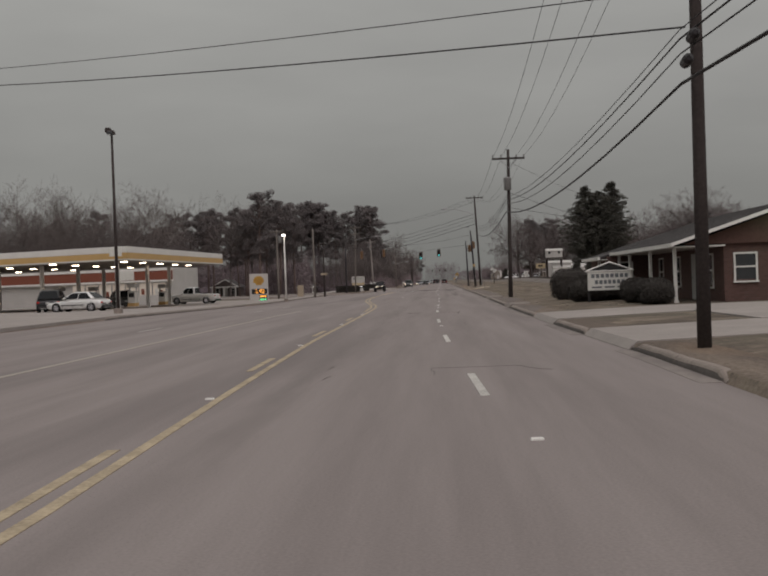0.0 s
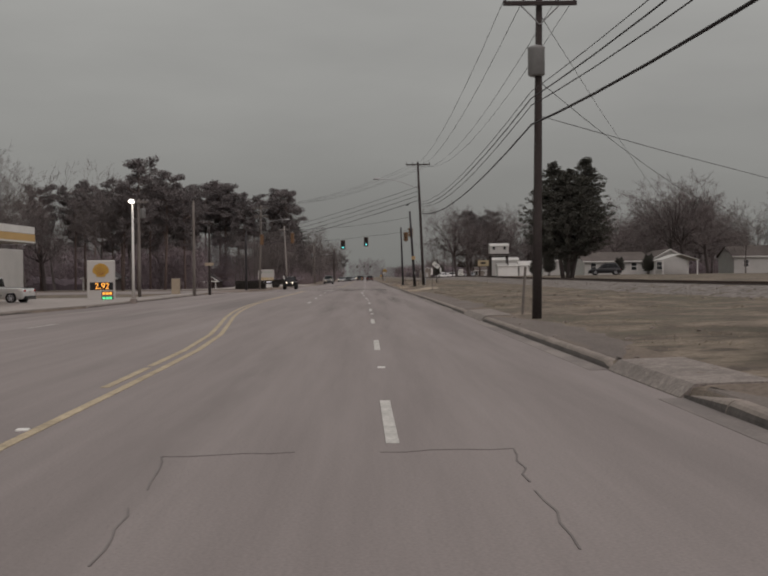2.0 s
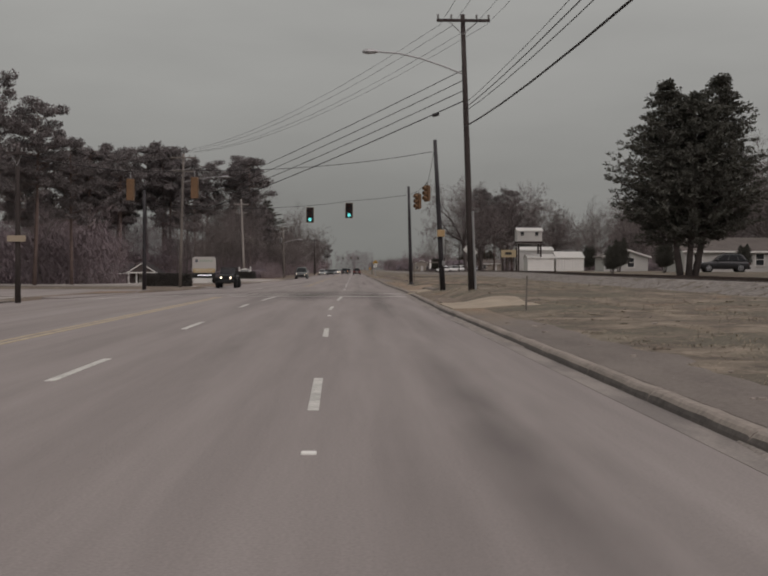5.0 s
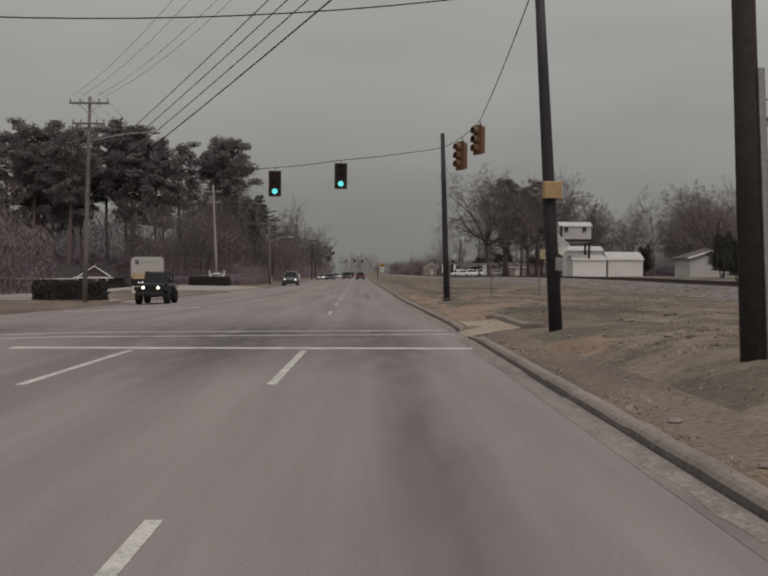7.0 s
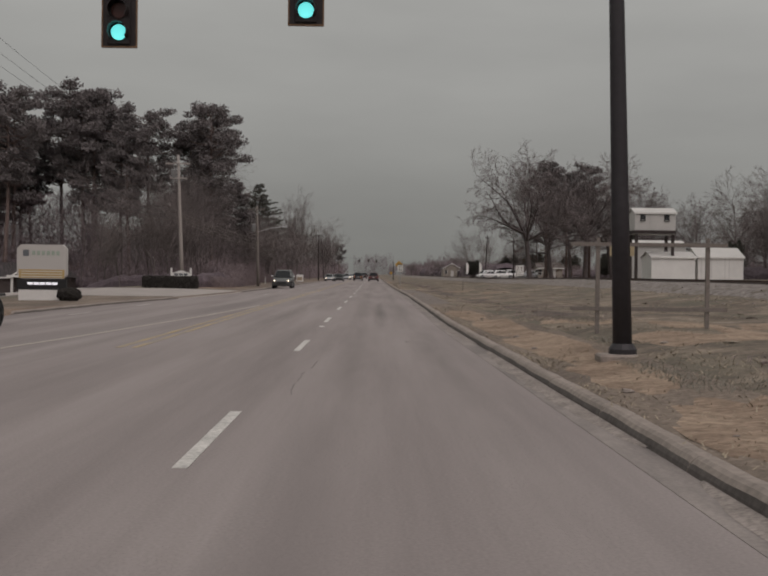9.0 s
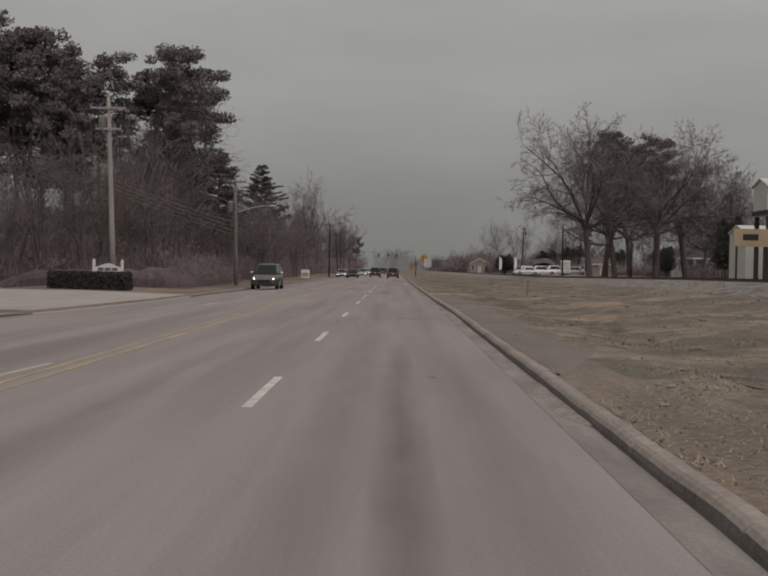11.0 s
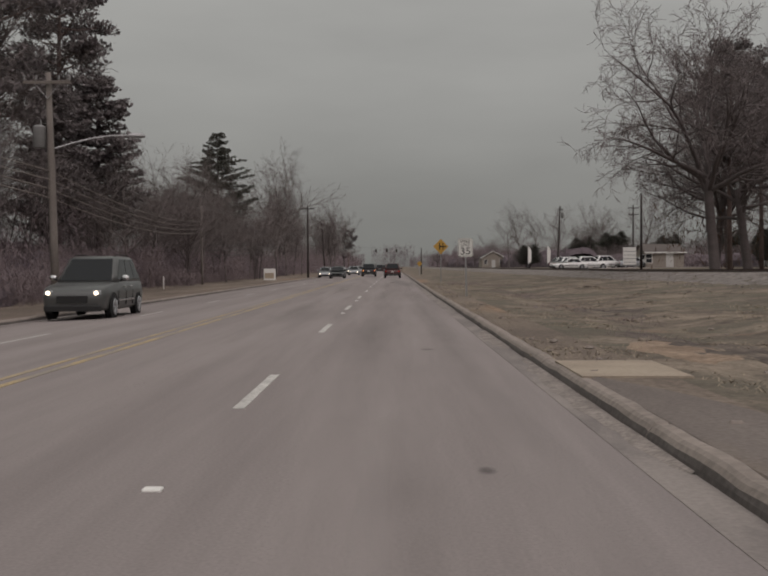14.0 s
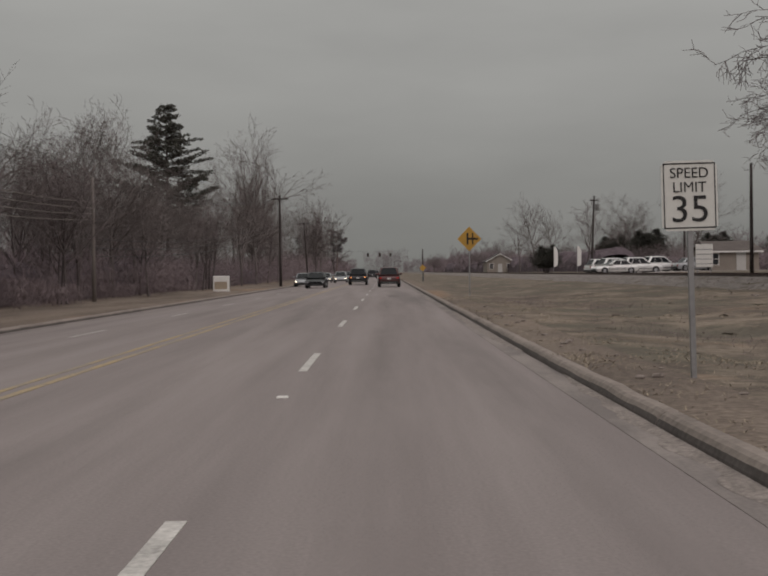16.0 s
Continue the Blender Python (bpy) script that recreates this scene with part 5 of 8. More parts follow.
# pines across the road
place(pine[1], -18.2, 304, 30, 0.98)
place(pine[2], -26, 304, 60, 0.95)
for k, (x, y, sc) in enumerate(((-21.5, 306, 0.98), (-30, 300, 0.98), (-34, 306, 1.0), (-38, 298, 1.02), (-42, 304, 0.95), (-46, 300, 0.98), (-51, 306, 0.97), (-56, 300, 0.9), (-28, 315, 1.0), (-44, 314, 1.05), (-36, 320, 1.0), (-62, 302, 0.9), (-68, 296, 0.9), (-32, 200, 0.86), (-29.5, 207, 0.8), (-35, 204, 0.82), (-27.5, 213, 0.68), (-36, 208, 0.75), (-38, 212, 0.7), (-45, 222, 0.8), (-50, 215, 0.75), (-55, 206, 0.7), (-33, 214, 0.66), (-40, 232, 0.9), (-48, 240, 0.95), (-46, 290, 0.95), (-42, 250, 0.8), (-50, 262, 0.85), (-56, 274, 0.9), (-62, 286, 0.92), (-58, 250, 0.85), (-66, 262, 0.9), (-44, 212, 0.72), (-60, 222, 0.8), (-70, 228, 0.85), (-38, 312, 1.0), (-48, 312, 1.0), (-33, 294, 0.98), (-24, 299, 0.98), (-30, 308, 1.02), (-52, 294, 0.95), (-58, 296, 0.95), (-75, 300, 0.95), (-31, 330, 1.0), (-22, 328, 0.95))):
    if y > 288 and k % 5 in (1, 3):
        continue
    y += 12 if x < -29 and 284 < y < 299 else 62 if x < -38 and 228 < y < 284 else 0
    put(pine[k % 3], x, y, 47 * k, sc * (1.16 if y > 270 else 1.0))
put(pine[0], -27.5, 302, 80, 1.1)
# leafless woods behind the station and along the left side
rg = random.Random(7)
place(slim[0], -62, 196, 0, 1.0)
place(slim[1], -70, 190, 0, 1.1)
place(slim[2], -80, 186, 0, 1.05)
for k in range(54):
    x, y = -30 - 100 * rg.random(), 172 + 50 * rg.random()
    if x > -45 and y < 200:
        x -= 25
    put(slim[k % 3], x, y, rg.uniform(0, 360), rg.uniform(0.75, 1.15))
shrub = bare_tree(33, 9, "pale bushy leafless shrub tree before the dark woods", (12, 8, 6, 4), BARK_PALE, 0.09)
place(shrub, -21.0, 268, 0, 0.62)
for k in range(16):
    put(oak[k % 3], -48 - 78 * rg.random(), 198 + 16 * rg.random(), rg.uniform(0, 360), rg.uniform(0.72, 0.95))
place(wild[0], -22.0, 300, 0, 0.8)
place(wild[1], -18.5, 300, 0, 1.0)
for k in range(12):
    put(slim[k % 3], -18.5 - 9 * rg.random(), 298 + 12 * rg.random(), rg.uniform(0, 360), rg.uniform(0.7, 0.95))
for k in range(14):
    put((wild + slim)[k % 5], -18.0 - 9 * rg.random(), 279 + 20 * rg.random(), rg.uniform(0, 360), rg.uniform(0.42, 0.62))
for k in range(60):
    x, y = -14.0 - 15 * rg.random() ** 1.3, 314 + 80 * rg.random()
    put((wild + slim)[k % 5], x, y, rg.uniform(0, 360), rg.uniform(0.5, 0.75) if k % 5 < 2 else rg.uniform(0.4, 0.6))
for k in range(24):
    put((wild + slim)[k % 5], -13 - 16 * rg.random(), 394 + 160 * rg.random(), rg.uniform(0, 360), rg.uniform(0.55, 0.85))
for k in range(30):
    put((wild + slim)[k % 5], -15.5 - 11 * rg.random(), 312 + 84 * rg.random(), rg.uniform(0, 360), rg.uniform(0.6, 0.85) if k % 5 < 2 else rg.uniform(0.5, 0.68))
sapling = [bare_tree(s, 10.5, "thin upright leafless sapling at the edge of the woods", (9, 4, 2, 1), BARK, 0.065, 0.55, 3) for s in (36, 37)]
place(sapling[0], -16.6, 283, 0, 1.0)
place(sapling[1], -17.2, 288, 0, 1.1)
for k in range(36):
    x, y = -16.6 - 12 * rg.random() ** 1.2, 277 + 36 * rg.random()
    put(sapling[k % 2], x, y, rg.uniform(0, 360), rg.uniform(0.7, 1.25))
for k, (x, y, sc, slim_by) in enumerate(((-17.2, 444, 1.02, 0.4), (-13.3, 513, 0.9, 0.45), (-18.4, 448, 0.98, 0.5), (-19.5, 452, 0.8, 0.6), (-15.0, 512, 0.85, 0.5), (-17, 560, 0.75, 0.7), (-21, 480, 0.7, 0.7), (24, 560, 0.6, 0.9), (30, 500, 0.62, 0.9), (41, 470, 0.82, 1.0), (47, 480, 0.75, 1.0), (54, 500, 0.7, 1.0), (62, 520, 0.72, 1.0), (70, 500, 0.7, 1.0), (35, 600, 0.7, 1.0), (27, 640, 0.66, 1.0), (50, 590, 0.8, 1.0), (78, 470, 0.7, 1.0), (86, 450, 0.7, 1.0), (66, 440, 0.62, 1.0), (-24, 640, 0.8, 1.0), (-18, 700, 0.85, 1.0), (20, 720, 0.8, 1.0))):
    c = put(oak[k % 3], x, y, 70 * k, sc * (0.55 if x > 0 else 1.0))
    c.matrix_basis = c.matrix_basis @ Matrix.Diagonal((slim_by, slim_by, 1, 1))
put(slim[1], -17.2, 420, 30, 1.08)
put(slim[2], -18.6, 424, 90, 0.95)
put(slim[2], -14.0, 520, 30, 1.0)
put(slim[0], -13.0, 524, 30, 0.85)
put(pine[2], -9.9, 530, 10, 0.5)
# behind the right-hand houses
for k in range(60):
    x, y = 44 + 50 * rg.random(), 215 + 160 * rg.random()
    put(oak[k % 3] if k % 4 else slim[k % 2], x, y, rg.uniform(0, 360), rg.uniform(0.6, 0.9))
for k in range(26):
    x, y = 28 + 40 * rg.random(), 380 + 260 * rg.random()
    put((slim + wild)[k % 5], x, y, rg.uniform(0, 360), rg.uniform(0.5, 0.8))
for k in range(14):
    put((slim + wild)[k % 5], 66 + 60 * rg.random(), 120 + 110 * rg.random(), rg.uniform(0, 360), rg.uniform(0.8, 1.2))

ev = cedar_tree(51, ((-1.6, 0, 14.8, 9.0), (2.6, 0.5, 15.5, 8.6), (0.5, -0.6, 13.8, 11.0)), "big dense dark evergreen tree behind the railway", CEDAR)
place(ev, 26.3, 186.5)
fir = fir_tree(52, 19.6, 14.0, "tall dark fir with layered limbs among bare trees", CEDAR)
place(fir, -23.0, 406)
edge = fir_tree(53, 13.6, 6.0, "dense short pine at the edge of the woods", NEEDLES, 0.3, 17, "pine_tree", 10, 0.45)
place(edge, -17.6, 322)
for x, y, sc in ((-19.4, 318, 0.9), (-20.6, 326, 0.95)):
    put(edge, x, y, 70 * sc, sc)
for x, y, h in ((20, 70, 4.5), (31, 300, 5), (41, 292, 4), (25.3, 207, 2.6), (30.2, 206.5, 3.0), (37.6, 206, 2.4), (42.2, 207, 2.8), (30.5, 226, 3.4), (36, 455, 5), (43, 462, 6), (51, 452, 5.2), (60, 446, 5.8), (68, 452, 5), (28, 470, 4.2), (57, 386, 5), (46, 384, 4.5)):
    c = copy_thing(ev, pose(x, y, land_z(x, y)))
    c.matrix_basis = c.matrix_basis @ Matrix.Diagonal((h / (16 if y < 440 else 9), h / (16 if y < 440 else 9), h / 14, 1))
    tagged(c, "rounded dark evergreen shrub tree")


def thicket(name, seed, spots, count, height, material, label, blade=0.5, wide=1.0):
    """Undergrowth and far woods: countless twigs and leaves in one mesh. spots: (x, y, rx, ry, height)."""
    rg = random.Random(seed)
    b = Build()
    total = sum(rx * ry for _, _, rx, ry, _ in spots)
    for x, y, rx, ry, hh in spots:
        base = land_z(x, y)
        for i in range(int(count * rx * ry / total)):
            px, py = x + rg.uniform(-rx, rx), y + rg.uniform(-ry, ry)
            edge = 0.65 + 0.35 * noise.noise(Vector((px * 0.13, py * 0.13, seed)))
            pz = base + hh * edge * rg.random() ** 0.8
            u = Vector((rg.gauss(0, 0.8), rg.gauss(0, 0.8), 1)).normalized()
            w = Vector((rg.gauss(0, 1), rg.gauss(0, 1), 0)).normalized()
            l = blade * rg.uniform(0.5, 1.6)
            p = Vector((px, py, pz))
            k = l * rg.uniform(0.05, 0.15) * wide
            b.face(p - u * l, p + w * k, p + u * l, p - w * k)
    ob = new(name, b.mesh(name, material))
    return tagged(ob, label, "undergrowth", "", "stuff")


left_wood = [(-18.5, 286, 5, 9, 5), (-25, 290, 5, 7, 5.5), (-24, 306, 8.5, 12, 8), (-43, 302, 11, 14, 14), (-64, 300, 14, 12, 14), (-22, 332, 7, 14, 6), (-21, 360, 6, 16, 5.5), (-20, 392, 5, 20, 5.5), (-52, 308, 12, 8, 14), (-20, 440, 6, 30, 5), (-19, 520, 6, 50, 6)]
station_wood = [(-60, 206, 11, 6, 13), (-74, 196, 14, 6, 14), (-100, 186, 18, 6, 15), (-130, 176, 20, 8, 15), (-30, 224, 4, 6, 11), (-46, 240, 13, 4, 13), (-36, 244, 8, 4, 12), (-40, 312, 10, 6, 8), (-60, 314, 14, 6, 9)]
right_wood = [(55, 262, 12, 12, 8), (75, 290, 16, 16, 9), (60, 238, 12, 6, 7), (52, 330, 10, 16, 5), (60, 370, 14, 18, 6), (90, 240, 16, 20, 8), (80, 190, 14, 16, 7), (100, 150, 14, 20, 8), (46, 425, 12, 24, 4.5), (44, 480, 12, 30, 5), (42, 560, 12, 40, 6)]
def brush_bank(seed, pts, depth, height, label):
    """A thicket core, its shade painted dark: an uneven bank along points, hidden by twigs."""
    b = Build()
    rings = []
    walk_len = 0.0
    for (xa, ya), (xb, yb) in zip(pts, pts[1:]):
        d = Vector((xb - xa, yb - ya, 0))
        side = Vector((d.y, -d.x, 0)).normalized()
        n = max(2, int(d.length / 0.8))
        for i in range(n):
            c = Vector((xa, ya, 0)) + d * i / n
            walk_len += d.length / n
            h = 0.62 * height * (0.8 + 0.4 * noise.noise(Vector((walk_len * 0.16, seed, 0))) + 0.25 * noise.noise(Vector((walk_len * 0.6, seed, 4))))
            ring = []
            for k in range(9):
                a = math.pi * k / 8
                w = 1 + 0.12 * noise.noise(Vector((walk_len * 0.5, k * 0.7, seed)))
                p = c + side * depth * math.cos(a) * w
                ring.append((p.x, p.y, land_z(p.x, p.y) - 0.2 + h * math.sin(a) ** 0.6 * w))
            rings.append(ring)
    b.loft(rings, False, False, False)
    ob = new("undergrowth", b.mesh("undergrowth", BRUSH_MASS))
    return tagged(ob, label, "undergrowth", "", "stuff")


brush_bank(1, [(-86, 304), (-60, 302), (-44, 301), (-30, 299), (-20, 300), (-18, 306), (-17.6, 330), (-17.8, 360), (-17.4, 400), (-18, 440)], 1.6, 4.2, "dense winter brush with shade painted in, at the woods edge")
brush_bank(6, [(-27, 282), (-20, 278), (-15.5, 276), (-13.9, 279), (-13.7, 291), (-15.8, 299), (-16.0, 312)], 1.0, 2.6, "dense winter brush with shade painted in, close behind the kerb")
brush_bank(2, [(-24, 315), (-23, 345), (-24, 400)], 2.5, 5.5, "dense winter brush with shade painted in, inside the woods")
brush_bank(3, [(-150, 178), (-110, 190), (-80, 200), (-66, 206), (-56, 228), (-44, 240), (-33, 238)], 2.0, 5.0, "dense winter brush with shade painted in, behind the station")
brush_bank(4, [(-60, 300), (-30, 306)], 3.0, 8.0, "dense winter brush with shade painted in, inside the woods")
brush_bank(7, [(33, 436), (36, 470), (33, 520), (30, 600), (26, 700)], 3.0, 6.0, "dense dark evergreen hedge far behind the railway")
brush_bank(5, [(44, 232), (62, 250), (52, 320), (56, 380), (42, 440), (40, 560)], 2.0, 4.0, "dense winter brush with shade painted in, behind the houses")
thicket("undergrowth", 61, left_wood, 150000, 8, BRUSH, "tangled brown winter undergrowth beneath the pines", 0.3, 0.28)
thicket("understory", 71, [(x, y + 1, rx, ry, hh * 0.72) for x, y, rx, ry, hh in left_wood], 150000, 8, UNDERSTORY, "dark evergreen understory beneath the pines", 0.16, 1.3)
thicket("understory", 74, [(-46, 306, 14, 3, 16), (-29, 305, 5, 3, 11), (-70, 306, 14, 3, 16)], 110000, 8, UNDERSTORY, "dark evergreen understory filling the woods", 0.22, 1.5)
thicket("undergrowth", 62, station_wood, 110000, 8, BRUSH, "tangled brown winter woods behind the station", 0.45, 0.35)
thicket("understory", 72, [(x, y - 2, rx, ry, hh * 0.8) for x, y, rx, ry, hh in station_wood], 150000, 8, UNDERSTORY, "dark evergreen understory behind the station", 0.3, 1.6)
thicket("undergrowth", 63, right_wood, 150000, 6, BRUSH, "tangled brown winter undergrowth behind the houses", 0.3, 0.35)
thicket("understory", 73, [(x, y + 1, rx, ry, hh * 0.5) for x, y, rx, ry, hh in right_wood], 110000, 6, UNDERSTORY, "dark evergreen understory behind the houses", 0.2, 1.5)
verge_brush = [(-13.2 - 0.5 * math.sin(y), y, 1.0, 2.6, 2.2 + 0.9 * math.sin(y * 0.7)) for y in range(275, 300, 3)] + [(-15.2 - 0.8 * math.sin(y * 0.6), y, 1.1 + 0.5 * math.sin(y * 1.3), 2.6, 2.6 + 1.5 * math.sin(y * 0.37 + 1)) for y in range(298, 366, 4)] + [(-15.6 - 0.6 * math.sin(y), y, 1.3, 3.5, 2.2 + math.sin(y * 0.5)) for y in range(368, 410, 6)]
thicket("undergrowth", 64, verge_brush, 90000, 4, BRUSH, "brown brush and vines along the verge", 0.15, 0.6)
weeds = random.Random(5)
thicket("ditch_weeds", 67, [(weeds.uniform(5.4, 8.6), y, weeds.uniform(0.3, 1.1), weeds.uniform(1, 3.2), weeds.uniform(0.08, 0.22)) for y in [weeds.uniform(178, 336) for k in range(34)]], 12000, 1, BRUSH, "dead brown weeds along the shallow ditch", 0.035, 1.0)
thicket("grey_weeds", 68, [(5.0, 182.4, 0.35, 1.9, 0.09), (5.6, 180.4, 0.4, 0.8, 0.08), (5.5, 187.4, 0.5, 0.8, 0.06), (6.2, 195, 0.5, 2.0, 0.06), (6.6, 169.4, 1.0, 1.6, 0.1), (7.4, 166.5, 1.4, 1.5, 0.1)], 16000, 1, mat("grey_green_weeds", (0.19, 0.18, 0.15), 0.95, 0.3, 0.8, 6, 0, island=0.7), "low grey-green weeds on bare soil by the kerb", 0.022, 1.8)
thicket("dead_leaves", 65, [(28, 338, 5, 6, 9), (-40, 300, 10, 4, 6)], 2600, 6, DEAD_LEAF, "rusty dead leaves still on branches", 0.25)

# far woods where the road ends, rising over a low hill
rgf = random.Random(9)
far_spots = []
for k in range(60):
    x = -420 + 14 * k + rgf.uniform(-6, 6)
    y = 900 + rgf.uniform(-60, 60) - (200 if abs(x) > 120 else 0)
    far_spots.append((x, y if abs(x) > 16 else 1350, 12, 10, rgf.uniform(10, 17) if abs(x) > 16 else rgf.uniform(26, 32)))
for k in range(14):
    far_spots.append((-24 - 3 * rgf.random(), 580 + 26 * k, 7, 10, rgf.uniform(7, 11)))
    far_spots.append((30 + 6 * rgf.random(), 620 + 26 * k, 9, 10, rgf.uniform(6, 9)))
thicket("far_woods", 66, far_spots, 170000, 10, UNDERSTORY, "distant line of dark winter woods", 0.9, 0.8)


# ---- vehicles ----
def car_paint(name, col, rough=0.32):
    return mat(name, col, rough, 0.08, 1.5, 20, 0.0, 0.25, 0.0, 0.5)


RED_PAINT = car_paint("dark_red_car_paint", (0.065, 0.024, 0.023))
BLACK_PAINT = car_paint("black_car_paint", (0.018, 0.018, 0.02))
GREY_PAINT = car_paint("dark_grey_car_paint", (0.085, 0.087, 0.085))
WHITE_CAR = car_paint("white_car_paint", (0.62, 0.62, 0.61))
SILVER_PAINT = car_paint("silver_car_paint", (0.3, 0.31, 0.32))
BLUE_PAINT = car_paint("dull_violet_car_paint", (0.09, 0.07, 0.1))
TRIM = mat("black_plastic_trim", (0.02, 0.02, 0.02), 0.75, 0.1)
CHROME = mat("bright_trim", (0.5, 0.5, 0.5), 0.25, 0.05, metal=0.9, bump=0)


def car(name, label, paint, length=4.6, width=1.86, height=1.68, style="suv", tail=AMBER, head=None, group="vehicles", mirror=None):
    """A vehicle with its rear bumper at y = 0, its nose towards +y and its wheels on z = 0."""
    ob = thing(name, label, "car" if style != "pickup" else "pickup truck", group=group)
    hw, L = width / 2, length
    tall = style in ("suv", "pickup")
    belt = height * (0.6 if tall else 0.64)
    low = 0.27 if tall else 0.22
    hood = belt - (0.05 if style == "suv" else 0.02 if style == "pickup" else 0.12)
    deck = belt if tall else belt - 0.06
    b = Build()
    rings = []
    sta = [(0.0, 0.84, low + 0.2, deck - 0.34), (0.03, 0.9, low + 0.1, deck - 0.2), (0.1, 0.955, low + 0.03, deck - 0.08), (0.3, 0.985, low, deck - 0.01), (0.9, 1.0, low, belt), (L * 0.45, 1.0, low, belt), (L * 0.66, 1.0, low, hood + 0.05), (L * 0.74, 0.99, low, hood + 0.0), (L * 0.86, 0.97, low, hood - 0.05), (L - 0.3, 0.94, low + 0.02, hood - 0.11), (L - 0.1, 0.88, low + 0.06, hood - 0.2), (L - 0.02, 0.78, low + 0.14, hood - 0.34)]
    for y, w, z0, z1 in sta:
        x = hw * w
        m = z0 + (z1 - z0) * 0.6
        half = [(x * 0.9, z0), (x * 0.965, z0 + 0.06), (x * 0.975, z0 + 0.2), (x, m), (x * 0.99, m + 0.06), (x * 0.955, z1 - 0.06), (x * 0.91, z1 - 0.018), (x * 0.8, z1)]
        rings.append([(p, y, z) for p, z in half] + [(-p, y, z) for p, z in reversed(half)])
    b.loft(rings)
    part("body", b, paint, ob, "", True)
    if style == "sedan":
        y0, y1, t0, t1 = 0.5, L * 0.72, 1.2, L * 0.53
    elif style == "pickup":
        y0, y1, t0, t1 = L * 0.42, L * 0.73, L * 0.44, L * 0.62
    else:
        y0, y1, t0, t1 = 0.1, L * 0.71, 0.72, L * 0.53
    xb, xt = hw * 0.92, hw * 0.74
    zb, zt = belt - 0.03, height

    def at(u, v):
        """A point on the cabin: u 0 rear to 1 front, v 0 belt to 1 roof."""
        return (t0 * v + y0 * (1 - v)) * (1 - u) + (t1 * v + y1 * (1 - v)) * u, xb + (xt - xb) * v, zb + (zt - zb) * v
    # roof and pillars: a rounded shell, the glass lies in it
    b = Build()
    rings = []
    for v, k, dz in ((0, 0.0, 0), (0.3, 0.0, 0), (0.6, 0.0, 0), (0.88, 0.0, 0), (0.95, 0.03, 0), (1.0, 0.1, 0), (1.0, 0.35, 0.02)):
        ya, x, z = at(0, v)
        yb = at(1, v)[0]
        c = 0.12
        rings.append([(-x + k + c, ya + k, z + dz), (x - k - c, ya + k, z + dz), (x - k, ya + k + c, z + dz), (x - k, yb - k - c, z + dz), (x - k - c, yb - k, z + dz), (-x + k + c, yb - k, z + dz), (-x + k, yb - k - c, z + dz), (-x + k, ya + k + c, z + dz)])
    b.loft(rings)
    part("cabin", b, paint, ob, "", True)

    def pane(nm, pts):
        bb = Build()
        c = sum((Vector(p) for p in pts), Vector()) / len(pts)
        nrm = (Vector(pts[1]) - Vector(pts[0])).cross(Vector(pts[2]) - Vector(pts[1])).normalized()
        if nrm.dot(c - Vector((0, (y0 + y1) / 2, (zb + zt) / 2))) < 0:
            nrm = -nrm
        bb.loft([[Vector(p) - nrm * 0.03 for p in pts], [Vector(p) + nrm * 0.012 for p in pts]])
        part(nm, bb, CAR_GLASS, ob, "dark glass")

    def end(u, v, s, e):
        y, x, z = at(e, v)
        return (s * (x - 0.12) * u, y, z)
    v0 = 0.12
    pane("rear_window", [end(1.0, v0, -1, 0), end(1.0, v0, 1, 0), end(0.97, 0.84, 1, 0), end(0.84, 0.92, 1, 0), end(0.84, 0.92, -1, 0), end(0.97, 0.84, -1, 0)])
    pane("windscreen", [end(1.0, 0.06, -1, 1), end(1.0, 0.06, 1, 1), end(1.0, 0.9, 1, 1), end(1.0, 0.9, -1, 1)])
    for s in (-1, 1):
        cuts = ((0.07, 0.27), (0.29, 0.585), (0.61, 0.94)) if style == "suv" else ((0.1, 0.5), (0.53, 0.94))
        for a, c in cuts:
            q = []
            for u, v in ((a, 0.1), (c, 0.1), (c if c < 0.9 else 0.87, 0.88), (a if a > 0.1 else 0.11, 0.88)):
                y, x, z = at(u, v)
                q.append((s * x, y, z))
            pane("side_window", q)
        # door seams and handles
        for y in (L * 0.33, L * 0.505, L * 0.69):
            bb = Build()
            x0, x1 = sorted((s * (hw - 0.03), s * (hw + 0.004)))
            bb.box(x0, x1, y, y + 0.014, low + 0.14, low + (belt - low) * 0.66)
            part("door_seam", bb, TRIM, ob)
        for y in (L * 0.36, L * 0.535):
            bb = Build()
            x0, x1 = sorted((s * (hw - 0.02), s * (hw + 0.03)))
            bb.box(x0, x1, y, y + 0.17, belt - 0.2, belt - 0.165, 0.01)
            part("door_handle", bb, CHROME if mirror else paint, ob)
        bb = Build()
        x0, x1 = sorted((s * (hw - 0.01), s * (hw + 0.012)))
        bb.box(x0, x1, L * 0.3, L * 0.7, low + 0.26, low + 0.31, 0.005)
        part("side_moulding", bb, CHROME if mirror else TRIM, ob)
        bb = Build()
        bb.blob((s * (hw + 0.12), y1 - 0.42, belt + 0.1), 0.13, 0.09, 0.09, 0.0, 10, 8, 1)
        part("mirror", bb, mirror or paint, ob, "bright mirror shell" if mirror else "")
        bb = Build()
        bb.tube([(s * (hw - 0.06), y1 - 0.4, belt - 0.0), (s * (hw + 0.08), y1 - 0.42, belt + 0.06)], 0.03, 5)
        part("mirror_arm", bb, TRIM, ob)
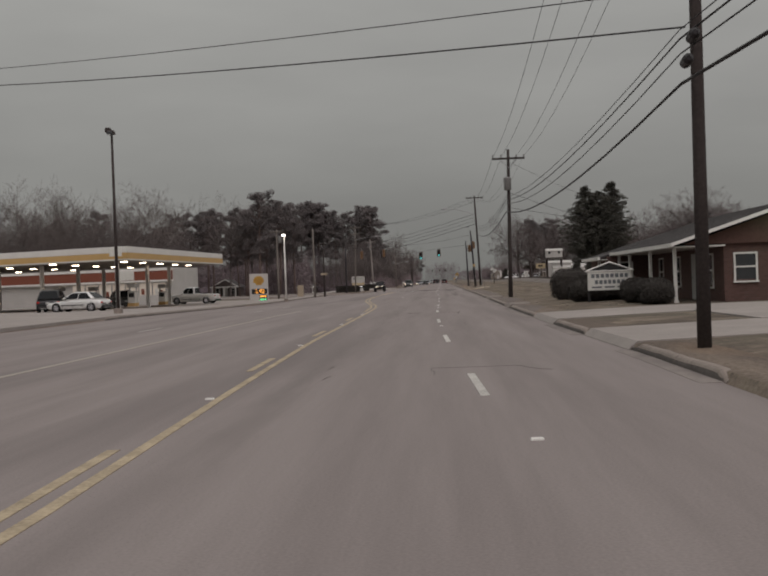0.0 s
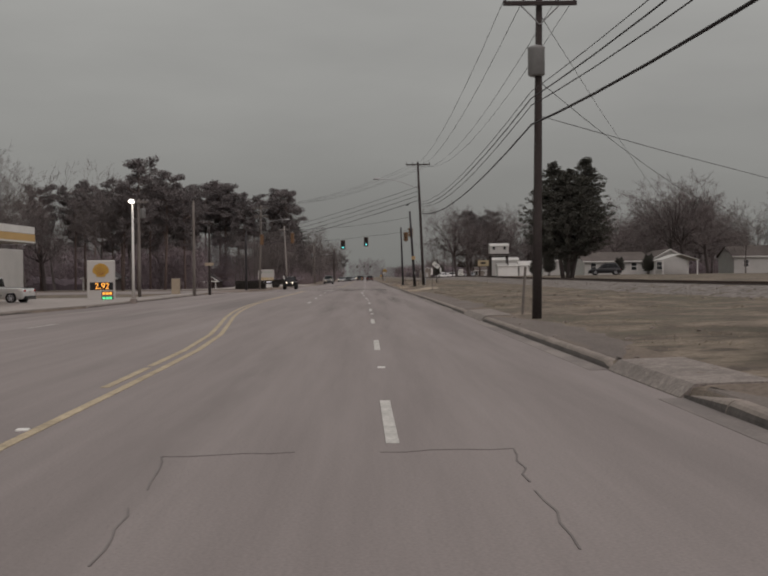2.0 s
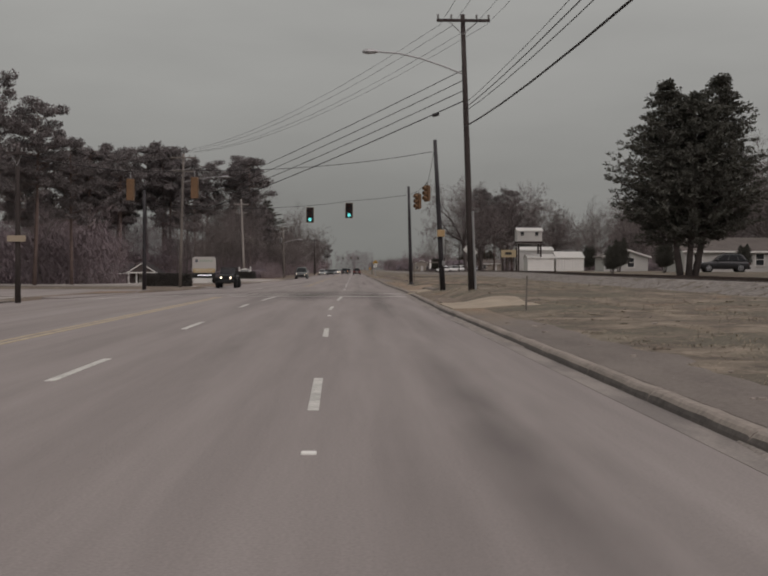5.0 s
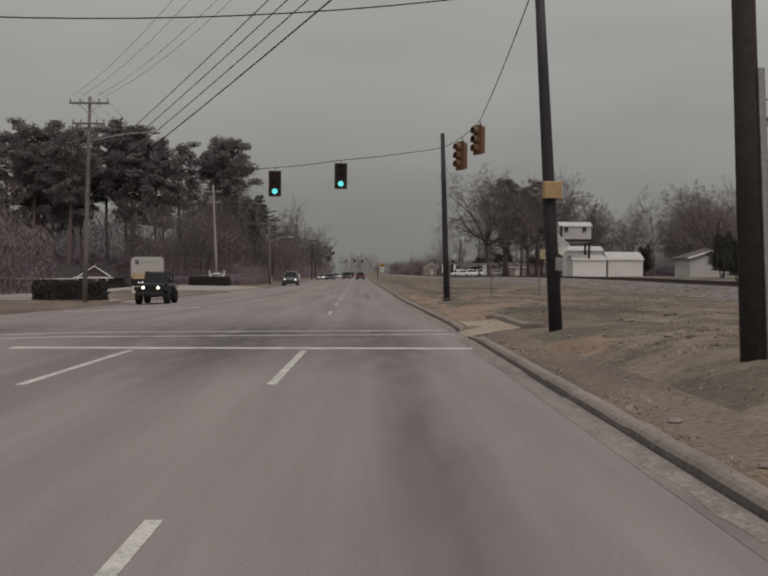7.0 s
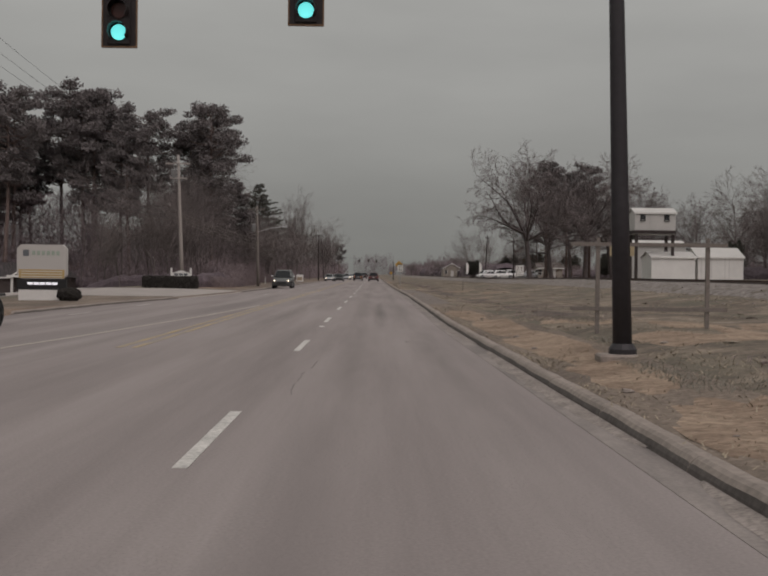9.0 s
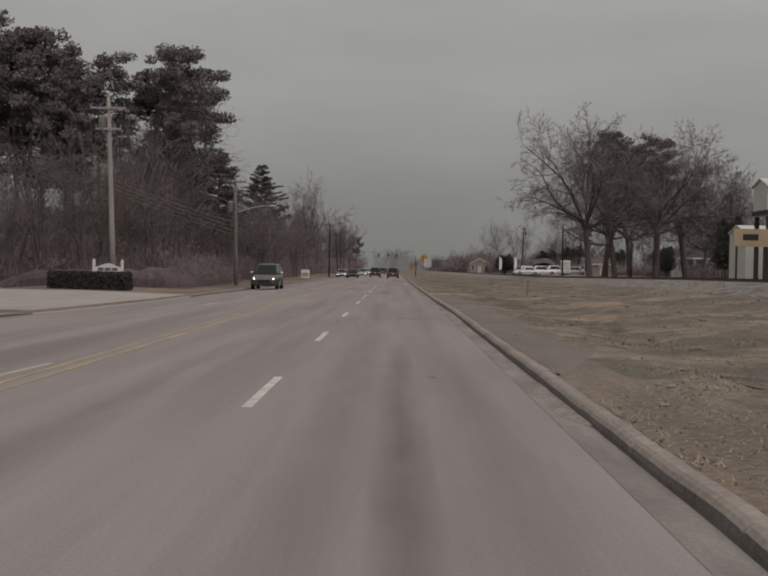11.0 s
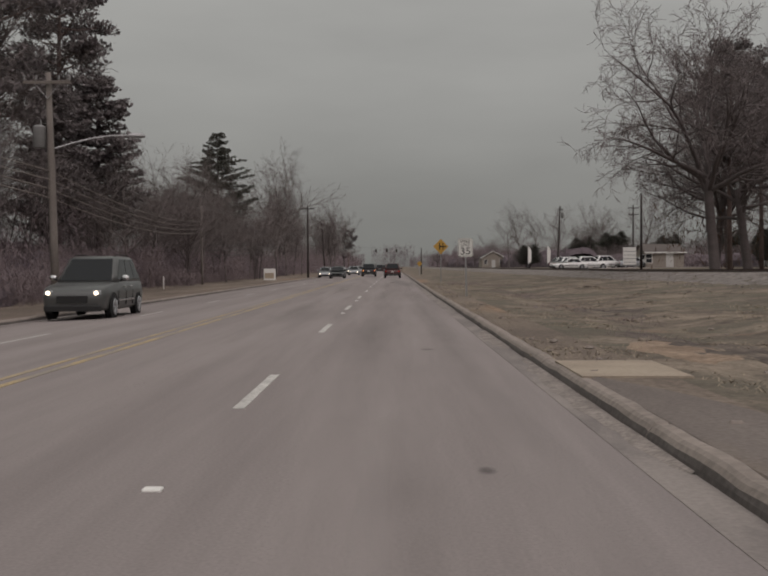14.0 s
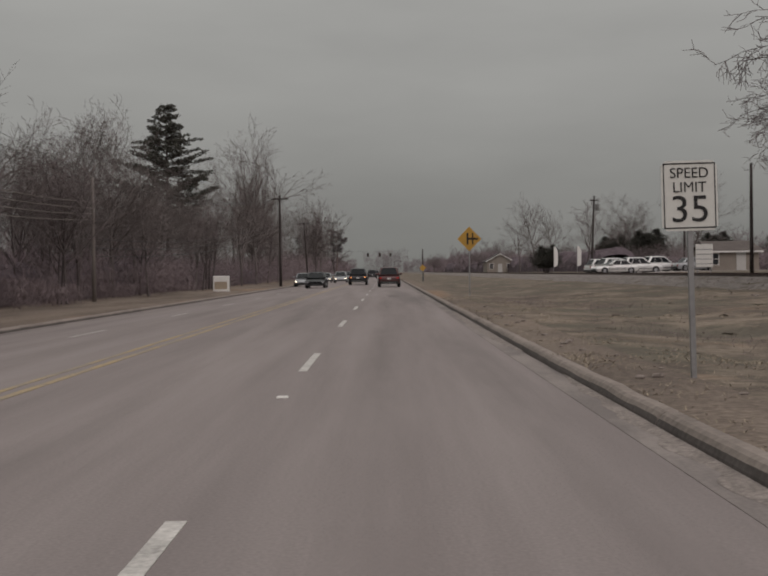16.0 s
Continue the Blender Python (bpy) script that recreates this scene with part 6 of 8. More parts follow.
        if style == "suv":
            bb = Build()
            bb.tube([(s * (xt - 0.1), t0 + 0.2, zt + 0.0), (s * (xt - 0.1), t0 + 0.32, zt + 0.055), (s * (xt - 0.1), t1 - 0.3, zt + 0.055), (s * (xt - 0.1), t1 - 0.15, zt + 0.0)], 0.016, 5)
            part("roof_rail", bb, TRIM, ob)
        bb = Build()
        lz = deck - 0.3
        x0, x1 = sorted((s * hw * 0.66, s * hw * 0.9))
        bb.loft([[(x0, 0.06, lz), (x1, 0.06, lz), (x1, 0.06, lz + 0.16), (x0, 0.06, lz + 0.13)], [(x0, -0.006 if s > 0 else 0.02, lz + 0.01), (x1, 0.02 if s > 0 else -0.006, lz + 0.01), (x1, 0.04 if s > 0 else 0.0, lz + 0.15), (x0, 0.0 if s > 0 else 0.04, lz + 0.12)]])
        tl = part("tail_light", bb, TAIL_RED, ob, "red tail lamp lens")
        if tail is not TAIL_RED:
            bb = Build()
            bb.box(s * hw * 0.76 - 0.07, s * hw * 0.76 + 0.07, -0.02, 0.02, lz + 0.03, lz + 0.11, 0.01)
            part("lamp_glow", bb, tail, tl, "glowing lamp")
        bb = Build()
        hz = hood - 0.3
        x0, x1 = sorted((s * hw * 0.58, s * hw * 0.84))
        bb.box(x0, x1, L - 0.16, L - 0.03, hz - 0.04, hz + 0.09, 0.03)
        hl = part("headlight", bb, SILVER_PAINT, ob, "clear headlamp")
        if head:
            bb = Build()
            bb.disc((s * hw * 0.71, L - 0.02, hz + 0.02), (0, 1, 0), 0.06, 0.03, 12)
            part("lamp_glow", bb, head, hl, "glowing lamp")
    bb = Build()
    bb.box(-hw * 0.86, hw * 0.86, -0.07, 0.2, low + 0.0, low + 0.24, 0.06)
    part("rear_bumper", bb, TRIM, ob, "dark plastic bumper")
    bb = Build()
    bb.box(-hw * 0.84, hw * 0.84, L - 0.22, L + 0.03, low + 0.0, low + 0.2, 0.06)
    part("front_bumper", bb, TRIM, ob, "dark plastic bumper")
    bb = Build()
    bb.box(-hw * 0.46, hw * 0.46, L - 0.12, L + 0.0, low + 0.24, hood - 0.36, 0.02)
    part("grille", bb, TRIM, ob)
    bb = Build()
    bb.box(-0.16, 0.16, -0.03, 0.03, deck - 0.36, deck - 0.23, 0.005)
    part("number_plate", bb, PLATE, ob, "plain pale plate")
    bb = Build()
    bb.box(-hw * 0.6, hw * 0.6, -0.085, -0.06, low + 0.06, low + 0.1)
    part("bumper_trim", bb, CHROME, ob, "bright trim strip")
    if style == "pickup":
        bb = Build()
        bb.box(-hw * 0.72, hw * 0.72, 0.12, L * 0.4, belt - 0.02, belt + 0.012)
        part("bed", bb, TRIM, ob, "open load bed")
    r = 0.37 if tall else 0.32
    for y in (0.18 * L, 0.8 * L):
        for s in (-1, 1):
            wheel(ob, s, hw, y, r)
            bb = Build()
            bb.disc((s * (hw - 0.035), y, r + 0.02), (s, 0, 0), r * 1.13, 0.03, 22)
            part("wheel_arch", bb, TRIM, ob)
    return ob


def wheel(ob, s, hw, y, r, wide=0.12, rim=None):
    """A tyre with a dished rim, spokes and a hub."""
    bb = Build()
    x = s * (hw - wide + 0.01)
    bb.tube([(x - wide, y, r), (x - wide * 0.82, y, r), (x + wide * 0.82, y, r), (x + wide, y, r)], [r * 0.88, r, r, r * 0.88], 22)
    w = part("tyre", bb, TYRE, ob, "", False)
    bb = Build()
    bb.disc((s * (hw + 0.012), y, r), (s, 0, 0), r * 0.66, 0.01, 18)
    rm = part("rim", bb, TRIM, w, "dark rim dish")
    bb = Build()
    for k in range(6):
        a = k * math.pi / 3
        bb.tube([(s * (hw + 0.02), y, r), (s * (hw + 0.022), y + math.cos(a) * r * 0.6, r + math.sin(a) * r * 0.6)], [0.05, 0.035], 4)
    ring = [(s * (hw + 0.02), y + math.cos(a * math.pi / 9) * r * 0.62, r + math.sin(a * math.pi / 9) * r * 0.62) for a in range(19)]
    bb.tube(ring, 0.022, 4, False)
    part("spokes", bb, rim or RIM, w, "bright alloy spokes")


def off_roader(name, label, paint, group="vehicles"):
    """An open-sided off-roader: narrow bonnet, flat wings, upright screen, soft top and fat tyres."""
    ob = thing(name, label, "car", group=group)

    def bit(nm, q, material, c=0.03, lab="", parent=None):
        bb = Build()
        bb.box(*q, c)
        return part(nm, bb, material, parent or ob, lab)
    bit("tub", (-0.76, 0.76, 0.0, 2.35, 0.58, 1.16), paint, 0.06)
    bit("bonnet", (-0.62, 0.62, 2.3, 3.7, 0.66, 1.2), paint, 0.09)
    bit("cowl", (-0.74, 0.74, 2.1, 2.5, 0.6, 1.2), paint, 0.05)
    bit("grille_panel", (-0.6, 0.6, 3.68, 3.76, 0.66, 1.14), paint, 0.03)
    for k in range(7):
        bit("grille_slot", (-0.25 + 0.075 * k, -0.21 + 0.075 * k, 3.762, 3.772, 0.78, 1.04), TRIM, 0)
    bit("front_bumper", (-0.8, 0.8, 3.84, 4.0, 0.52, 0.7), TRIM, 0.03)
    bit("rear_bumper", (-0.78, 0.78, -0.2, -0.04, 0.5, 0.66), TRIM, 0.03)
    bit("chassis", (-0.4, 0.4, 0.0, 3.85, 0.42, 0.6), TRIM, 0.02)
    for s in (-1, 1):
        x0, x1 = sorted((s * 0.58, s * 0.95))
        for y in (0.55, 3.1):
            bit("wing", (x0, x1, y - 0.52, y + 0.52, 0.93, 1.0), TRIM, 0.02, "flat black wing")
            bit("wing_edge", (x0, x1, y + 0.5, y + 0.6, 0.78, 0.98), TRIM, 0.02)
            wheel(ob, s, 0.93, y, 0.43, 0.15, TRIM)
        bb = Build()
        bb.disc((s * 0.42, 3.775, 0.95), (0, 1, 0), 0.11, 0.04, 16)
        hl = part("headlight", bb, CHROME, ob, "round headlamp")
        bb = Build()
        bb.disc((s * 0.42, 3.8, 0.95), (0, 1, 0), 0.075, 0.02, 14)
        part("lamp_glow", bb, HEADLIGHT, hl, "glowing lamp")
        x0, x1 = sorted((s * 0.68, s * 0.73))
        bit("half_door", (x0, x1 + 0.045 if s > 0 else x1, 1.15, 2.1, 0.64, 1.17), paint, 0.01)
        bb = Build()
        bb.tube([(s * 0.66, 0.1, 1.1), (s * 0.62, 0.2, 1.8), (s * 0.6, 1.2, 1.84), (s * 0.6, 2.02, 1.8), (s * 0.68, 2.3, 1.18)], 0.04, 6)
        part("roll_bar", bb, TRIM, ob)
        bb = Build()
        bb.tube([(s * 0.64, 1.15, 1.1), (s * 0.6, 1.15, 1.83)], 0.04, 6)
        part("roll_bar", bb, TRIM, ob)
        bb = Build()
        bb.blob((s * 0.9, 2.2, 1.3), 0.1, 0.05, 0.08, 0.0, 8, 6, 1)
        part("mirror", bb, TRIM, ob)
        bit("tail_light", (s * 0.66 - 0.06, s * 0.66 + 0.06, -0.04, 0.01, 0.85, 1.02), TAIL_RED, 0.01)
        bit("seat", (s * 0.36 - 0.24, s * 0.36 + 0.24, 1.2, 1.34, 0.9, 1.5), TRIM, 0.05)
    bb = Build()
    bb.loft([[(-0.68, 2.28, 1.2), (0.68, 2.28, 1.2), (0.62, 2.04, 1.78), (-0.62, 2.04, 1.78)], [(-0.68, 2.31, 1.2), (0.68, 2.31, 1.2), (0.62, 2.07, 1.78), (-0.62, 2.07, 1.78)]])
    part("windscreen", bb, CAR_GLASS, ob, "dark upright windscreen")
    bb = Build()
    bb.box(-0.66, 0.66, 0.12, 2.1, 1.8, 1.86, 0.04)
    part("soft_top", bb, TRIM, ob, "dark soft top")
    bb = Build()
    bb.disc((0.1, -0.22, 1.05), (0, 1, 0), 0.42, 0.24, 20)
    part("spare_wheel", bb, TYRE, ob)
    return ob


def park(ob, x, y, turn=0.0, z=None):
    if z is None:
        z = land_z(x, y)
        if left_kerb(y) < x < right_kerb(y):
            z = road_z(x, y)
    ob.matrix_basis = pose(x, y, z, 0, 0, turn)
    return ob


park(car("suv", "dark red SUV driving ahead in the lane", RED_PAINT, 4.6, 1.88, 1.7, "suv", TAIL_RED), 1.38, 377.0)
park(car("suv", "black SUV with glowing tail lamps in the inner lane", BLACK_PAINT, 4.7, 1.9, 1.7, "suv", AMBER), -1.75, 396)
park(off_roader("off_roader", "black open-sided off-roader with fat tyres and lit round headlamps", BLACK_PAINT), -10.6, 203.0, 180)
park(car("suv", "dark grey SUV coming the other way", GREY_PAINT, 5.1, 2.0, 1.9, "suv", TAIL_RED, HEADLIGHT, mirror=CHROME), -7.95, 287.6, 180)
dark_sedan = car("sedan", "dark sedan coming the other way", BLACK_PAINT, 4.6, 1.82, 1.45, "sedan", TAIL_RED, SILVER_PAINT)
park(dark_sedan, -5.2, 386, 180)
lit = car("sedan", "sedan far down the road with headlights on", SILVER_PAINT, 4.6, 1.82, 1.48, "sedan", TAIL_RED, HEADLIGHT)
park(lit, -8.0, 408, 180)
far_suv = car("suv", "dark SUV far ahead on the road", BLACK_PAINT, 4.6, 1.85, 1.75, "suv", TAIL_RED)
park(far_suv, 1.2, 470)
for x, y in ((-5.0, 436), (-7.9, 452), (-5.2, 478), (-8.1, 505), (-4.9, 530), (-7.8, 560), (-5.1, 600), (-8.0, 640), (-5.0, 690)):
    copy_thing(lit, pose(x, y, road_z(x, y), 0, 0, 180))
for x, y in ((-1.6, 500), (1.5, 545), (-1.7, 585), (1.6, 640)):
    copy_thing(far_suv, pose(x, y, 0, 0, 0, 0))
park(car("suv", "dark SUV parked before the white house", BLACK_PAINT, 4.7, 1.9, 1.7, "suv", TAIL_RED, group="parked cars"), 37.6, 204.6, 82)
# parked beyond the railway
white_suv = car("suv", "white SUV parked in a row behind the railway", WHITE_CAR, 4.7, 1.9, 1.75, "suv", TAIL_RED, group="parked cars")
park(white_suv, 23.5, 400, -70)
for k, (x, y, tr) in enumerate(((26.0, 401, -75), (28.6, 402, -68), (24.5, 412, -72), (34.5, 402, -100))):
    copy_thing(white_suv, pose(x, y, land_z(x, y), 0, 0, tr))
park(car("sedan", "silver sedan parked behind the railway", SILVER_PAINT, 4.6, 1.82, 1.45, "sedan", TAIL_RED, group="parked cars"), 31.8, 401, -80)
white_sedan = car("sedan", "white sedan at the filling station", WHITE_CAR, 4.6, 1.8, 1.45, "sedan", TAIL_RED, group="cars at the station")
park(white_sedan, -24.0, 81.5, 78)
copy_thing(white_sedan, pose(27.0, 398, land_z(27, 398), 0, 0, 100))
tagged(copy_thing(white_sedan, pose(36.5, 404, land_z(36, 404), 0, 0, 80)), "white sedan parked behind the railway")
park(car("suv", "dark SUV parked by the petrol pump", BLACK_PAINT, 4.7, 1.9, 1.7, "suv", TAIL_RED, group="cars at the station"), -29.5, 84.5, 10)
park(car("suv", "dark grey SUV at the pumps", GREY_PAINT, 4.7, 1.9, 1.7, "suv", TAIL_RED, group="cars at the station"), -29.0, 104.0, 30)
park(car("pickup", "white pickup truck at the far pump", WHITE_CAR, 5.6, 1.95, 1.85, "pickup", TAIL_RED, group="cars at the station"), -24.2, 123.0, 80)
park(car("sedan", "dull violet sedan leaving the station", BLUE_PAINT, 4.6, 1.82, 1.45, "sedan", TAIL_RED, group="cars at the station"), -20.6, 52.5, 120)


# ---- filling station ----
def poly_prism(pts, z0, z1):
    b = Build()
    b.loft([[(x, y, z0) for x, y in pts], [(x, y, z1) for x, y in pts]])
    return b


def ring_band(pts, out, z0, z1):
    """A band round an outline, standing out by out from it."""
    b = Build()
    n = len(pts)
    cx, cy = sum(p[0] for p in pts) / n, sum(p[1] for p in pts) / n
    grown = []
    for i in range(n):
        p, q, r = Vector(pts[i - 1]), Vector(pts[i]), Vector(pts[(i + 1) % n])
        d1, d2 = (q - p).normalized(), (r - q).normalized()
        n1, n2 = Vector((d1.y, -d1.x)), Vector((d2.y, -d2.x))
        if n1.dot(q - Vector((cx, cy))) < 0:
            n1 = -n1
        if n2.dot(q - Vector((cx, cy))) < 0:
            n2 = -n2
        grown.append(q + (n1 + n2) * out / (1 + n1.dot(n2)))
    rings = [[(p[0], p[1], z0) for p in pts], [(p.x, p.y, z0) for p in grown], [(p.x, p.y, z1) for p in grown], [(p[0], p[1], z1) for p in pts]]
    b.loft(rings, False, False)
    return b


CAN = [(-23.0, 120.0), (-24.7, 89.6), (-38.0, 95.2), (-62.0, 104.5), (-62.0, 128.0)]
canopy = thing("station_canopy", "white filling station canopy with a yellow band and bright downlights", "canopy", (0, 0, 0))
part("canopy_deck", poly_prism(CAN, 4.05, 5.05), WHITE_PAINT, canopy)
part("white_fascia", ring_band(CAN, 0.06, 4.62, 5.12), WHITE_PAINT, canopy, "white upper fascia")
part("yellow_fascia", ring_band(CAN, 0.07, 4.12, 4.6), CANOPY_YELLOW, canopy, "yellow fascia band")
part("soffit", poly_prism([(x * 0.999, y) for x, y in CAN], 3.995, 4.04), SOFFIT, canopy, "dark canopy underside")
part("lower_trim", ring_band(CAN, 0.09, 4.0, 4.1), WHITE_PAINT, canopy, "pale lower edge")
for x, y in ((-27.0, 94.5), (-27.6, 106.5), (-28.2, 117.5), (-35.0, 98.5), (-35.5, 110.0), (-36.0, 120.0), (-46, 104), (-46, 116), (-56, 108), (-56, 120)):
    b = Build()
    b.box(x - 0.16, x + 0.16, y - 0.16, y + 0.16, land_z(x, y) - 0.2, 4.06, 0.02)
    part("column", b, WHITE_PAINT, canopy)
for i in range(5):
    for j in range(5):
        x, y = -26.2 - 6.5 * i, 94 + 6.0 * j + 0.9 * i
        if y < 121.5 and x > -60:
            b = Build()
            b.box(x - 0.24, x + 0.24, y - 0.24, y + 0.24, 3.95, 4.05)
            part("downlight", b, CANOPY_LIGHT, canopy, "glowing downlight")
b = Build()
b.box(-25.9, -24.9, 88.75, 88.95, 4.3, 5.0, 0.05)
part("emblem_panel", b, SIGN_WHITE, canopy, "pale emblem panel at the corner")
pump = thing("petrol_pump", "white petrol pump with a dark screen on a concrete island", "petrol pump", group="petrol pumps")
b = Build()
b.box(-0.9, 0.9, -1.6, 1.6, -0.1, 0.16, 0.05)
part("island", b, CONCRETE, pump)
b = Build()
b.box(-0.35, 0.35, -0.55, 0.55, 0.16, 1.55, 0.05)
body = part("pump_body", b, WHITE_PAINT, pump)
b = Build()
b.box(-0.4, 0.4, -0.6, 0.6, 1.85, 2.25, 0.04)
part("pump_topper", b, DULL_WHITE, pump)
for sx in (-1, 1):
    b = Build()
    b.box(sx * 0.3 - 0.05, sx * 0.3 + 0.05, -0.05, 0.05, 1.5, 1.9)
    part("topper_post", b, STEEL, pump)
for sy in (-1, 1):
    b = Build()
    b.box(-0.25, 0.25, sy * 0.56 - 0.012, sy * 0.56 + 0.012, 1.0, 1.4)
    part("screen", b, SIGN_BLACK, body, "dark screen")
b = Build()
b.box(-0.36, 0.36, -0.56, 0.56, 0.2, 0.5)
part("kick_panel", b, CANOPY_YELLOW, body, "yellow lower panel")
PUMPS = ((-26.8, 98.5), (-27.4, 111.5), (-35.2, 103.5), (-35.6, 115.0), (-46, 110))
pump.matrix_basis = pose(*PUMPS[0], land_z(*PUMPS[0]) + 0.02)
for x, y in PUMPS[1:]:
    copy_thing(pump, pose(x, y, land_z(x, y) + 0.02))
shop = thing("station_shop", "long white station shop with a maroon band and lit windows", "shop", (-32.0, 134.0, land_z(-34, 134)), 172)
b = Build()
b.box(0, 42, -9, 0, -0.3, 4.4, 0.03)
part("wall", b, DULL_WHITE, shop)
b = Build()
b.box(-0.15, 42.1, -0.02, 0.5, 2.95, 4.05)
part("fascia_band", b, BAND_RED, shop, "maroon fascia band")
for z0, z1 in ((4.06, 4.3), (2.72, 2.94)):
    b = Build()
    b.box(-0.2, 42.2, -0.01, 0.55, z0, z1)
    part("fascia_trim", b, WHITE_PAINT, shop, "white trim")
b = Build()
b.box(4.6, 6.6, 0.5, 0.58, 3.0, 4.1)
part("fascia_sign", b, SIGN_WHITE, shop, "pale sign panel")
SHOP_GLASS = glow("lit_shop_glass", (0.6, 0.54, 0.45), 0.32)
for k in range(7):
    b = Build()
    b.box(0.8 + 1.75 * k, 2.4 + 1.75 * k, 0.003, 0.05, 0.5 if k != 4 else 0.05, 2.6)
    w = part("shop_window", b, SHOP_GLASS, shop, "dim lit shop window")
    for m in range(2):
        b = Build()
        x = 1.1 + 1.75 * k + 0.65 * m
        b.box(x, x + 0.42, 0.052, 0.06, 0.9 + 0.3 * m, 1.7 + 0.2 * m)
        part("poster", b, SIGN_WHITE if (k + m) % 2 else BAND_RED, w, "plain poster")
    b = Build()
    b.box(0.7 + 1.75 * k, 0.8 + 1.75 * k, 0.0, 0.07, 0.0, 2.3)
    part("mullion", b, STEEL, w)
b = Build()
b.box(0.3, 4.2, 1.2, 1.4, -0.2, 1.15, 0.03)
tagged(part("low_wall", b, DULL_WHITE, shop), "low white wall")
# tall price sign
psign = thing("price_sign", "tall white petrol price sign with yellow emblem and amber digits", "price sign", (-20.8, 130.4, land_z(-20.8, 130.4) - 0.05), 6)
b = Build()
b.box(-1.08, 1.08, -0.2, 0.2, 0, 3.2, 0.06)
part("cabinet", b, SIGN_FACE, psign, "pale lit cabinet")
b = Build()
fan = [(0.0, 1.88), (-0.34, 1.9), (-0.36, 2.06), (-0.62, 2.22), (-0.62, 2.52), (-0.44, 2.78), (-0.2, 2.92), (0.0, 2.96), (0.2, 2.92), (0.44, 2.78), (0.62, 2.52), (0.62, 2.22), (0.36, 2.06), (0.34, 1.9)]
b.loft([[(x, -0.201, z) for x, z in fan], [(x, -0.235, z) for x, z in fan]])
shell = part("emblem", b, SIGN_YELLOW, psign, "plain yellow fan shape")
for k in range(-2, 3):
    b = Build()
    b.tube([(0.06 * k, -0.238, 2.02), (0.22 * k, -0.238, 2.8 - 0.06 * k * k)], 0.016, 4)
    part("emblem_rib", b, BAND_RED, shell)


def text_on(body, size, material, parent, x, y, z, turn=(90, 0, 0), label="", depth=0.004, stretch=1.0):
    """Letters as a thin solid, standing on a face; x, y, z is the middle."""
    cu = bpy.data.curves.new("text", "FONT")
    cu.body, cu.size, cu.extrude, cu.align_x, cu.align_y = body, size, depth, "CENTER", "CENTER"
    tmp = bpy.data.objects.new("text", cu)
    me = bpy.data.meshes.new_from_object(tmp)
    bpy.data.objects.remove(tmp)
    bpy.data.curves.remove(cu)
    me.materials.clear()
    me.materials.append(material)
    ob = new("lettering", me)
    ob.parent = parent
    ob.matrix_basis = pose(x, y, z, *turn) @ Matrix.Diagonal((stretch, 1, 1, 1))
    if label:
        tagged(ob, label)
    return ob


b = Build()
b.box(-0.85, 0.95, -0.23, -0.202, 0.85, 1.45)
screen = part("digit_screen", b, SIGN_BLACK, psign, "black digit panel")
text_on("2.92", 0.66, DIGIT_AMBER, screen, 0.1, -0.24, 1.14, label="amber price digits", stretch=1.0)
b = Build()
b.box(0.05, 0.95, -0.23, -0.202, 0.42, 0.72)
screen2 = part("digit_screen", b, SIGN_BLACK, psign, "black digit panel")
for k in range(3):
    b = Build()
    b.box(0.12 + 0.26 * k, 0.32 + 0.26 * k, -0.24, -0.231, 0.48, 0.66)
    part("digit_bar", b, DIGIT_AMBER, screen2)
b = Build()
b.box(0.05, 0.95, -0.23, -0.202, 0.06, 0.34)
screen3 = part("digit_screen", b, SIGN_BLACK, psign, "black digit panel")
for k in range(3):
    b = Build()
    b.box(0.12 + 0.26 * k, 0.32 + 0.26 * k, -0.24, -0.231, 0.11, 0.29)
    part("digit_bar", b, DIGIT_GREEN, screen3)


def light_pole(x, y, h, material, label, glowing, heads=1):
    ob = thing("light_pole", label, "light pole", (x, y, land_z(x, y)))
    b = Build()
    b.tube([(0, 0, -0.2), (0, 0, h)], [0.11, 0.07], 10)
    part("pole", b, material, ob, "", True)
    b = Build()
    b.box(-0.22, 0.22, -0.22, 0.22, -0.1, 0.35, 0.04)
    part("foot", b, CONCRETE, ob)
    b = Build()
    b.box(-0.2, 0.2, -0.42, 0.12, h - 0.05, h + 0.18, 0.05)
    hd = part("lamp_head", b, material, ob)
    b = Build()
    b.box(-0.17, 0.17, -0.44, -0.1, h - 0.07, h + 0.12, 0.03)
    part("lamp_glass", b, LAMP_WHITE if glowing else GLASS, hd, "bright lamp glass" if glowing else "dark lamp glass")
    if heads > 1:
        b = Build()
        b.box(-0.34, -0.02, -0.3, 0.1, h + 0.1, h + 0.36, 0.06)
        part("lamp_head", b, material, ob)
    return ob


light_pole(-16.3, 121, 7.2, WHITE_PAINT, "white lot light pole with a glowing lamp", True)
light_pole(-18.6, 66.0, 10.7, POLE, "tall dark floodlight pole at the forecourt edge", False, 2)

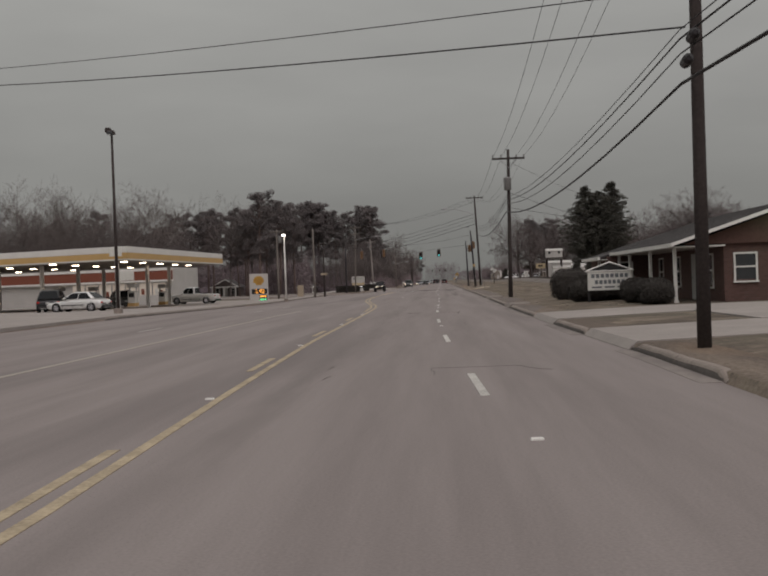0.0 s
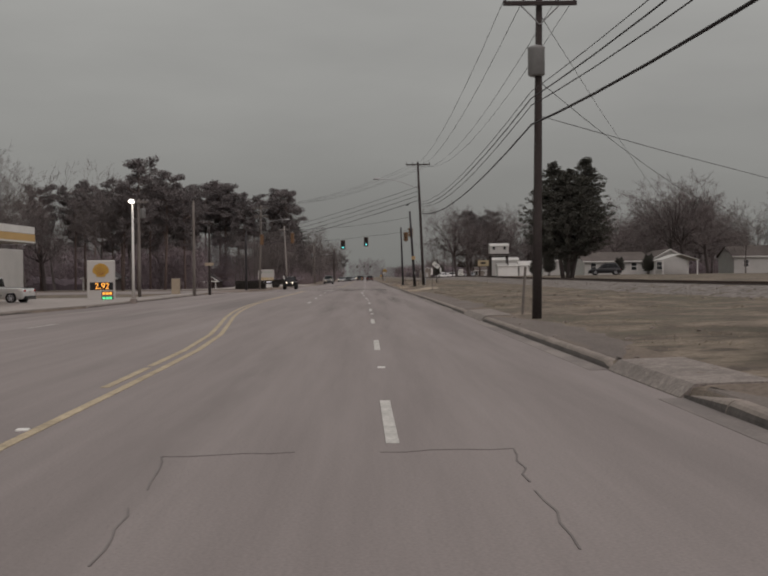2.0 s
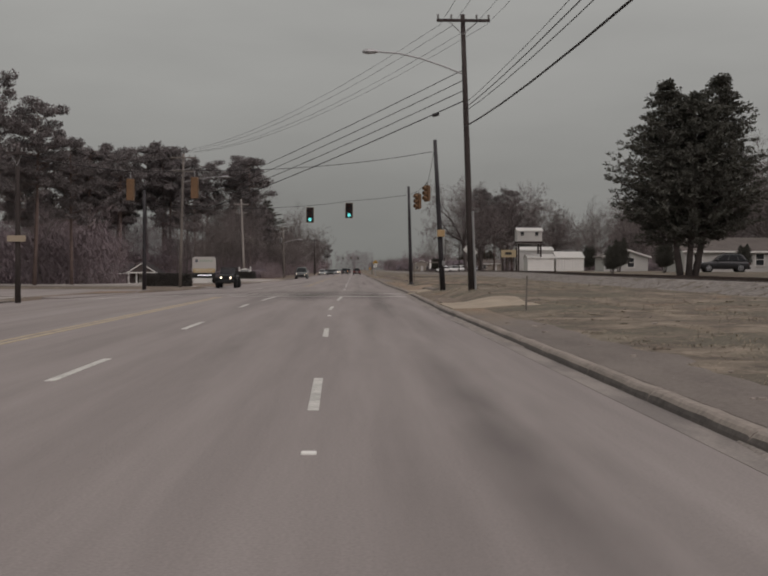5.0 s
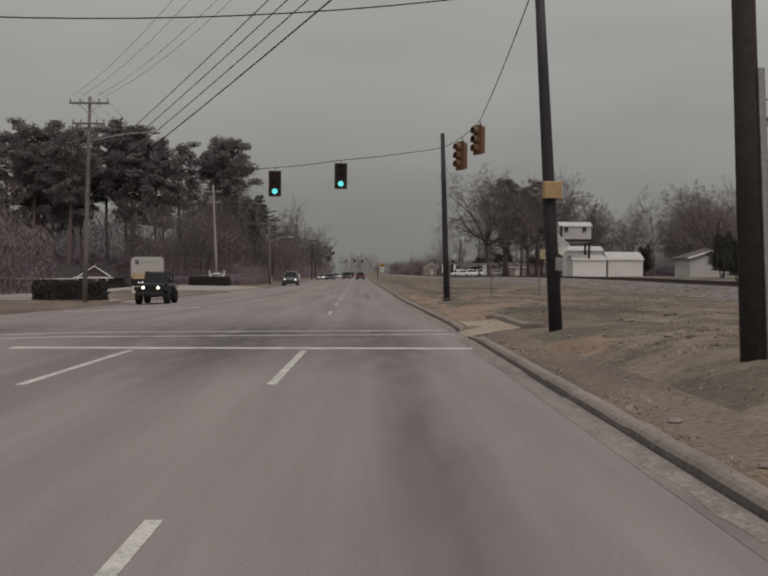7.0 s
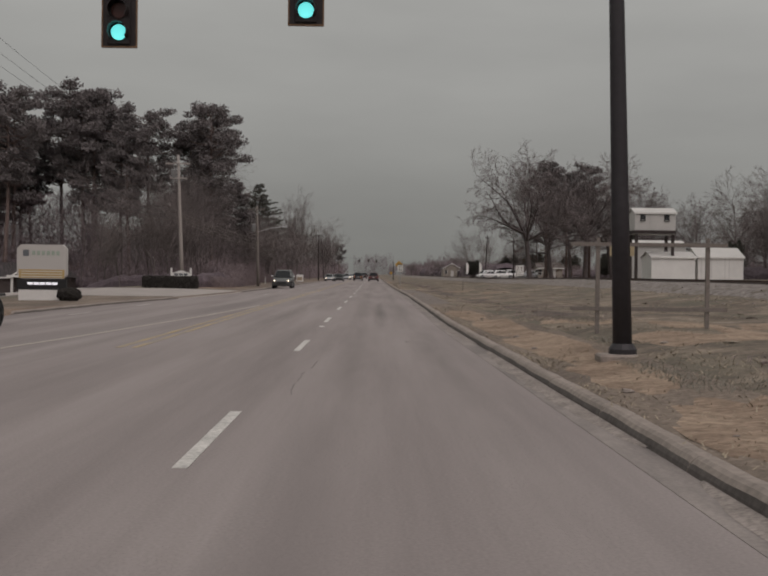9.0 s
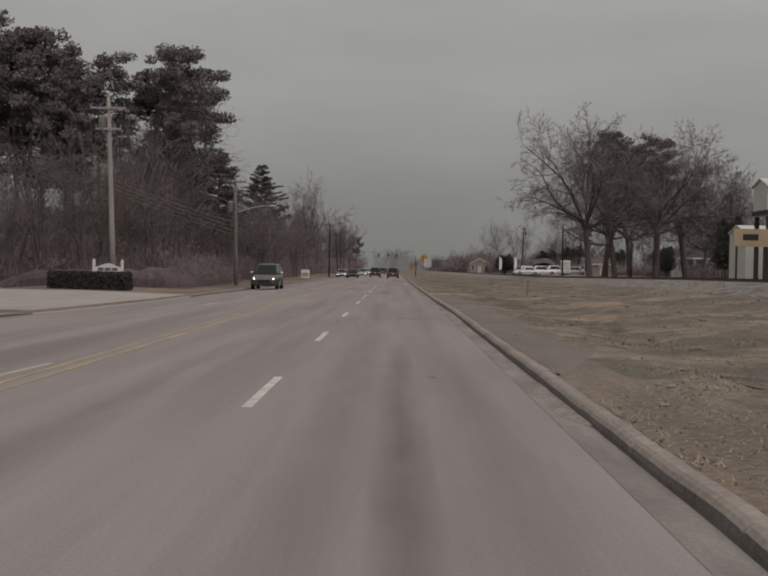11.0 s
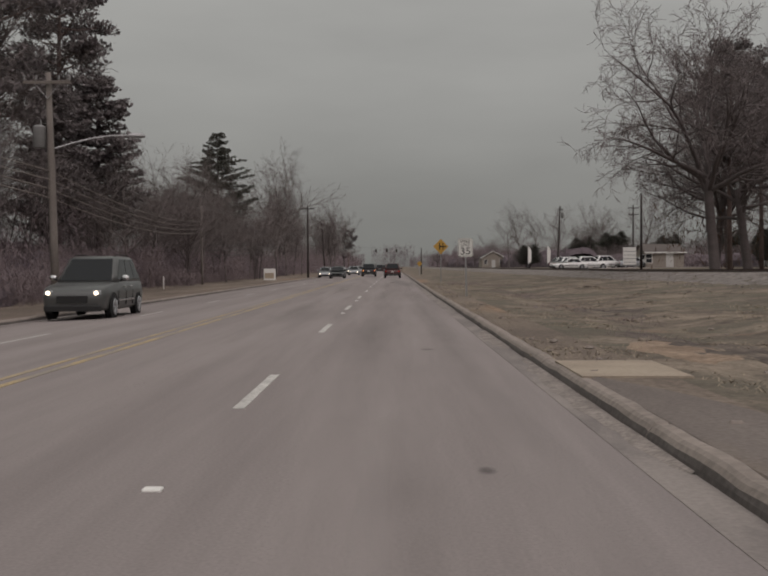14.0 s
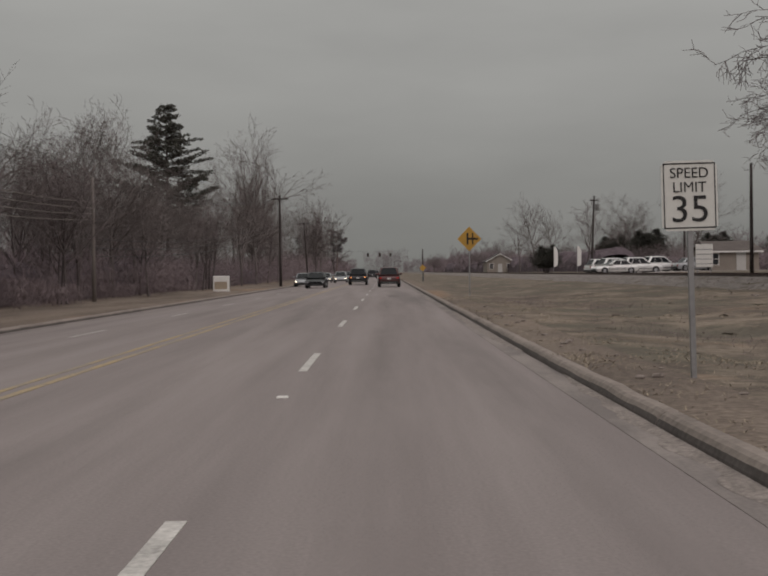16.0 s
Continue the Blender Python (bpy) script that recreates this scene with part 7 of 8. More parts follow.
# ---- brick offices ----
BRICKWORK = bpy.data.materials.new("brick_courses")
BRICKWORK.use_nodes = True
bn, bl = BRICKWORK.node_tree.nodes, BRICKWORK.node_tree.links
bt = bn.new("ShaderNodeTexBrick")
bt.inputs["Color1"].default_value, bt.inputs["Color2"].default_value, bt.inputs["Mortar"].default_value = (0.085, 0.043, 0.036, 1), (0.115, 0.06, 0.05, 1), (0.1, 0.078, 0.07, 1)
bt.inputs["Scale"].default_value, bt.inputs["Mortar Size"].default_value = 1.0, 0.006
bt.inputs["Brick Width"].default_value, bt.inputs["Row Height"].default_value = 0.21, 0.075
bc, bm_map = bn.new("ShaderNodeTexCoord"), bn.new("ShaderNodeMapping")
sepb, comb = bn.new("ShaderNodeSeparateXYZ"), bn.new("ShaderNodeCombineXYZ")
addb = bn.new("ShaderNodeMath")
bl.new(bc.outputs["Object"], sepb.inputs[0])
bl.new(sepb.outputs["X"], addb.inputs[0])
bl.new(sepb.outputs["Y"], addb.inputs[1])
bl.new(addb.outputs[0], comb.inputs["X"])
bl.new(sepb.outputs["Z"], comb.inputs["Y"])
bl.new(comb.outputs[0], bt.inputs["Vector"])
bl.new(bt.outputs["Color"], bn["Principled BSDF"].inputs["Base Color"])
bbp = bn.new("ShaderNodeBump")
bbp.inputs["Strength"].default_value, bbp.inputs["Distance"].default_value = 0.5, 0.01
bl.new(bt.outputs["Fac"], bbp.inputs["Height"])
bbp.invert = True
bl.new(bbp.outputs[0], bn["Principled BSDF"].inputs["Normal"])
bn["Principled BSDF"].inputs["Roughness"].default_value = 0.92


def sash_window(parent, c, w, h, face, trim=WHITE_PAINT):
    """A sash window; face 'x-' or 'y-': the way it looks. c is the middle of its outer face."""
    def bx(b, u0, u1, z0, z1, d0, d1):
        if face == "y-":
            b.box(c[0] + u0, c[0] + u1, c[1] - d1, c[1] - d0, c[2] + z0, c[2] + z1)
        else:
            b.box(c[0] - d1, c[0] - d0, c[1] + u0, c[1] + u1, c[2] + z0, c[2] + z1)
    b = Build()
    bx(b, -w / 2, w / 2, -h / 2, h / 2, -0.05, 0.012)
    win = part("window", b, GLASS, parent, "dark sash window with white frame")
    for nm, q in (("window_frame", (-w / 2 - 0.07, -w / 2, -h / 2 - 0.06, h / 2 + 0.07)), ("window_frame", (w / 2, w / 2 + 0.07, -h / 2 - 0.06, h / 2 + 0.07)), ("window_frame", (-w / 2, w / 2, h / 2, h / 2 + 0.07)), ("meeting_rail", (-w / 2, w / 2, -0.03, 0.03))):
        b = Build()
        bx(b, *q, 0.0, 0.05)
        part(nm, b, trim, win)
    b = Build()
    bx(b, -w / 2 - 0.1, w / 2 + 0.1, -h / 2 - 0.12, -h / 2 - 0.06, 0.0, 0.1)
    part("window_sill", b, trim, win)


G = 0.17
office = thing("brick_office", "low red-brown brick office with grey shingle roof and white porch posts", "office building", (0, 0, 0))
b = Build()
b.box(11.3, 18.6, 43.3, 57.6, G - 0.4, 2.5)
part("wall", b, BRICKWORK, office)
b = Build()
b.box(9.05, 18.6, 57.6, 63.6, G - 0.4, 2.34)
part("wall", b, BRICKWORK, office)
b = Build()
b.loft([[(11.3, 43.3, 2.5), (17.5, 43.3, 2.5), (14.4, 43.3, 3.85)], [(11.3, 43.6, 2.5), (17.5, 43.6, 2.5), (14.4, 43.6, 3.85)]])
part("gable", b, BRICKWORK, office)
b = Build()
b.loft([[(9.75, 43.1, 2.44), (19.2, 43.1, 2.44), (14.4, 43.1, 3.95)], [(9.75, 43.28, 2.44), (19.2, 43.28, 2.44), (14.4, 43.28, 3.95)]])
part("gable_board", b, BRICK_RED, office, "dull red gable boarding")


def roof_slab(pts, t=0.1):
    b = Build()
    b.loft([[(x, y, z - t) for x, y, z in pts], list(pts)])
    return b


EV_Z, RD_Z, LOW_Z = 2.5, 4.12, 2.31
for pts in ([(9.3, 42.6, EV_Z), (14.4, 42.6, RD_Z), (14.4, 57.8, RD_Z), (9.3, 57.8, EV_Z)], [(8.7, 57.8, LOW_Z), (14.4, 57.8, RD_Z), (14.4, 58.6, RD_Z), (8.7, 64.3, LOW_Z)], [(8.7, 64.3, LOW_Z), (14.4, 58.6, RD_Z), (20.1, 64.3, LOW_Z)], [(20.1, 42.6, LOW_Z), (20.1, 64.3, LOW_Z), (14.4, 58.6, RD_Z), (14.4, 42.6, RD_Z)]):
    part("roof", roof_slab(pts), SHINGLE, office)
# shingle courses on the front slope
for k in range(1, 26):
    t = k / 26
    x, z = 9.3 + 5.1 * t, EV_Z + (RD_Z - EV_Z) * t
    b = Build()
    b.loft([[(x, 42.62, z - 0.02), (x + 0.2, 42.62, z + 0.04), (x + 0.2, 42.62, z + 0.066), (x, 42.62, z + 0.016)], [(x, 64.2 - (x - 8.7), z - 0.02), (x + 0.2, 64.0 - (x - 8.7), z + 0.04), (x + 0.2, 64.0 - (x - 8.7), z + 0.066), (x, 64.2 - (x - 8.7), z + 0.016)]])
    part("shingle_course", b, SHINGLE, office)
b = Build()
b.box(9.2, 9.3, 42.6, 57.9, EV_Z - 0.14, EV_Z + 0.01)
part("eave_board", b, WHITE_PAINT, office, "white eave board")
b = Build()
b.box(8.6, 8.7, 57.7, 64.35, LOW_Z - 0.14, LOW_Z + 0.01)
part("eave_board", b, WHITE_PAINT, office, "white eave board")
for x0, z0 in ((9.25, EV_Z), (20.1, LOW_Z)):
    b = Build()
    b.loft([[(x0, yy, z0 - 0.1), (x0, yy, z0 + 0.02), (14.4, yy, RD_Z + 0.04), (14.4, yy, RD_Z - 0.1)] for yy in (42.5, 42.6)])
    part("rake_board", b, WHITE_PAINT, office, "white rake board")
b = Build()
b.box(8.75, 9.05, 57.6, 63.9, 2.16, 2.2)
part("soffit_board", b, WHITE_PAINT, office, "white soffit board")
b = Build()
b.box(9.4, 11.3, 43.0, 57.6, 2.34, 2.4)
part("porch_ceiling", b, WHITE_PAINT, office, "white porch soffit")
b = Build()
b.box(9.3, 11.3, 43.0, 57.6, G - 0.3, G + 0.05, 0.02)
part("porch_floor", b, CONCRETE, office)
for y in (43.9, 48.9, 54.1, 57.3):
    b = Build()
    b.box(9.53, 9.66, y - 0.065, y + 0.065, G + 0.05, 2.36, 0.01)
    post = part("porch_post", b, WHITE_PAINT, office, "white square porch post")
    b = Build()
    b.box(9.5, 9.69, y - 0.095, y + 0.095, G + 0.05, G + 0.17, 0.01)
    part("post_foot", b, WHITE_PAINT, post)
sash_window(office, (12.1, 43.3, 1.55), 0.75, 0.95, "y-")
for y in (45.4, 51.4, 55.2):
    sash_window(office, (11.3, y, 1.45), 0.9, 1.2, "x-")
sash_window(office, (9.05, 60.3, 1.6), 0.75, 0.95, "x-")
sash_window(office, (9.95, 57.6, 1.5), 0.6, 0.95, "y-")
b = Build()
b.box(11.24, 11.3, 47.6, 48.55, G + 0.05, 2.15)
door = part("door", b, DULL_WHITE, office, "white panelled door")
b = Build()
b.disc((11.24, 48.4, 1.15), (-1, 0, 0), 0.04, 0.05, 8)
part("door_handle", b, CHROME, door)
b = Build()
b.box(13.5, 13.75, 42.9, 43.1, 3.28, 3.45, 0.03)
part("flood_lamp", b, GREEN_LAMP, office, "green glowing flood lamp")
lamp = new("flood_lamp_light", bpy.data.lights.new("flood_lamp_light", "POINT"))
lamp.data.energy, lamp.data.color, lamp.data.shadow_soft_size = 14, (0.3, 1.0, 0.5), 0.15
lamp.matrix_world = pose(13.6, 42.2, 3.25)


def bush(x, y, rx, ry, h, label, seed, square=2.5):
    """A clipped bush; square: 2 is round, more is boxier."""
    rg = random.Random(seed)
    ob = thing("clipped_bush", label, "bush", (x, y, land_z(x, y)), 0, "clipped bushes")

    def skin(d):
        k = (abs(d.x) ** square + abs(d.y) ** square + abs(d.z) ** square) ** (-1 / square)
        return k * (1 + 0.09 * noise.noise(d * 2.2 + Vector((seed, 0, 0))) + 0.05 * noise.noise(d * 6 + Vector((0, seed, 0))))
    b = Build()
    rings = []
    for i in range(1, 12):
        t = math.pi * i / 12
        ring = []
        for j in range(20):
            a = math.pi * j / 10
            d = Vector((math.sin(t) * math.cos(a), math.sin(t) * math.sin(a), -math.cos(t)))
            k = 0.93 * skin(d)
            ring.append((d.x * rx * k, d.y * ry * k, h * 0.48 + d.z * h * 0.5 * k))
        rings.append(ring)
    b.loft(rings)
    part("inner_growth", b, HEDGE, ob)
    b = Build()
    for i in range(3600):
        d = Vector((rg.gauss(0, 1), rg.gauss(0, 1), rg.gauss(0, 1))).normalized()
        k = skin(d) + rg.uniform(-0.05, 0.06)
        p = Vector((d.x * rx * k, d.y * ry * k, h * 0.48 + d.z * h * 0.5 * k))
        u = Vector((rg.gauss(0, 1), rg.gauss(0, 1), rg.gauss(0, 1))).normalized()
        w = u.orthogonal().normalized()
        l = rg.uniform(0.02, 0.055)
        b.face(p - u * l, p + w * l * 0.6, p + u * l, p - w * l * 0.6)
    part("leaves", b, HEDGE, ob)
    return ob


bush(7.15, 57.4, 0.95, 0.95, 1.55, "large boxy dark clipped bush on the lawn", 1, 3.4)
bush(7.25, 51.6, 0.9, 0.95, 1.0, "low round dark bush by the name board", 2)
bush(8.4, 52.8, 0.9, 0.9, 1.05, "low round dark bush by the name board", 3)
bush(8.75, 43.6, 0.62, 1.25, 1.0, "oval dark clipped bush before the porch", 4)
bush(8.6, 46.6, 0.62, 1.4, 1.0, "oval dark clipped bush before the porch", 5)
# name board
board = thing("name_board", "pale name board with a small pediment on dark posts", "sign", (8.0, 50.0, land_z(8, 50)), 4)
b = Build()
b.box(-0.96, 0.96, -0.04, 0.04, 0.5, 1.34, 0.01)
panel = part("panel", b, SIGN_WHITE, board)
b = Build()
b.loft([[(-1.02, -0.06, 1.35), (1.02, -0.06, 1.35), (0, -0.06, 1.68)], [(-1.02, 0.06, 1.35), (1.02, 0.06, 1.35), (0, 0.06, 1.68)]])
ped = part("pediment", b, SIGN_BLACK, board, "dark pediment")
for pts in (((-1.06, 1.34), (0, 1.72)), ((1.06, 1.34), (0, 1.72)), ((-1.06, 1.34), (1.06, 1.34))):
    b = Build()
    b.tube([(pts[0][0], -0.05, pts[0][1]), (pts[1][0], -0.05, pts[1][1])], 0.035, 4)
    part("pediment_trim", b, WHITE_PAINT, ped, "white trim")
for sx in (-0.9, 0.9):
    b = Build()
    b.box(sx - 0.05, sx + 0.05, 0.042, 0.14, -0.3, 1.3)
    part("post", b, SIGN_BLACK, board)
for z, h, n, w0, w1 in ((1.13, 0.17, 8, -0.84, 0.84), (0.86, 0.17, 7, -0.68, 0.68)):
    for k in range(n):
        x = w0 + (w1 - w0) * (k + 0.14) / n
        x2 = w0 + (w1 - w0) * (k + 0.86) / n
        b = Build()
        b.box(x, x2, -0.046, -0.041, z - h / 2, z + h / 2)
        part("letter_bar", b, SIGN_GREY, panel)
for k in range(3):
    b = Build()
    b.box(-0.8 + 0.56 * k, -0.34 + 0.56 * k, -0.046, -0.041, 0.6, 0.67)
    part("letter_bar", b, SIGN_GREY, panel)


# ---- signs along the road ----
def sign_post(x, y, h, label, r=0.03, material=STEEL):
    ob = thing("road_sign", label, "road sign", (x, y, land_z(x, y)))
    b = Build()
    b.box(-r, r, -r * 0.6, r * 0.6, -0.3, h, 0.006)
    part("post", b, material, ob, "grey steel post")
    return ob


def plate(pts, y0, y1):
    b = Build()
    b.loft([[(x, y0, z) for x, z in pts], [(x, y1, z) for x, z in pts]])
    return b


def round_rect(w, h, z, c=0.05):
    return [(-w / 2 + c, z - h / 2), (w / 2 - c, z - h / 2), (w / 2, z - h / 2 + c), (w / 2, z + h / 2 - c), (w / 2 - c, z + h / 2), (-w / 2 + c, z + h / 2), (-w / 2, z + h / 2 - c), (-w / 2, z - h / 2 + c)]


limit = sign_post(4.38, 294.1, 2.3, "white speed limit sign on a thin steel post in the grass")
limit.matrix_basis = pose(4.38, 294.1, land_z(4.38, 294.1), 0, -1.2, 3)
face = part("sign_plate", plate(round_rect(0.6, 0.74, 1.93), -0.028, -0.018), SIGN_WHITE, limit, "white sheeting with black letters")
b = Build()
for x0, x1, z0, z1 in ((-0.28, 0.28, 2.262, 2.276), (-0.28, 0.28, 1.584, 1.598), (-0.28, -0.268, 1.598, 2.262), (0.268, 0.28, 1.598, 2.262)):
    b.box(x0, x1, -0.031, -0.029, z0, z1)
part("border", b, SIGN_BLACK, face, "thin black border")
text_on("SPEED", 0.155, SIGN_BLACK, face, 0, -0.031, 2.165, label="black letters", depth=0.002)
text_on("LIMIT", 0.155, SIGN_BLACK, face, 0, -0.031, 2.015, label="black letters", depth=0.002)
text_on("35", 0.4, SIGN_BLACK, face, 0, -0.031, 1.775, label="black numerals", depth=0.002, stretch=1.08)

dia = sign_post(5.15, 336, 3.0, "yellow diamond sign warning of a side road")
dp = [(0, 2.12), (0.58, 2.72), (0, 3.32), (-0.58, 2.72)]
face = part("sign_plate", plate(dp, -0.03, -0.018), SIGN_YELLOW, dia, "yellow diamond plate")
b = Build()
b.box(-0.13, -0.04, -0.034, -0.031, 2.45, 3.0)
b.box(0.13, 0.2, -0.034, -0.031, 2.45, 3.0)
b.box(-0.04, 0.42, -0.034, -0.031, 2.68, 2.77)
part("symbol", b, SIGN_BLACK, face, "black junction symbol")
for x, y, h in ((5.0, 400, 1.9),):
    s = sign_post(x, y, h, "small yellow diamond sign further along")
    part("sign_plate", plate([(0, h - 0.75), (0.34, h - 0.35), (0, h + 0.02), (-0.34, h - 0.35)], -0.03, -0.018), SIGN_YELLOW, s)
park_sign = sign_post(8.95, 180.0, 3.1, "tilted pale park sign with dark letters on a post", 0.05, POLE)
park_sign.matrix_basis = pose(8.95, 180.0, land_z(8.95, 180.0), 0, 2, 4)


def tilted(u, v):
    """A point on the tilted plate: u along its lines, v up across them."""
    c, sn = math.cos(math.radians(-38)), math.sin(math.radians(-38))
    return (-0.14 + u * c - v * sn, 2.42 + u * sn + v * c)


face = part("sign_plate", plate([tilted(u, v) for u, v in ((-0.45, -0.27), (0.45, -0.27), (0.45, 0.27), (-0.45, 0.27))], -0.065, -0.052), SIGN_WHITE, park_sign, "pale tilted plate")
for words, v, size in (("FOREST", 0.14, 0.2), ("PARK", -0.03, 0.2)):
    x, z = tilted(0.0, v)
    text_on(words, size, SIGN_GREY, face, x, -0.068, z, (90, 38, 0), "dark letters", 0.002, 1.1)
b = Build()
b.loft([[(*tilted(u, v)[:1], -0.07, tilted(u, v)[1]) for u, v in ((-0.3, -0.2), (0.3, -0.2), (0.3, -0.17), (-0.3, -0.17))], [(*tilted(u, v)[:1], -0.066, tilted(u, v)[1]) for u, v in ((-0.3, -0.2), (0.3, -0.2), (0.3, -0.17), (-0.3, -0.17))]])
part("arrow", b, SIGN_GREY, face)
# empty frame of an old board beside the signal pole
fr = thing("sign_frame", "empty rusty steel frame of an old roadside board", "sign frame", (6.4, 189.6, land_z(6.4, 189.6)))
for dx in (-0.95, 1.05):
    b = Build()
    b.box(dx - 0.035, dx + 0.035, -0.03, 0.03, -0.3, 1.62)
    part("frame_post", b, POLE_GREY, fr)
for z in (0.33, 1.5):
    b = Build()
    b.box(-1.45, 1.4, -0.06, -0.031, z - 0.035, z + 0.035)
    part("frame_rail", b, POLE_GREY, fr)
for x, y, h in ((9.9, 190.6, 1.25), (8.8, 262, 0.9), (5.6, 133, 1.0)):
    b = Build()
    b.tube([(0, 0, -0.2), (0.03, 0, h)], [0.03, 0.025], 6)
    ob = new("thin_post", b.mesh("thin_post", POLE_GREY))
    ob.matrix_basis = pose(x, y, land_z(x, y))
    tagged(ob, "thin grey stake in the grass", "post")

# ---- office sign, hedges and low offices across the road ----
big = thing("office_sign", "large pale office sign with tan band and dark panel", "sign", (-16.65, 230.3, land_z(-16.65, 230.3) - 0.1), 3)
b = Build()
b.box(-1.25, 1.1, -0.18, 0.18, -0.2, 0.7, 0.03)
part("plinth", b, WHITE_PAINT, big, "white plinth")
b = Build()
b.box(-1.33, 1.33, -0.2, 0.2, 0.7, 1.28, 0.01)
msg = part("message_panel", b, SIGN_BLACK, big, "black message panel")
for k in range(5):
    b = Build()
    b.box(-0.75 + 0.33 * k, -0.47 + 0.33 * k, -0.208, -0.201, 0.96, 1.08)
    part("message_bar", b, glow("message_white", (0.9, 0.92, 0.95), 0.9) if k == 0 else bpy.data.materials["message_white"], msg, "white glowing message bar")
pts = round_rect(2.66, 1.85, 2.21, 0.22)
pan = part("upper_panel", plate(pts, -0.2, 0.2), SIGN_FACE, big, "pale panel")
b = Build()
b.box(-1.22, 1.22, -0.208, -0.201, 1.32, 1.78)
band = part("tan_band", b, mat("tan_sign_band", (0.42, 0.3, 0.13), 0.6, 0.08), pan, "tan band")
for k in range(3):
    b = Build()
    b.box(-1.1, 1.1, -0.213, -0.209, 1.38 + 0.14 * k, 1.42 + 0.14 * k)
    part("letter_bar", b, SIGN_WHITE, band)
b = Build()
b.box(-1.0, -0.68, -0.208, -0.201, 2.5, 2.85)
part("emblem", b, SIGN_GREY, pan, "plain grey emblem")
for k in range(6):
    b = Build()
    b.box(-0.52 + 0.26 * k, -0.34 + 0.26 * k, -0.208, -0.201, 2.55, 2.8)
    part("letter_bar", b, mat("sage_letters", (0.3, 0.36, 0.3), 0.7, 0.1) if k == 0 else bpy.data.materials["sage_letters"], pan)


def hedge(x0, x1, y0, y1, h, seed, label):
    rg = random.Random(seed)
    zb = land_z((x0 + x1) / 2, (y0 + y1) / 2)
    ob = thing("hedge", label, "hedge", ((x0 + x1) / 2, (y0 + y1) / 2, zb))
    hx, hy = (x1 - x0) / 2, (y1 - y0) / 2
    b = Build()
    b.box(-hx + 0.06, hx - 0.06, -hy + 0.06, hy - 0.06, -0.2, h - 0.06, 0.25)
    part("inner_growth", b, HEDGE, ob)
    b = Build()
    for i in range(int(900 * (hx + hy))):
        s = rg.random()
        p = Vector((rg.uniform(-hx, hx), rg.uniform(-hy, hy), h + rg.gauss(0, 0.03))) if s < 0.4 else Vector((rg.uniform(-hx, hx), -hy + rg.gauss(0, 0.03), rg.uniform(0, h))) if s < 0.8 else Vector((rg.choice((-hx, hx)) + rg.gauss(0, 0.03), rg.uniform(-hy, hy), rg.uniform(0, h)))
        u = Vector((rg.gauss(0, 1), rg.gauss(0, 1), rg.gauss(0, 1))).normalized()
        w = u.orthogonal().normalized()
        l = rg.uniform(0.05, 0.12)
        b.face(p - u * l, p + w * l * 0.6, p + u * l, p - w * l * 0.6)
    part("leaves", b, HEDGE, ob)


hedge(-18.9, -14.6, 205.0, 206.4, 1.15, 1, "dark clipped hedge round the pole")
hedge(-18.6, -14.0, 266.0, 267.4, 0.95, 2, "dark clipped hedge by the white gate sign")
bush(-15.0, 229.6, 0.6, 0.5, 0.7, "small dark shrub beside the office sign", 8)
gate = thing("gate_sign", "small white gate sign with two posts behind a hedge", "sign", (-15.65, 268.2, land_z(-15.65, 268.2)))
for sx in (-0.85, 0.85):
    b = Build()
    b.box(sx - 0.08, sx + 0.08, -0.08, 0.08, -0.2, 1.62, 0.02)
    post = part("post", b, WHITE_PAINT, gate)
    b = Build()
    b.blob((sx, 0, 1.68), 0.09, 0.09, 0.08, 0.0, 8, 6, 1)
    part("finial", b, WHITE_PAINT, post)
b = Build()
arch = [(-0.76, 0.9), (0.76, 0.9), (0.76, 1.3), (0.5, 1.36), (0.25, 1.48), (0.0, 1.53), (-0.25, 1.48), (-0.5, 1.36), (-0.76, 1.3)]
b.loft([[(x, -0.03, z) for x, z in arch], [(x, 0.03, z) for x, z in arch]])
panel = part("panel", b, WHITE_PAINT, gate, "white panel with an arched top")
for k in range(3):
    b = Build()
    b.box(-0.6 + 0.42 * k, -0.26 + 0.42 * k, -0.038, -0.031, 1.08, 1.26)
    part("letter_bar", b, SIGN_GREY, panel)


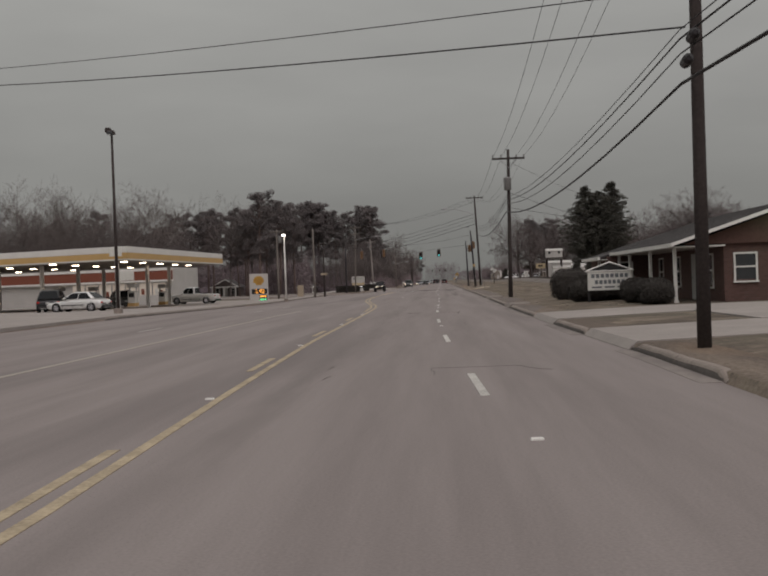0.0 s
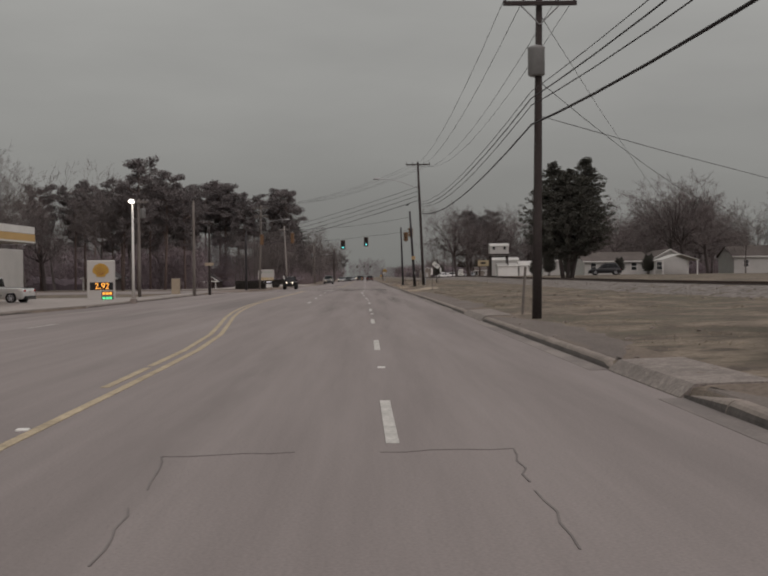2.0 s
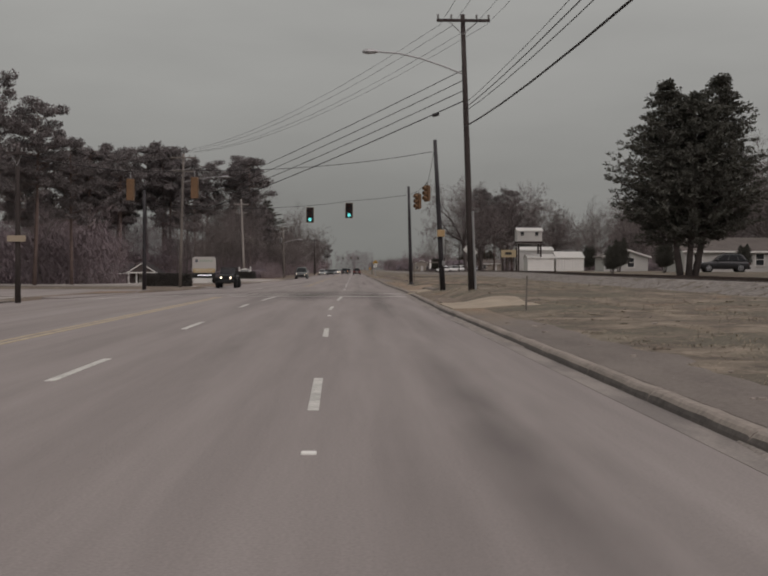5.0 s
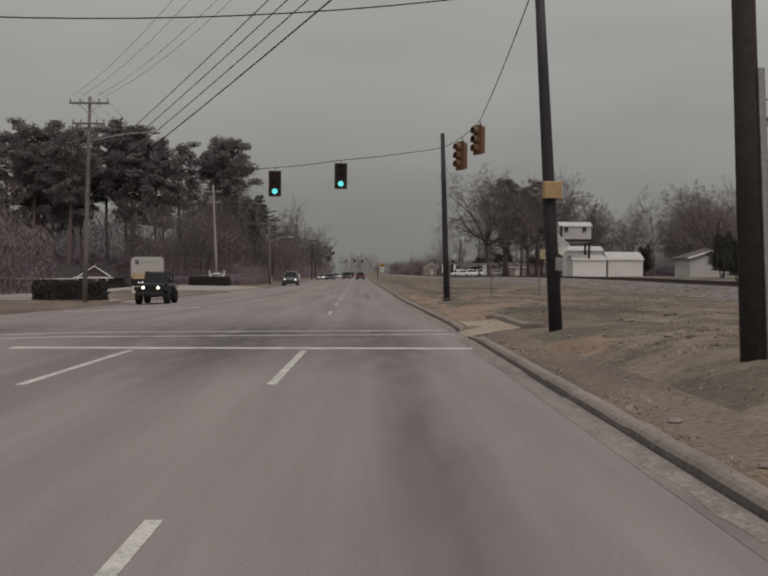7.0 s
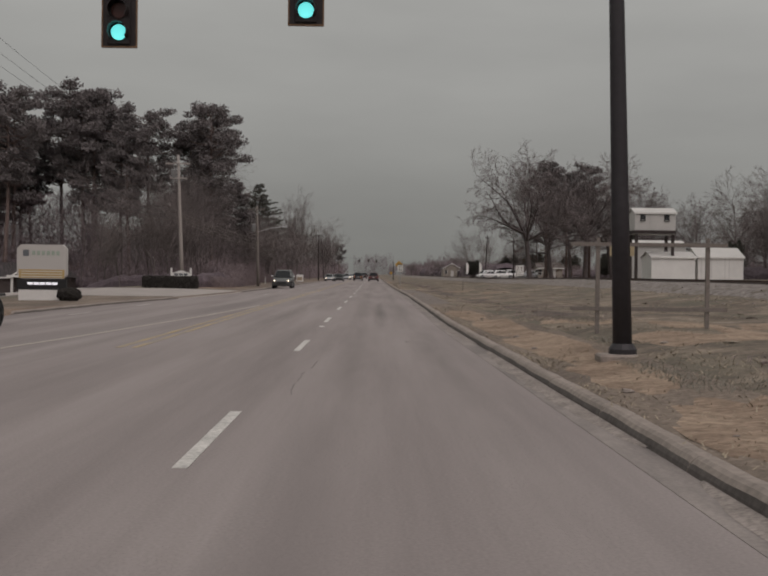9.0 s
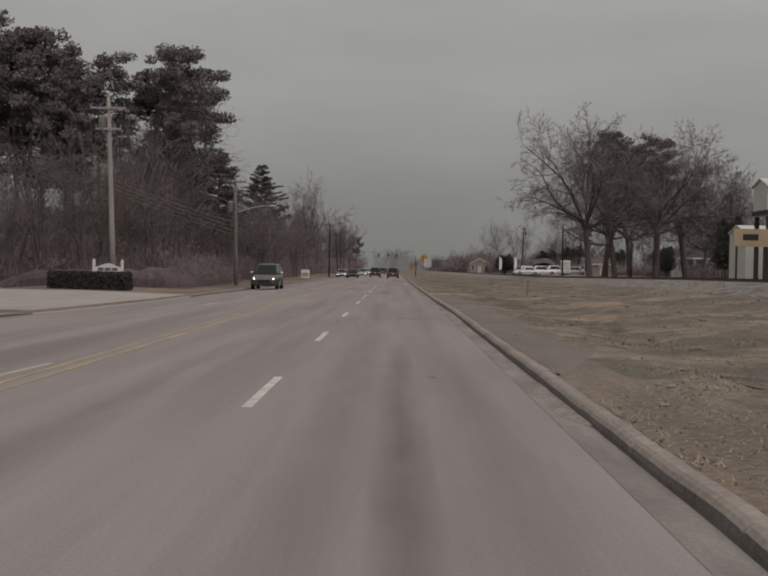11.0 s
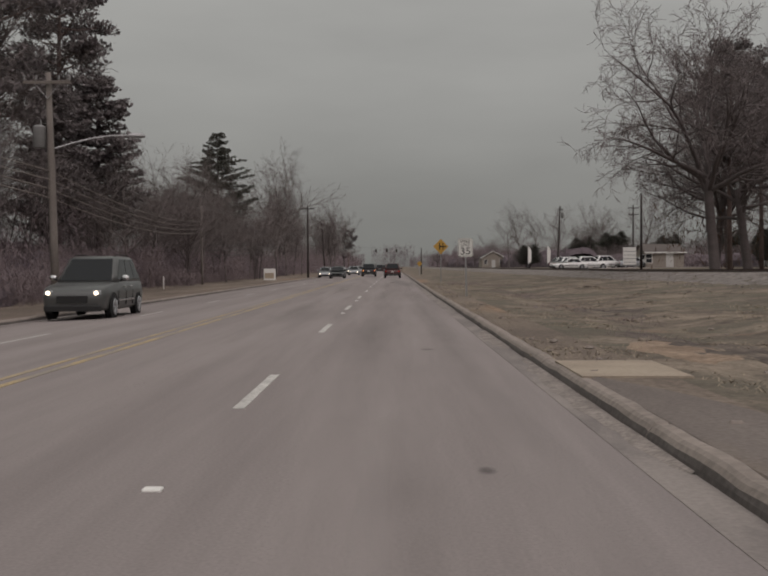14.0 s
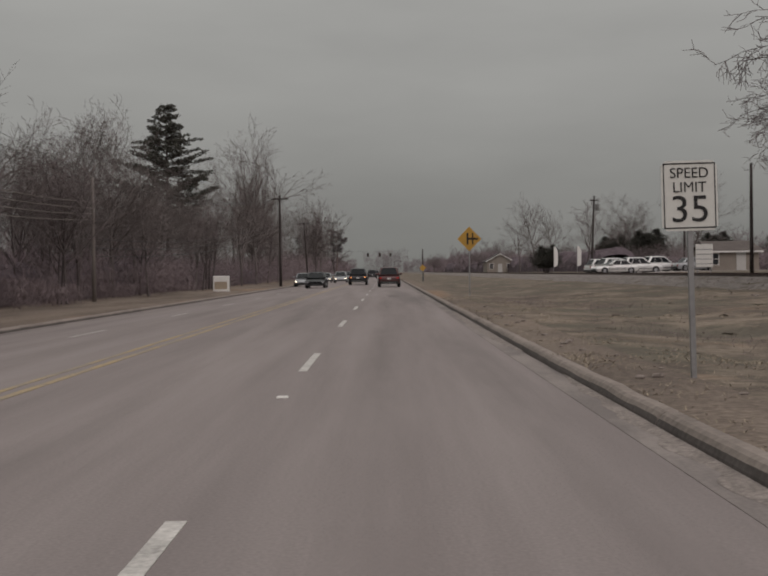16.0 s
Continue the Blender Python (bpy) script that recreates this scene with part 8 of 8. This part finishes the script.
def gable_house(name, label, x0, x1, y0, y1, h, ridge, wall, roof, along="x", windows=(), door=None, base=None, category="house", porch=0):
    """A small house; along: the ridge's axis. windows: offsets along the front (y0 side)."""
    z = land_z((x0 + x1) / 2, y0) if base is None else base
    ob = thing(name, label, category, ((x0 + x1) / 2, (y0 + y1) / 2, z))
    hx, hy = (x1 - x0) / 2, (y1 - y0) / 2
    b = Build()
    b.box(-hx, hx, -hy, hy, -0.4, h)
    part("wall", b, wall, ob)
    o = 0.12 if category == "shed" else 0.35
    if along == "x":
        for s in (-1, 1):
            part("roof", roof_slab([(-hx - o, s * (hy + o), h - 0.05), (hx + o, s * (hy + o), h - 0.05), (hx + o, 0, ridge), (-hx - o, 0, ridge)]), roof, ob)
            b = Build()
            b.loft([[(s * (hx - 0.01), -hy, h - 0.02), (s * (hx - 0.01), hy, h - 0.02), (s * (hx - 0.01), 0, ridge - 0.12)], [(s * (hx - 0.2), -hy, h - 0.02), (s * (hx - 0.2), hy, h - 0.02), (s * (hx - 0.2), 0, ridge - 0.12)]])
            part("gable", b, wall, ob)
        b = Build()
        b.box(-hx - o, hx + o, -hy - o - 0.03, -hy - o, h - 0.2, h - 0.04)
        part("eave_board", b, WHITE_PAINT, ob)
    else:
        for s in (-1, 1):
            part("roof", roof_slab([(s * (hx + o), -hy - o, h - 0.05), (s * (hx + o), hy + o, h - 0.05), (0, hy + o, ridge), (0, -hy - o, ridge)]), roof, ob)
            b = Build()
            b.loft([[(s * (hx + o), -hy - o - 0.03, h - 0.2), (s * (hx + o), -hy - o - 0.03, h - 0.02), (0, -hy - o - 0.03, ridge + 0.02), (0, -hy - o - 0.03, ridge - 0.16)], [(s * (hx + o), -hy - o, h - 0.2), (s * (hx + o), -hy - o, h - 0.02), (0, -hy - o, ridge + 0.02), (0, -hy - o, ridge - 0.16)]])
            part("rake_board", b, WHITE_PAINT, ob)
        b = Build()
        b.loft([[(-hx, -hy + 0.01, h - 0.02), (hx, -hy + 0.01, h - 0.02), (0, -hy + 0.01, ridge - 0.1)], [(-hx, -hy + 0.2, h - 0.02), (hx, -hy + 0.2, h - 0.02), (0, -hy + 0.2, ridge - 0.1)]])
        part("gable", b, wall, ob)
    for u in windows:
        sash_window(ob, (u, -hy, h * 0.58), 0.8, 1.1, "y-")
    if door is not None:
        b = Build()
        b.box(door - 0.5, door + 0.5, -hy - 0.04, -hy + 0.02, 0, 2.05)
        part("door", b, DULL_WHITE, ob)
    for k in range(porch):
        x = -hx + 0.3 + (2 * hx - 0.6) * k / max(1, porch - 1)
        b = Build()
        b.box(x - 0.12, x + 0.12, -hy - 1.6, -hy - 1.36, -0.3, h - 0.1, 0.02)
        part("porch_post", b, WHITE_PAINT, ob)
    if porch:
        b = Build()
        b.box(-hx - 0.2, hx + 0.2, -hy - 1.8, -hy + 0.1, h - 0.1, h + 0.12)
        part("porch_roof", b, WHITE_PAINT, ob)
    return ob


BROWN_WALL = mat("brown_timber_wall", (0.085, 0.068, 0.064), 0.9, 0.15)
gable_house("low_office", "low brown office with shingle roof behind the hedge", -52.0, -37.3, 291, 297, 1.9, 3.5, BROWN_WALL, SHINGLE, "x", (-4.5, 0.5, 4.5), None)
gable_house("gabled_porch", "gabled brown office entrance with white edges", -37.1, -32.6, 289, 297, 1.95, 3.6, BROWN_WALL, SHINGLE, "y", (), 0.0, None, "house", 4)
gable_house("corner_house", "small dark house with white gable edges and porch posts", -46, -40.7, 225, 232, 2.0, 3.6, BROWN_WALL, SHINGLE, "y", (-1.6, 1.6), 0, None, "house", 3)
sheet("office_lot", -48, -20.5, 210, 264, LOT, "pale concrete lot before the low office", 8, 8, 0.05)
# pale cabinet, street name plate and white box
b = Build()
b.box(-0.4, 0.4, -0.35, 0.35, -0.1, 1.6, 0.04)
cab = thing("signal_cabinet", "tan signal control cabinet on the pavement", "cabinet", (-19.0, 154.5, land_z(-19, 154.5) + 0.02))
body = part("cabinet_body", b, BEIGE, cab)
b = Build()
b.box(-0.34, 0.34, -0.365, -0.351, 0.1, 1.45)
part("cabinet_door", b, BEIGE, body)
nm = thing("street_sign", "small pale street name plate on the signal pole", "road sign", (-15.8, 155.8, land_z(-15.8, 156) + 3.0))
b = Build()
b.box(-0.45, 0.45, -0.035, -0.02, 0, 0.3)
part("sign_plate", b, BEIGE, nm)
b = Build()
b.box(-0.05, 0.05, -0.02, 0.08, 0.05, 0.25)
part("bracket", b, STEEL, nm)
wb = thing("utility_box", "white utility box on the verge by the woods", "utility box", (-11.9, 370.4, land_z(-11.9, 370.4)))
b = Build()
b.box(-0.62, 0.62, -0.3, 0.3, -0.1, 1.2, 0.05)
body = part("box_body", b, WHITE_PAINT, wb)
b = Build()
b.box(-0.5, 0.5, -0.312, -0.301, 0.15, 0.75)
part("label_panel", b, BEIGE, body)
b = Build()
b.tube([(0, 0, -0.1), (0, 0, 0.75), (0, 0, 0.8)], [0.045, 0.045, 0.01], 8)
mk = new("marker_post", b.mesh("marker_post", WHITE_PAINT))
mk.matrix_basis = pose(-13.4, 322, land_z(-13.4, 322))
tagged(mk, "short white marker post in the grass", "post")

# ---- beyond the railway ----
gable_house("white_house", "long white house with a dark roof behind the big evergreen", 33.5, 43, 211, 219, 2.1, 3.5, DULL_WHITE, SHINGLE_BROWN, "x", (-3.4, -0.8, 2.8), 0.9)
gable_house("white_house", "white gable-fronted house end", 43.3, 48.7, 209, 219, 2.2, 3.8, DULL_WHITE, SHINGLE_BROWN, "y", (-1.6,), None)
carport = thing("carport", "open gabled carport with dark inside", "carport", (45.5, 204.0, land_z(45, 204)))
for s in (-1, 1):
    part("roof", roof_slab([(s * 2.8, -2.5, 2.1), (s * 2.8, 2.5, 2.1), (0, 2.5, 2.95), (0, -2.5, 2.95)]), DULL_WHITE, carport)
    for yy in (-2.3, 2.3):
        b = Build()
        b.box(s * 2.5 - 0.07, s * 2.5 + 0.07, yy - 0.07, yy + 0.07, -0.3, 2.1)
        part("post", b, WHITE_PAINT, carport)
gable_house("white_house", "small white house with one dark window", 31.5, 37, 238, 243, 1.8, 2.7, DULL_WHITE, SHINGLE_BROWN, "y", (0.6,), None)
gable_house("white_house", "white house among bare trees behind the railway", 60, 72, 222, 230, 2.8, 4.6, DULL_WHITE, SHINGLE_BROWN, "x", (-4, 0, 4), 2)
sh = land_z(30, 276)
gable_house("garden_shed", "white display shed beside the railway", 28.0, 32.2, 276, 280, 2.25, 2.75, WHITE_PAINT, DULL_WHITE, "x", (), None, sh, "shed")
bsh = gable_house("barn_shed", "tall white barn-roofed display shed", 32.6, 37.0, 276.5, 281, 2.3, 3.2, WHITE_PAINT, DULL_WHITE, "x", (), None, sh, "shed")
b = Build()
b.box(-1.9, -1.86, -2.26, -2.25, 0.1, 2.2)
for u in (-1.3, -0.9, 0.4, 0.8):
    b.box(u, u + 0.04, -2.262, -2.251, 0.1, 2.2)
part("siding_battens", b, DULL_WHITE, bsh)
gable_house("garden_shed", "dull white display shed behind the white ones", 27.5, 33.5, 284, 288, 3.6, 4.1, DULL_WHITE, DULL_WHITE, "x", (), None, sh, "shed")
tower = gable_house("raised_shed", "small white shed raised on dark stilts with two windows", 26.4, 30.3, 276.2, 279.0, 1.75, 2.2, DULL_WHITE, DULL_WHITE, "x", (), None, sh + 4.75, "shed")
for u in (-1.2, 1.1):
    sash_window(tower, (u, -1.4, 1.2), 0.35, 0.45, "y-", SIGN_BLACK)
b = Build()
b.box(-0.55, 0.55, -1.43, -1.401, 0.05, 1.6)
part("double_door", b, DULL_WHITE, tower)
for sx in (-1.75, 1.75):
    for sy in (-1.2, 1.2):
        b = Build()
        b.box(sx - 0.13, sx + 0.13, sy - 0.13, sy + 0.13, -5.0, -0.02)
        part("stilt", b, POLE, tower, "dark timber stilt")
b = Build()
b.box(-2.0, 2.0, -1.45, 1.45, -0.35, -0.02)
part("deck", b, POLE, tower)
tan = thing("tan_sign", "tan roadside sign board with a dark emblem on posts", "sign", (24.7, 274, land_z(24.7, 274)))
b = Build()
b.box(-1.15, 1.15, -0.06, 0.06, 2.35, 3.5, 0.02)
pan = part("panel", b, mat("tan_board", (0.34, 0.275, 0.17), 0.7, 0.1), tan)
b = Build()
b.box(-0.55, 0.45, -0.07, -0.061, 2.75, 3.15)
part("emblem", b, SIGN_BLACK, pan, "plain dark emblem")
for sx in (-0.9, 0.9):
    b = Build()
    b.box(sx - 0.06, sx + 0.06, 0.062, 0.16, -0.3, 3.4)
    part("post", b, POLE, tan)
gable_house("white_house", "white house with porch columns behind the oaks", 50, 59, 392, 400, 3.2, 5.0, DULL_WHITE, SHINGLE, "x", (-3.5, 3.5), 0, None, "house", 5)
gable_house("tan_house", "low tan house with a dark roof", 35.5, 40.5, 400, 407, 2.1, 3.2, mat("dun_wall", (0.24, 0.21, 0.18), 0.85, 0.12), SHINGLE_BROWN, "x", (-2.2,), 0.6)
gable_house("lit_shop", "small pale gabled shop with bright lamps", 24.5, 30.5, 540, 550, 2.6, 4.4, bpy.data.materials["dun_wall"], SHINGLE, "y", (-2, 2), 0, None, "shop")
bd = thing("board_sign", "plain white sign board with grey lines", "sign", (29.0, 380, land_z(29, 380)))
b = Build()
b.box(-0.75, 0.75, -0.06, 0.06, 0.5, 2.5, 0.02)
pan = part("panel", b, WHITE_PAINT, bd)
for k in range(4):
    b = Build()
    b.box(-0.7, 0.7, -0.066, -0.061, 0.75 + 0.42 * k, 0.8 + 0.42 * k)
    part("letter_bar", b, SIGN_GREY, pan)
for sx in (-0.6, 0.6):
    b = Build()
    b.box(sx - 0.05, sx + 0.05, -0.05, 0.05, -0.3, 0.5)
    part("post", b, STEEL, bd)
for x, y in ((22.6, 425), (25.6, 425)):
    fl = thing("feather_flag", "white feather flag on a thin pole", "flag", (x, y, land_z(x, y)), 15)
    b = Build()
    b.tube([(0, 0, -0.2), (0, 0, 3.6)], 0.025, 5)
    part("flag_pole", b, STEEL, fl)
    b = Build()
    b.loft([[(0.03, -0.01, 0.9), (0.55, -0.01, 1.2), (0.6, -0.01, 2.9), (0.3, -0.01, 3.5), (0.03, -0.01, 3.6)], [(0.03, 0.01, 0.9), (0.55, 0.01, 1.2), (0.6, 0.01, 2.9), (0.3, 0.01, 3.5), (0.03, 0.01, 3.6)]])
    part("flag_cloth", b, WHITE_PAINT, fl)
sheet("parallel_road", 22.0, 23.5, 120, 440, LOT, "pale lane running behind the railway", 2, 60, 0.03)
sheet("car_lot", 23.6, 44, 394, 420, LOT, "pale lot with parked cars", 6, 6, 0.04)

# ---- distant signals and lamps down the road ----
for x, y, z in ((-4.6, 640, 6.2), (-0.8, 642, 6.3), (2.6, 640, 6.2)):
    signal_head(x, y, z, 0, False, "dark traffic light far down the road", 0.4)
wire("span_wire", (9, 640, 8.2), (-14, 642, 8.2), 0.4, 0.02)

# ---- bare soil and dry grass on the verge ----
def soil_patch(name, x, y, rx, ry, material, label, seed, lift=0.012):
    """Ground cover in an irregular patch whose rim sinks into the turf."""
    b = Build()
    n, rings = 22, []
    for f, dz in ((0.0, 1.0), (0.45, 1.0), (0.8, 0.8), (1.0, -0.6)):
        ring = []
        for i in range(n):
            a = 2 * math.pi * i / n
            w = 1 + 0.45 * noise.noise(Vector((math.cos(a) * 1.6, math.sin(a) * 1.6, seed))) + 0.25 * noise.noise(Vector((math.cos(a) * 5, math.sin(a) * 5, seed + 9)))
            px, py = x + rx * f * w * math.cos(a), y + ry * f * w * math.sin(a)
            px = max(px, right_kerb(py) + 0.2)
            ring.append((px, py, land_z(px, py) + lift * dz))
        rings.append(ring)
    b.loft(rings, False, False)
    return structure(name, b, material, label)


rg = random.Random(33)
for x, y, rx, ry in ((5.6, 176.5, 1.6, 2.6), (7.4, 182.0, 1.5, 1.8), (6.8, 187.2, 1.3, 2.0), (8.3, 190.5, 1.8, 3.0), (6.3, 194.5, 1.1, 2.6), (10.5, 187.5, 2.2, 2.0), (7.6, 236, 1.0, 2.4), (9.8, 246, 1.2, 2.2), (5.6, 266, 0.8, 2.0), (8.0, 258, 1.4, 2.0), (4.75, 178.2, 0.75, 3.0), (4.6, 183.5, 0.6, 2.6), (4.55, 189, 0.6, 4.0), (4.4, 196, 0.55, 5.0), (4.3, 205, 0.5, 5.5), (4.6, 171.5, 0.7, 3.2), (5.0, 156, 0.6, 2.0)):
    soil_patch("bare_soil", x, y, rx, ry, ORANGE_SOIL, "patch of bare orange clay in the verge", y)
for x, y, rx, ry in ((6.9, 256, 1.3, 6.0), (6.5, 246, 0.8, 3.2), (6.2, 268, 0.7, 4.5), (8.2, 171.5, 1.3, 2.2), (6.9, 232, 0.8, 4.0), (7.4, 281, 0.9, 3.5), (6.6, 214, 0.6, 4.5), (6.4, 201, 0.5, 3.6)):
    soil_patch("ditch_soil", x, y, rx, ry, DARK_SOIL, "dark soil in the shallow ditch", y)

# ---- verge litter, tussocks and stones ----
rg = random.Random(21)
b = Build()
for i in range(95000):
    y = rg.uniform(44, 332)
    x = right_kerb(y) + 0.25 + 13.5 * rg.random() ** 1.4
    if y < 75 and x > 8.5:
        continue
    cover = noise.noise(Vector((x * 0.8, y * 0.45, 7))) + 0.6 * noise.noise(Vector((x * 0.25, y * 0.15, 3)))
    if cover < rg.uniform(-0.3, 0.3) or (x < right_kerb(y) + 1.3 and (42 < y < 133 or 136 < y < 142.5 or 162 < y < 169 or 215 < y < 264)):
        continue
    p = Vector((x, y, land_z(x, y)))
    tall = 1.0 + 0.8 * max(0.0, cover)
    for k in range(3):
        a = rg.uniform(0, 6.28)
        l = rg.uniform(0.012, 0.04) * tall
        q = p + Vector((rg.gauss(0, 0.08), rg.gauss(0, 0.08), -0.01))
        b.face(q, q + Vector((math.cos(a + 1.5) * 0.018, math.sin(a + 1.5) * 0.018, 0)), q + Vector((math.cos(a) * l * 2.2, math.sin(a) * l * 2.2, l)))
grass_blades = b
for nm, material, label, count, seed in (("turf_clumps", GRASS, "rough clumps of brown turf on the verge", 700, 3), ("turf_clumps", PALE_STRAW, "pale tufts of flattened grass on the verge", 800, 5)):
    rc = random.Random(seed)
    bc = Build()
    for i in range(count):
        y = rc.uniform(85, 325)
        x = right_kerb(y) + rc.uniform(1.6, 9.5)
        if noise.noise(Vector((x * 0.5, y * 0.3, seed))) < rc.uniform(-0.1, 0.3):
            continue
        sx = rc.uniform(0.04, 0.13)
        bc.blob((x, y, land_z(x, y) - 0.01), sx * rc.uniform(0.8, 1.6), sx * rc.uniform(0.8, 2.0), sx * rc.uniform(0.25, 0.6), 0.9, 8, 5, i)
    tagged(new(nm, bc.mesh(nm, material)), label, "turf", "", "stuff")
b = grass_blades
tagged(new("grass_tussocks", b.mesh("grass_tussocks", mat("straw_grass", (0.285, 0.238, 0.175), 0.95, 0.4, 0.5, 5, 0, island=0.8))), "dry straw-coloured grass tussocks", "grass", "", "stuff")
b = Build()
for i in range(900):
    y = rg.uniform(60, 340)
    x = rail_x(y) - rg.uniform(2.2, 6.5)
    s = rg.uniform(0.03, 0.06)
    b.blob((x, y, max(land_z(x, y), rail_z(y) - 0.36 - 0.3 * (rail_x(y) - x - 2.9)) + s * 0.2), s, s, s * 0.7, 0.5, 6, 4, i)
tagged(new("ballast_stones", b.mesh("ballast_stones", GUTTER_SAND)), "loose pale ballast stones on the bank", "stones", "", "stuff")
b = Build()
for i in range(260):
    y = rg.uniform(44, 330)
    x = right_kerb(y) + rg.choice((rg.uniform(0.25, 1.0), rg.uniform(1.0, 5.0)))
    s = rg.uniform(0.02, 0.06)
    b.blob((x, y, land_z(x, y) + s * 0.3), s * 1.3, s, s * 0.6, 0.5, 5, 4, i)
tagged(new("verge_rubble", b.mesh("verge_rubble", CONCRETE)), "small pale stones and litter on the verge", "stones", "", "stuff")
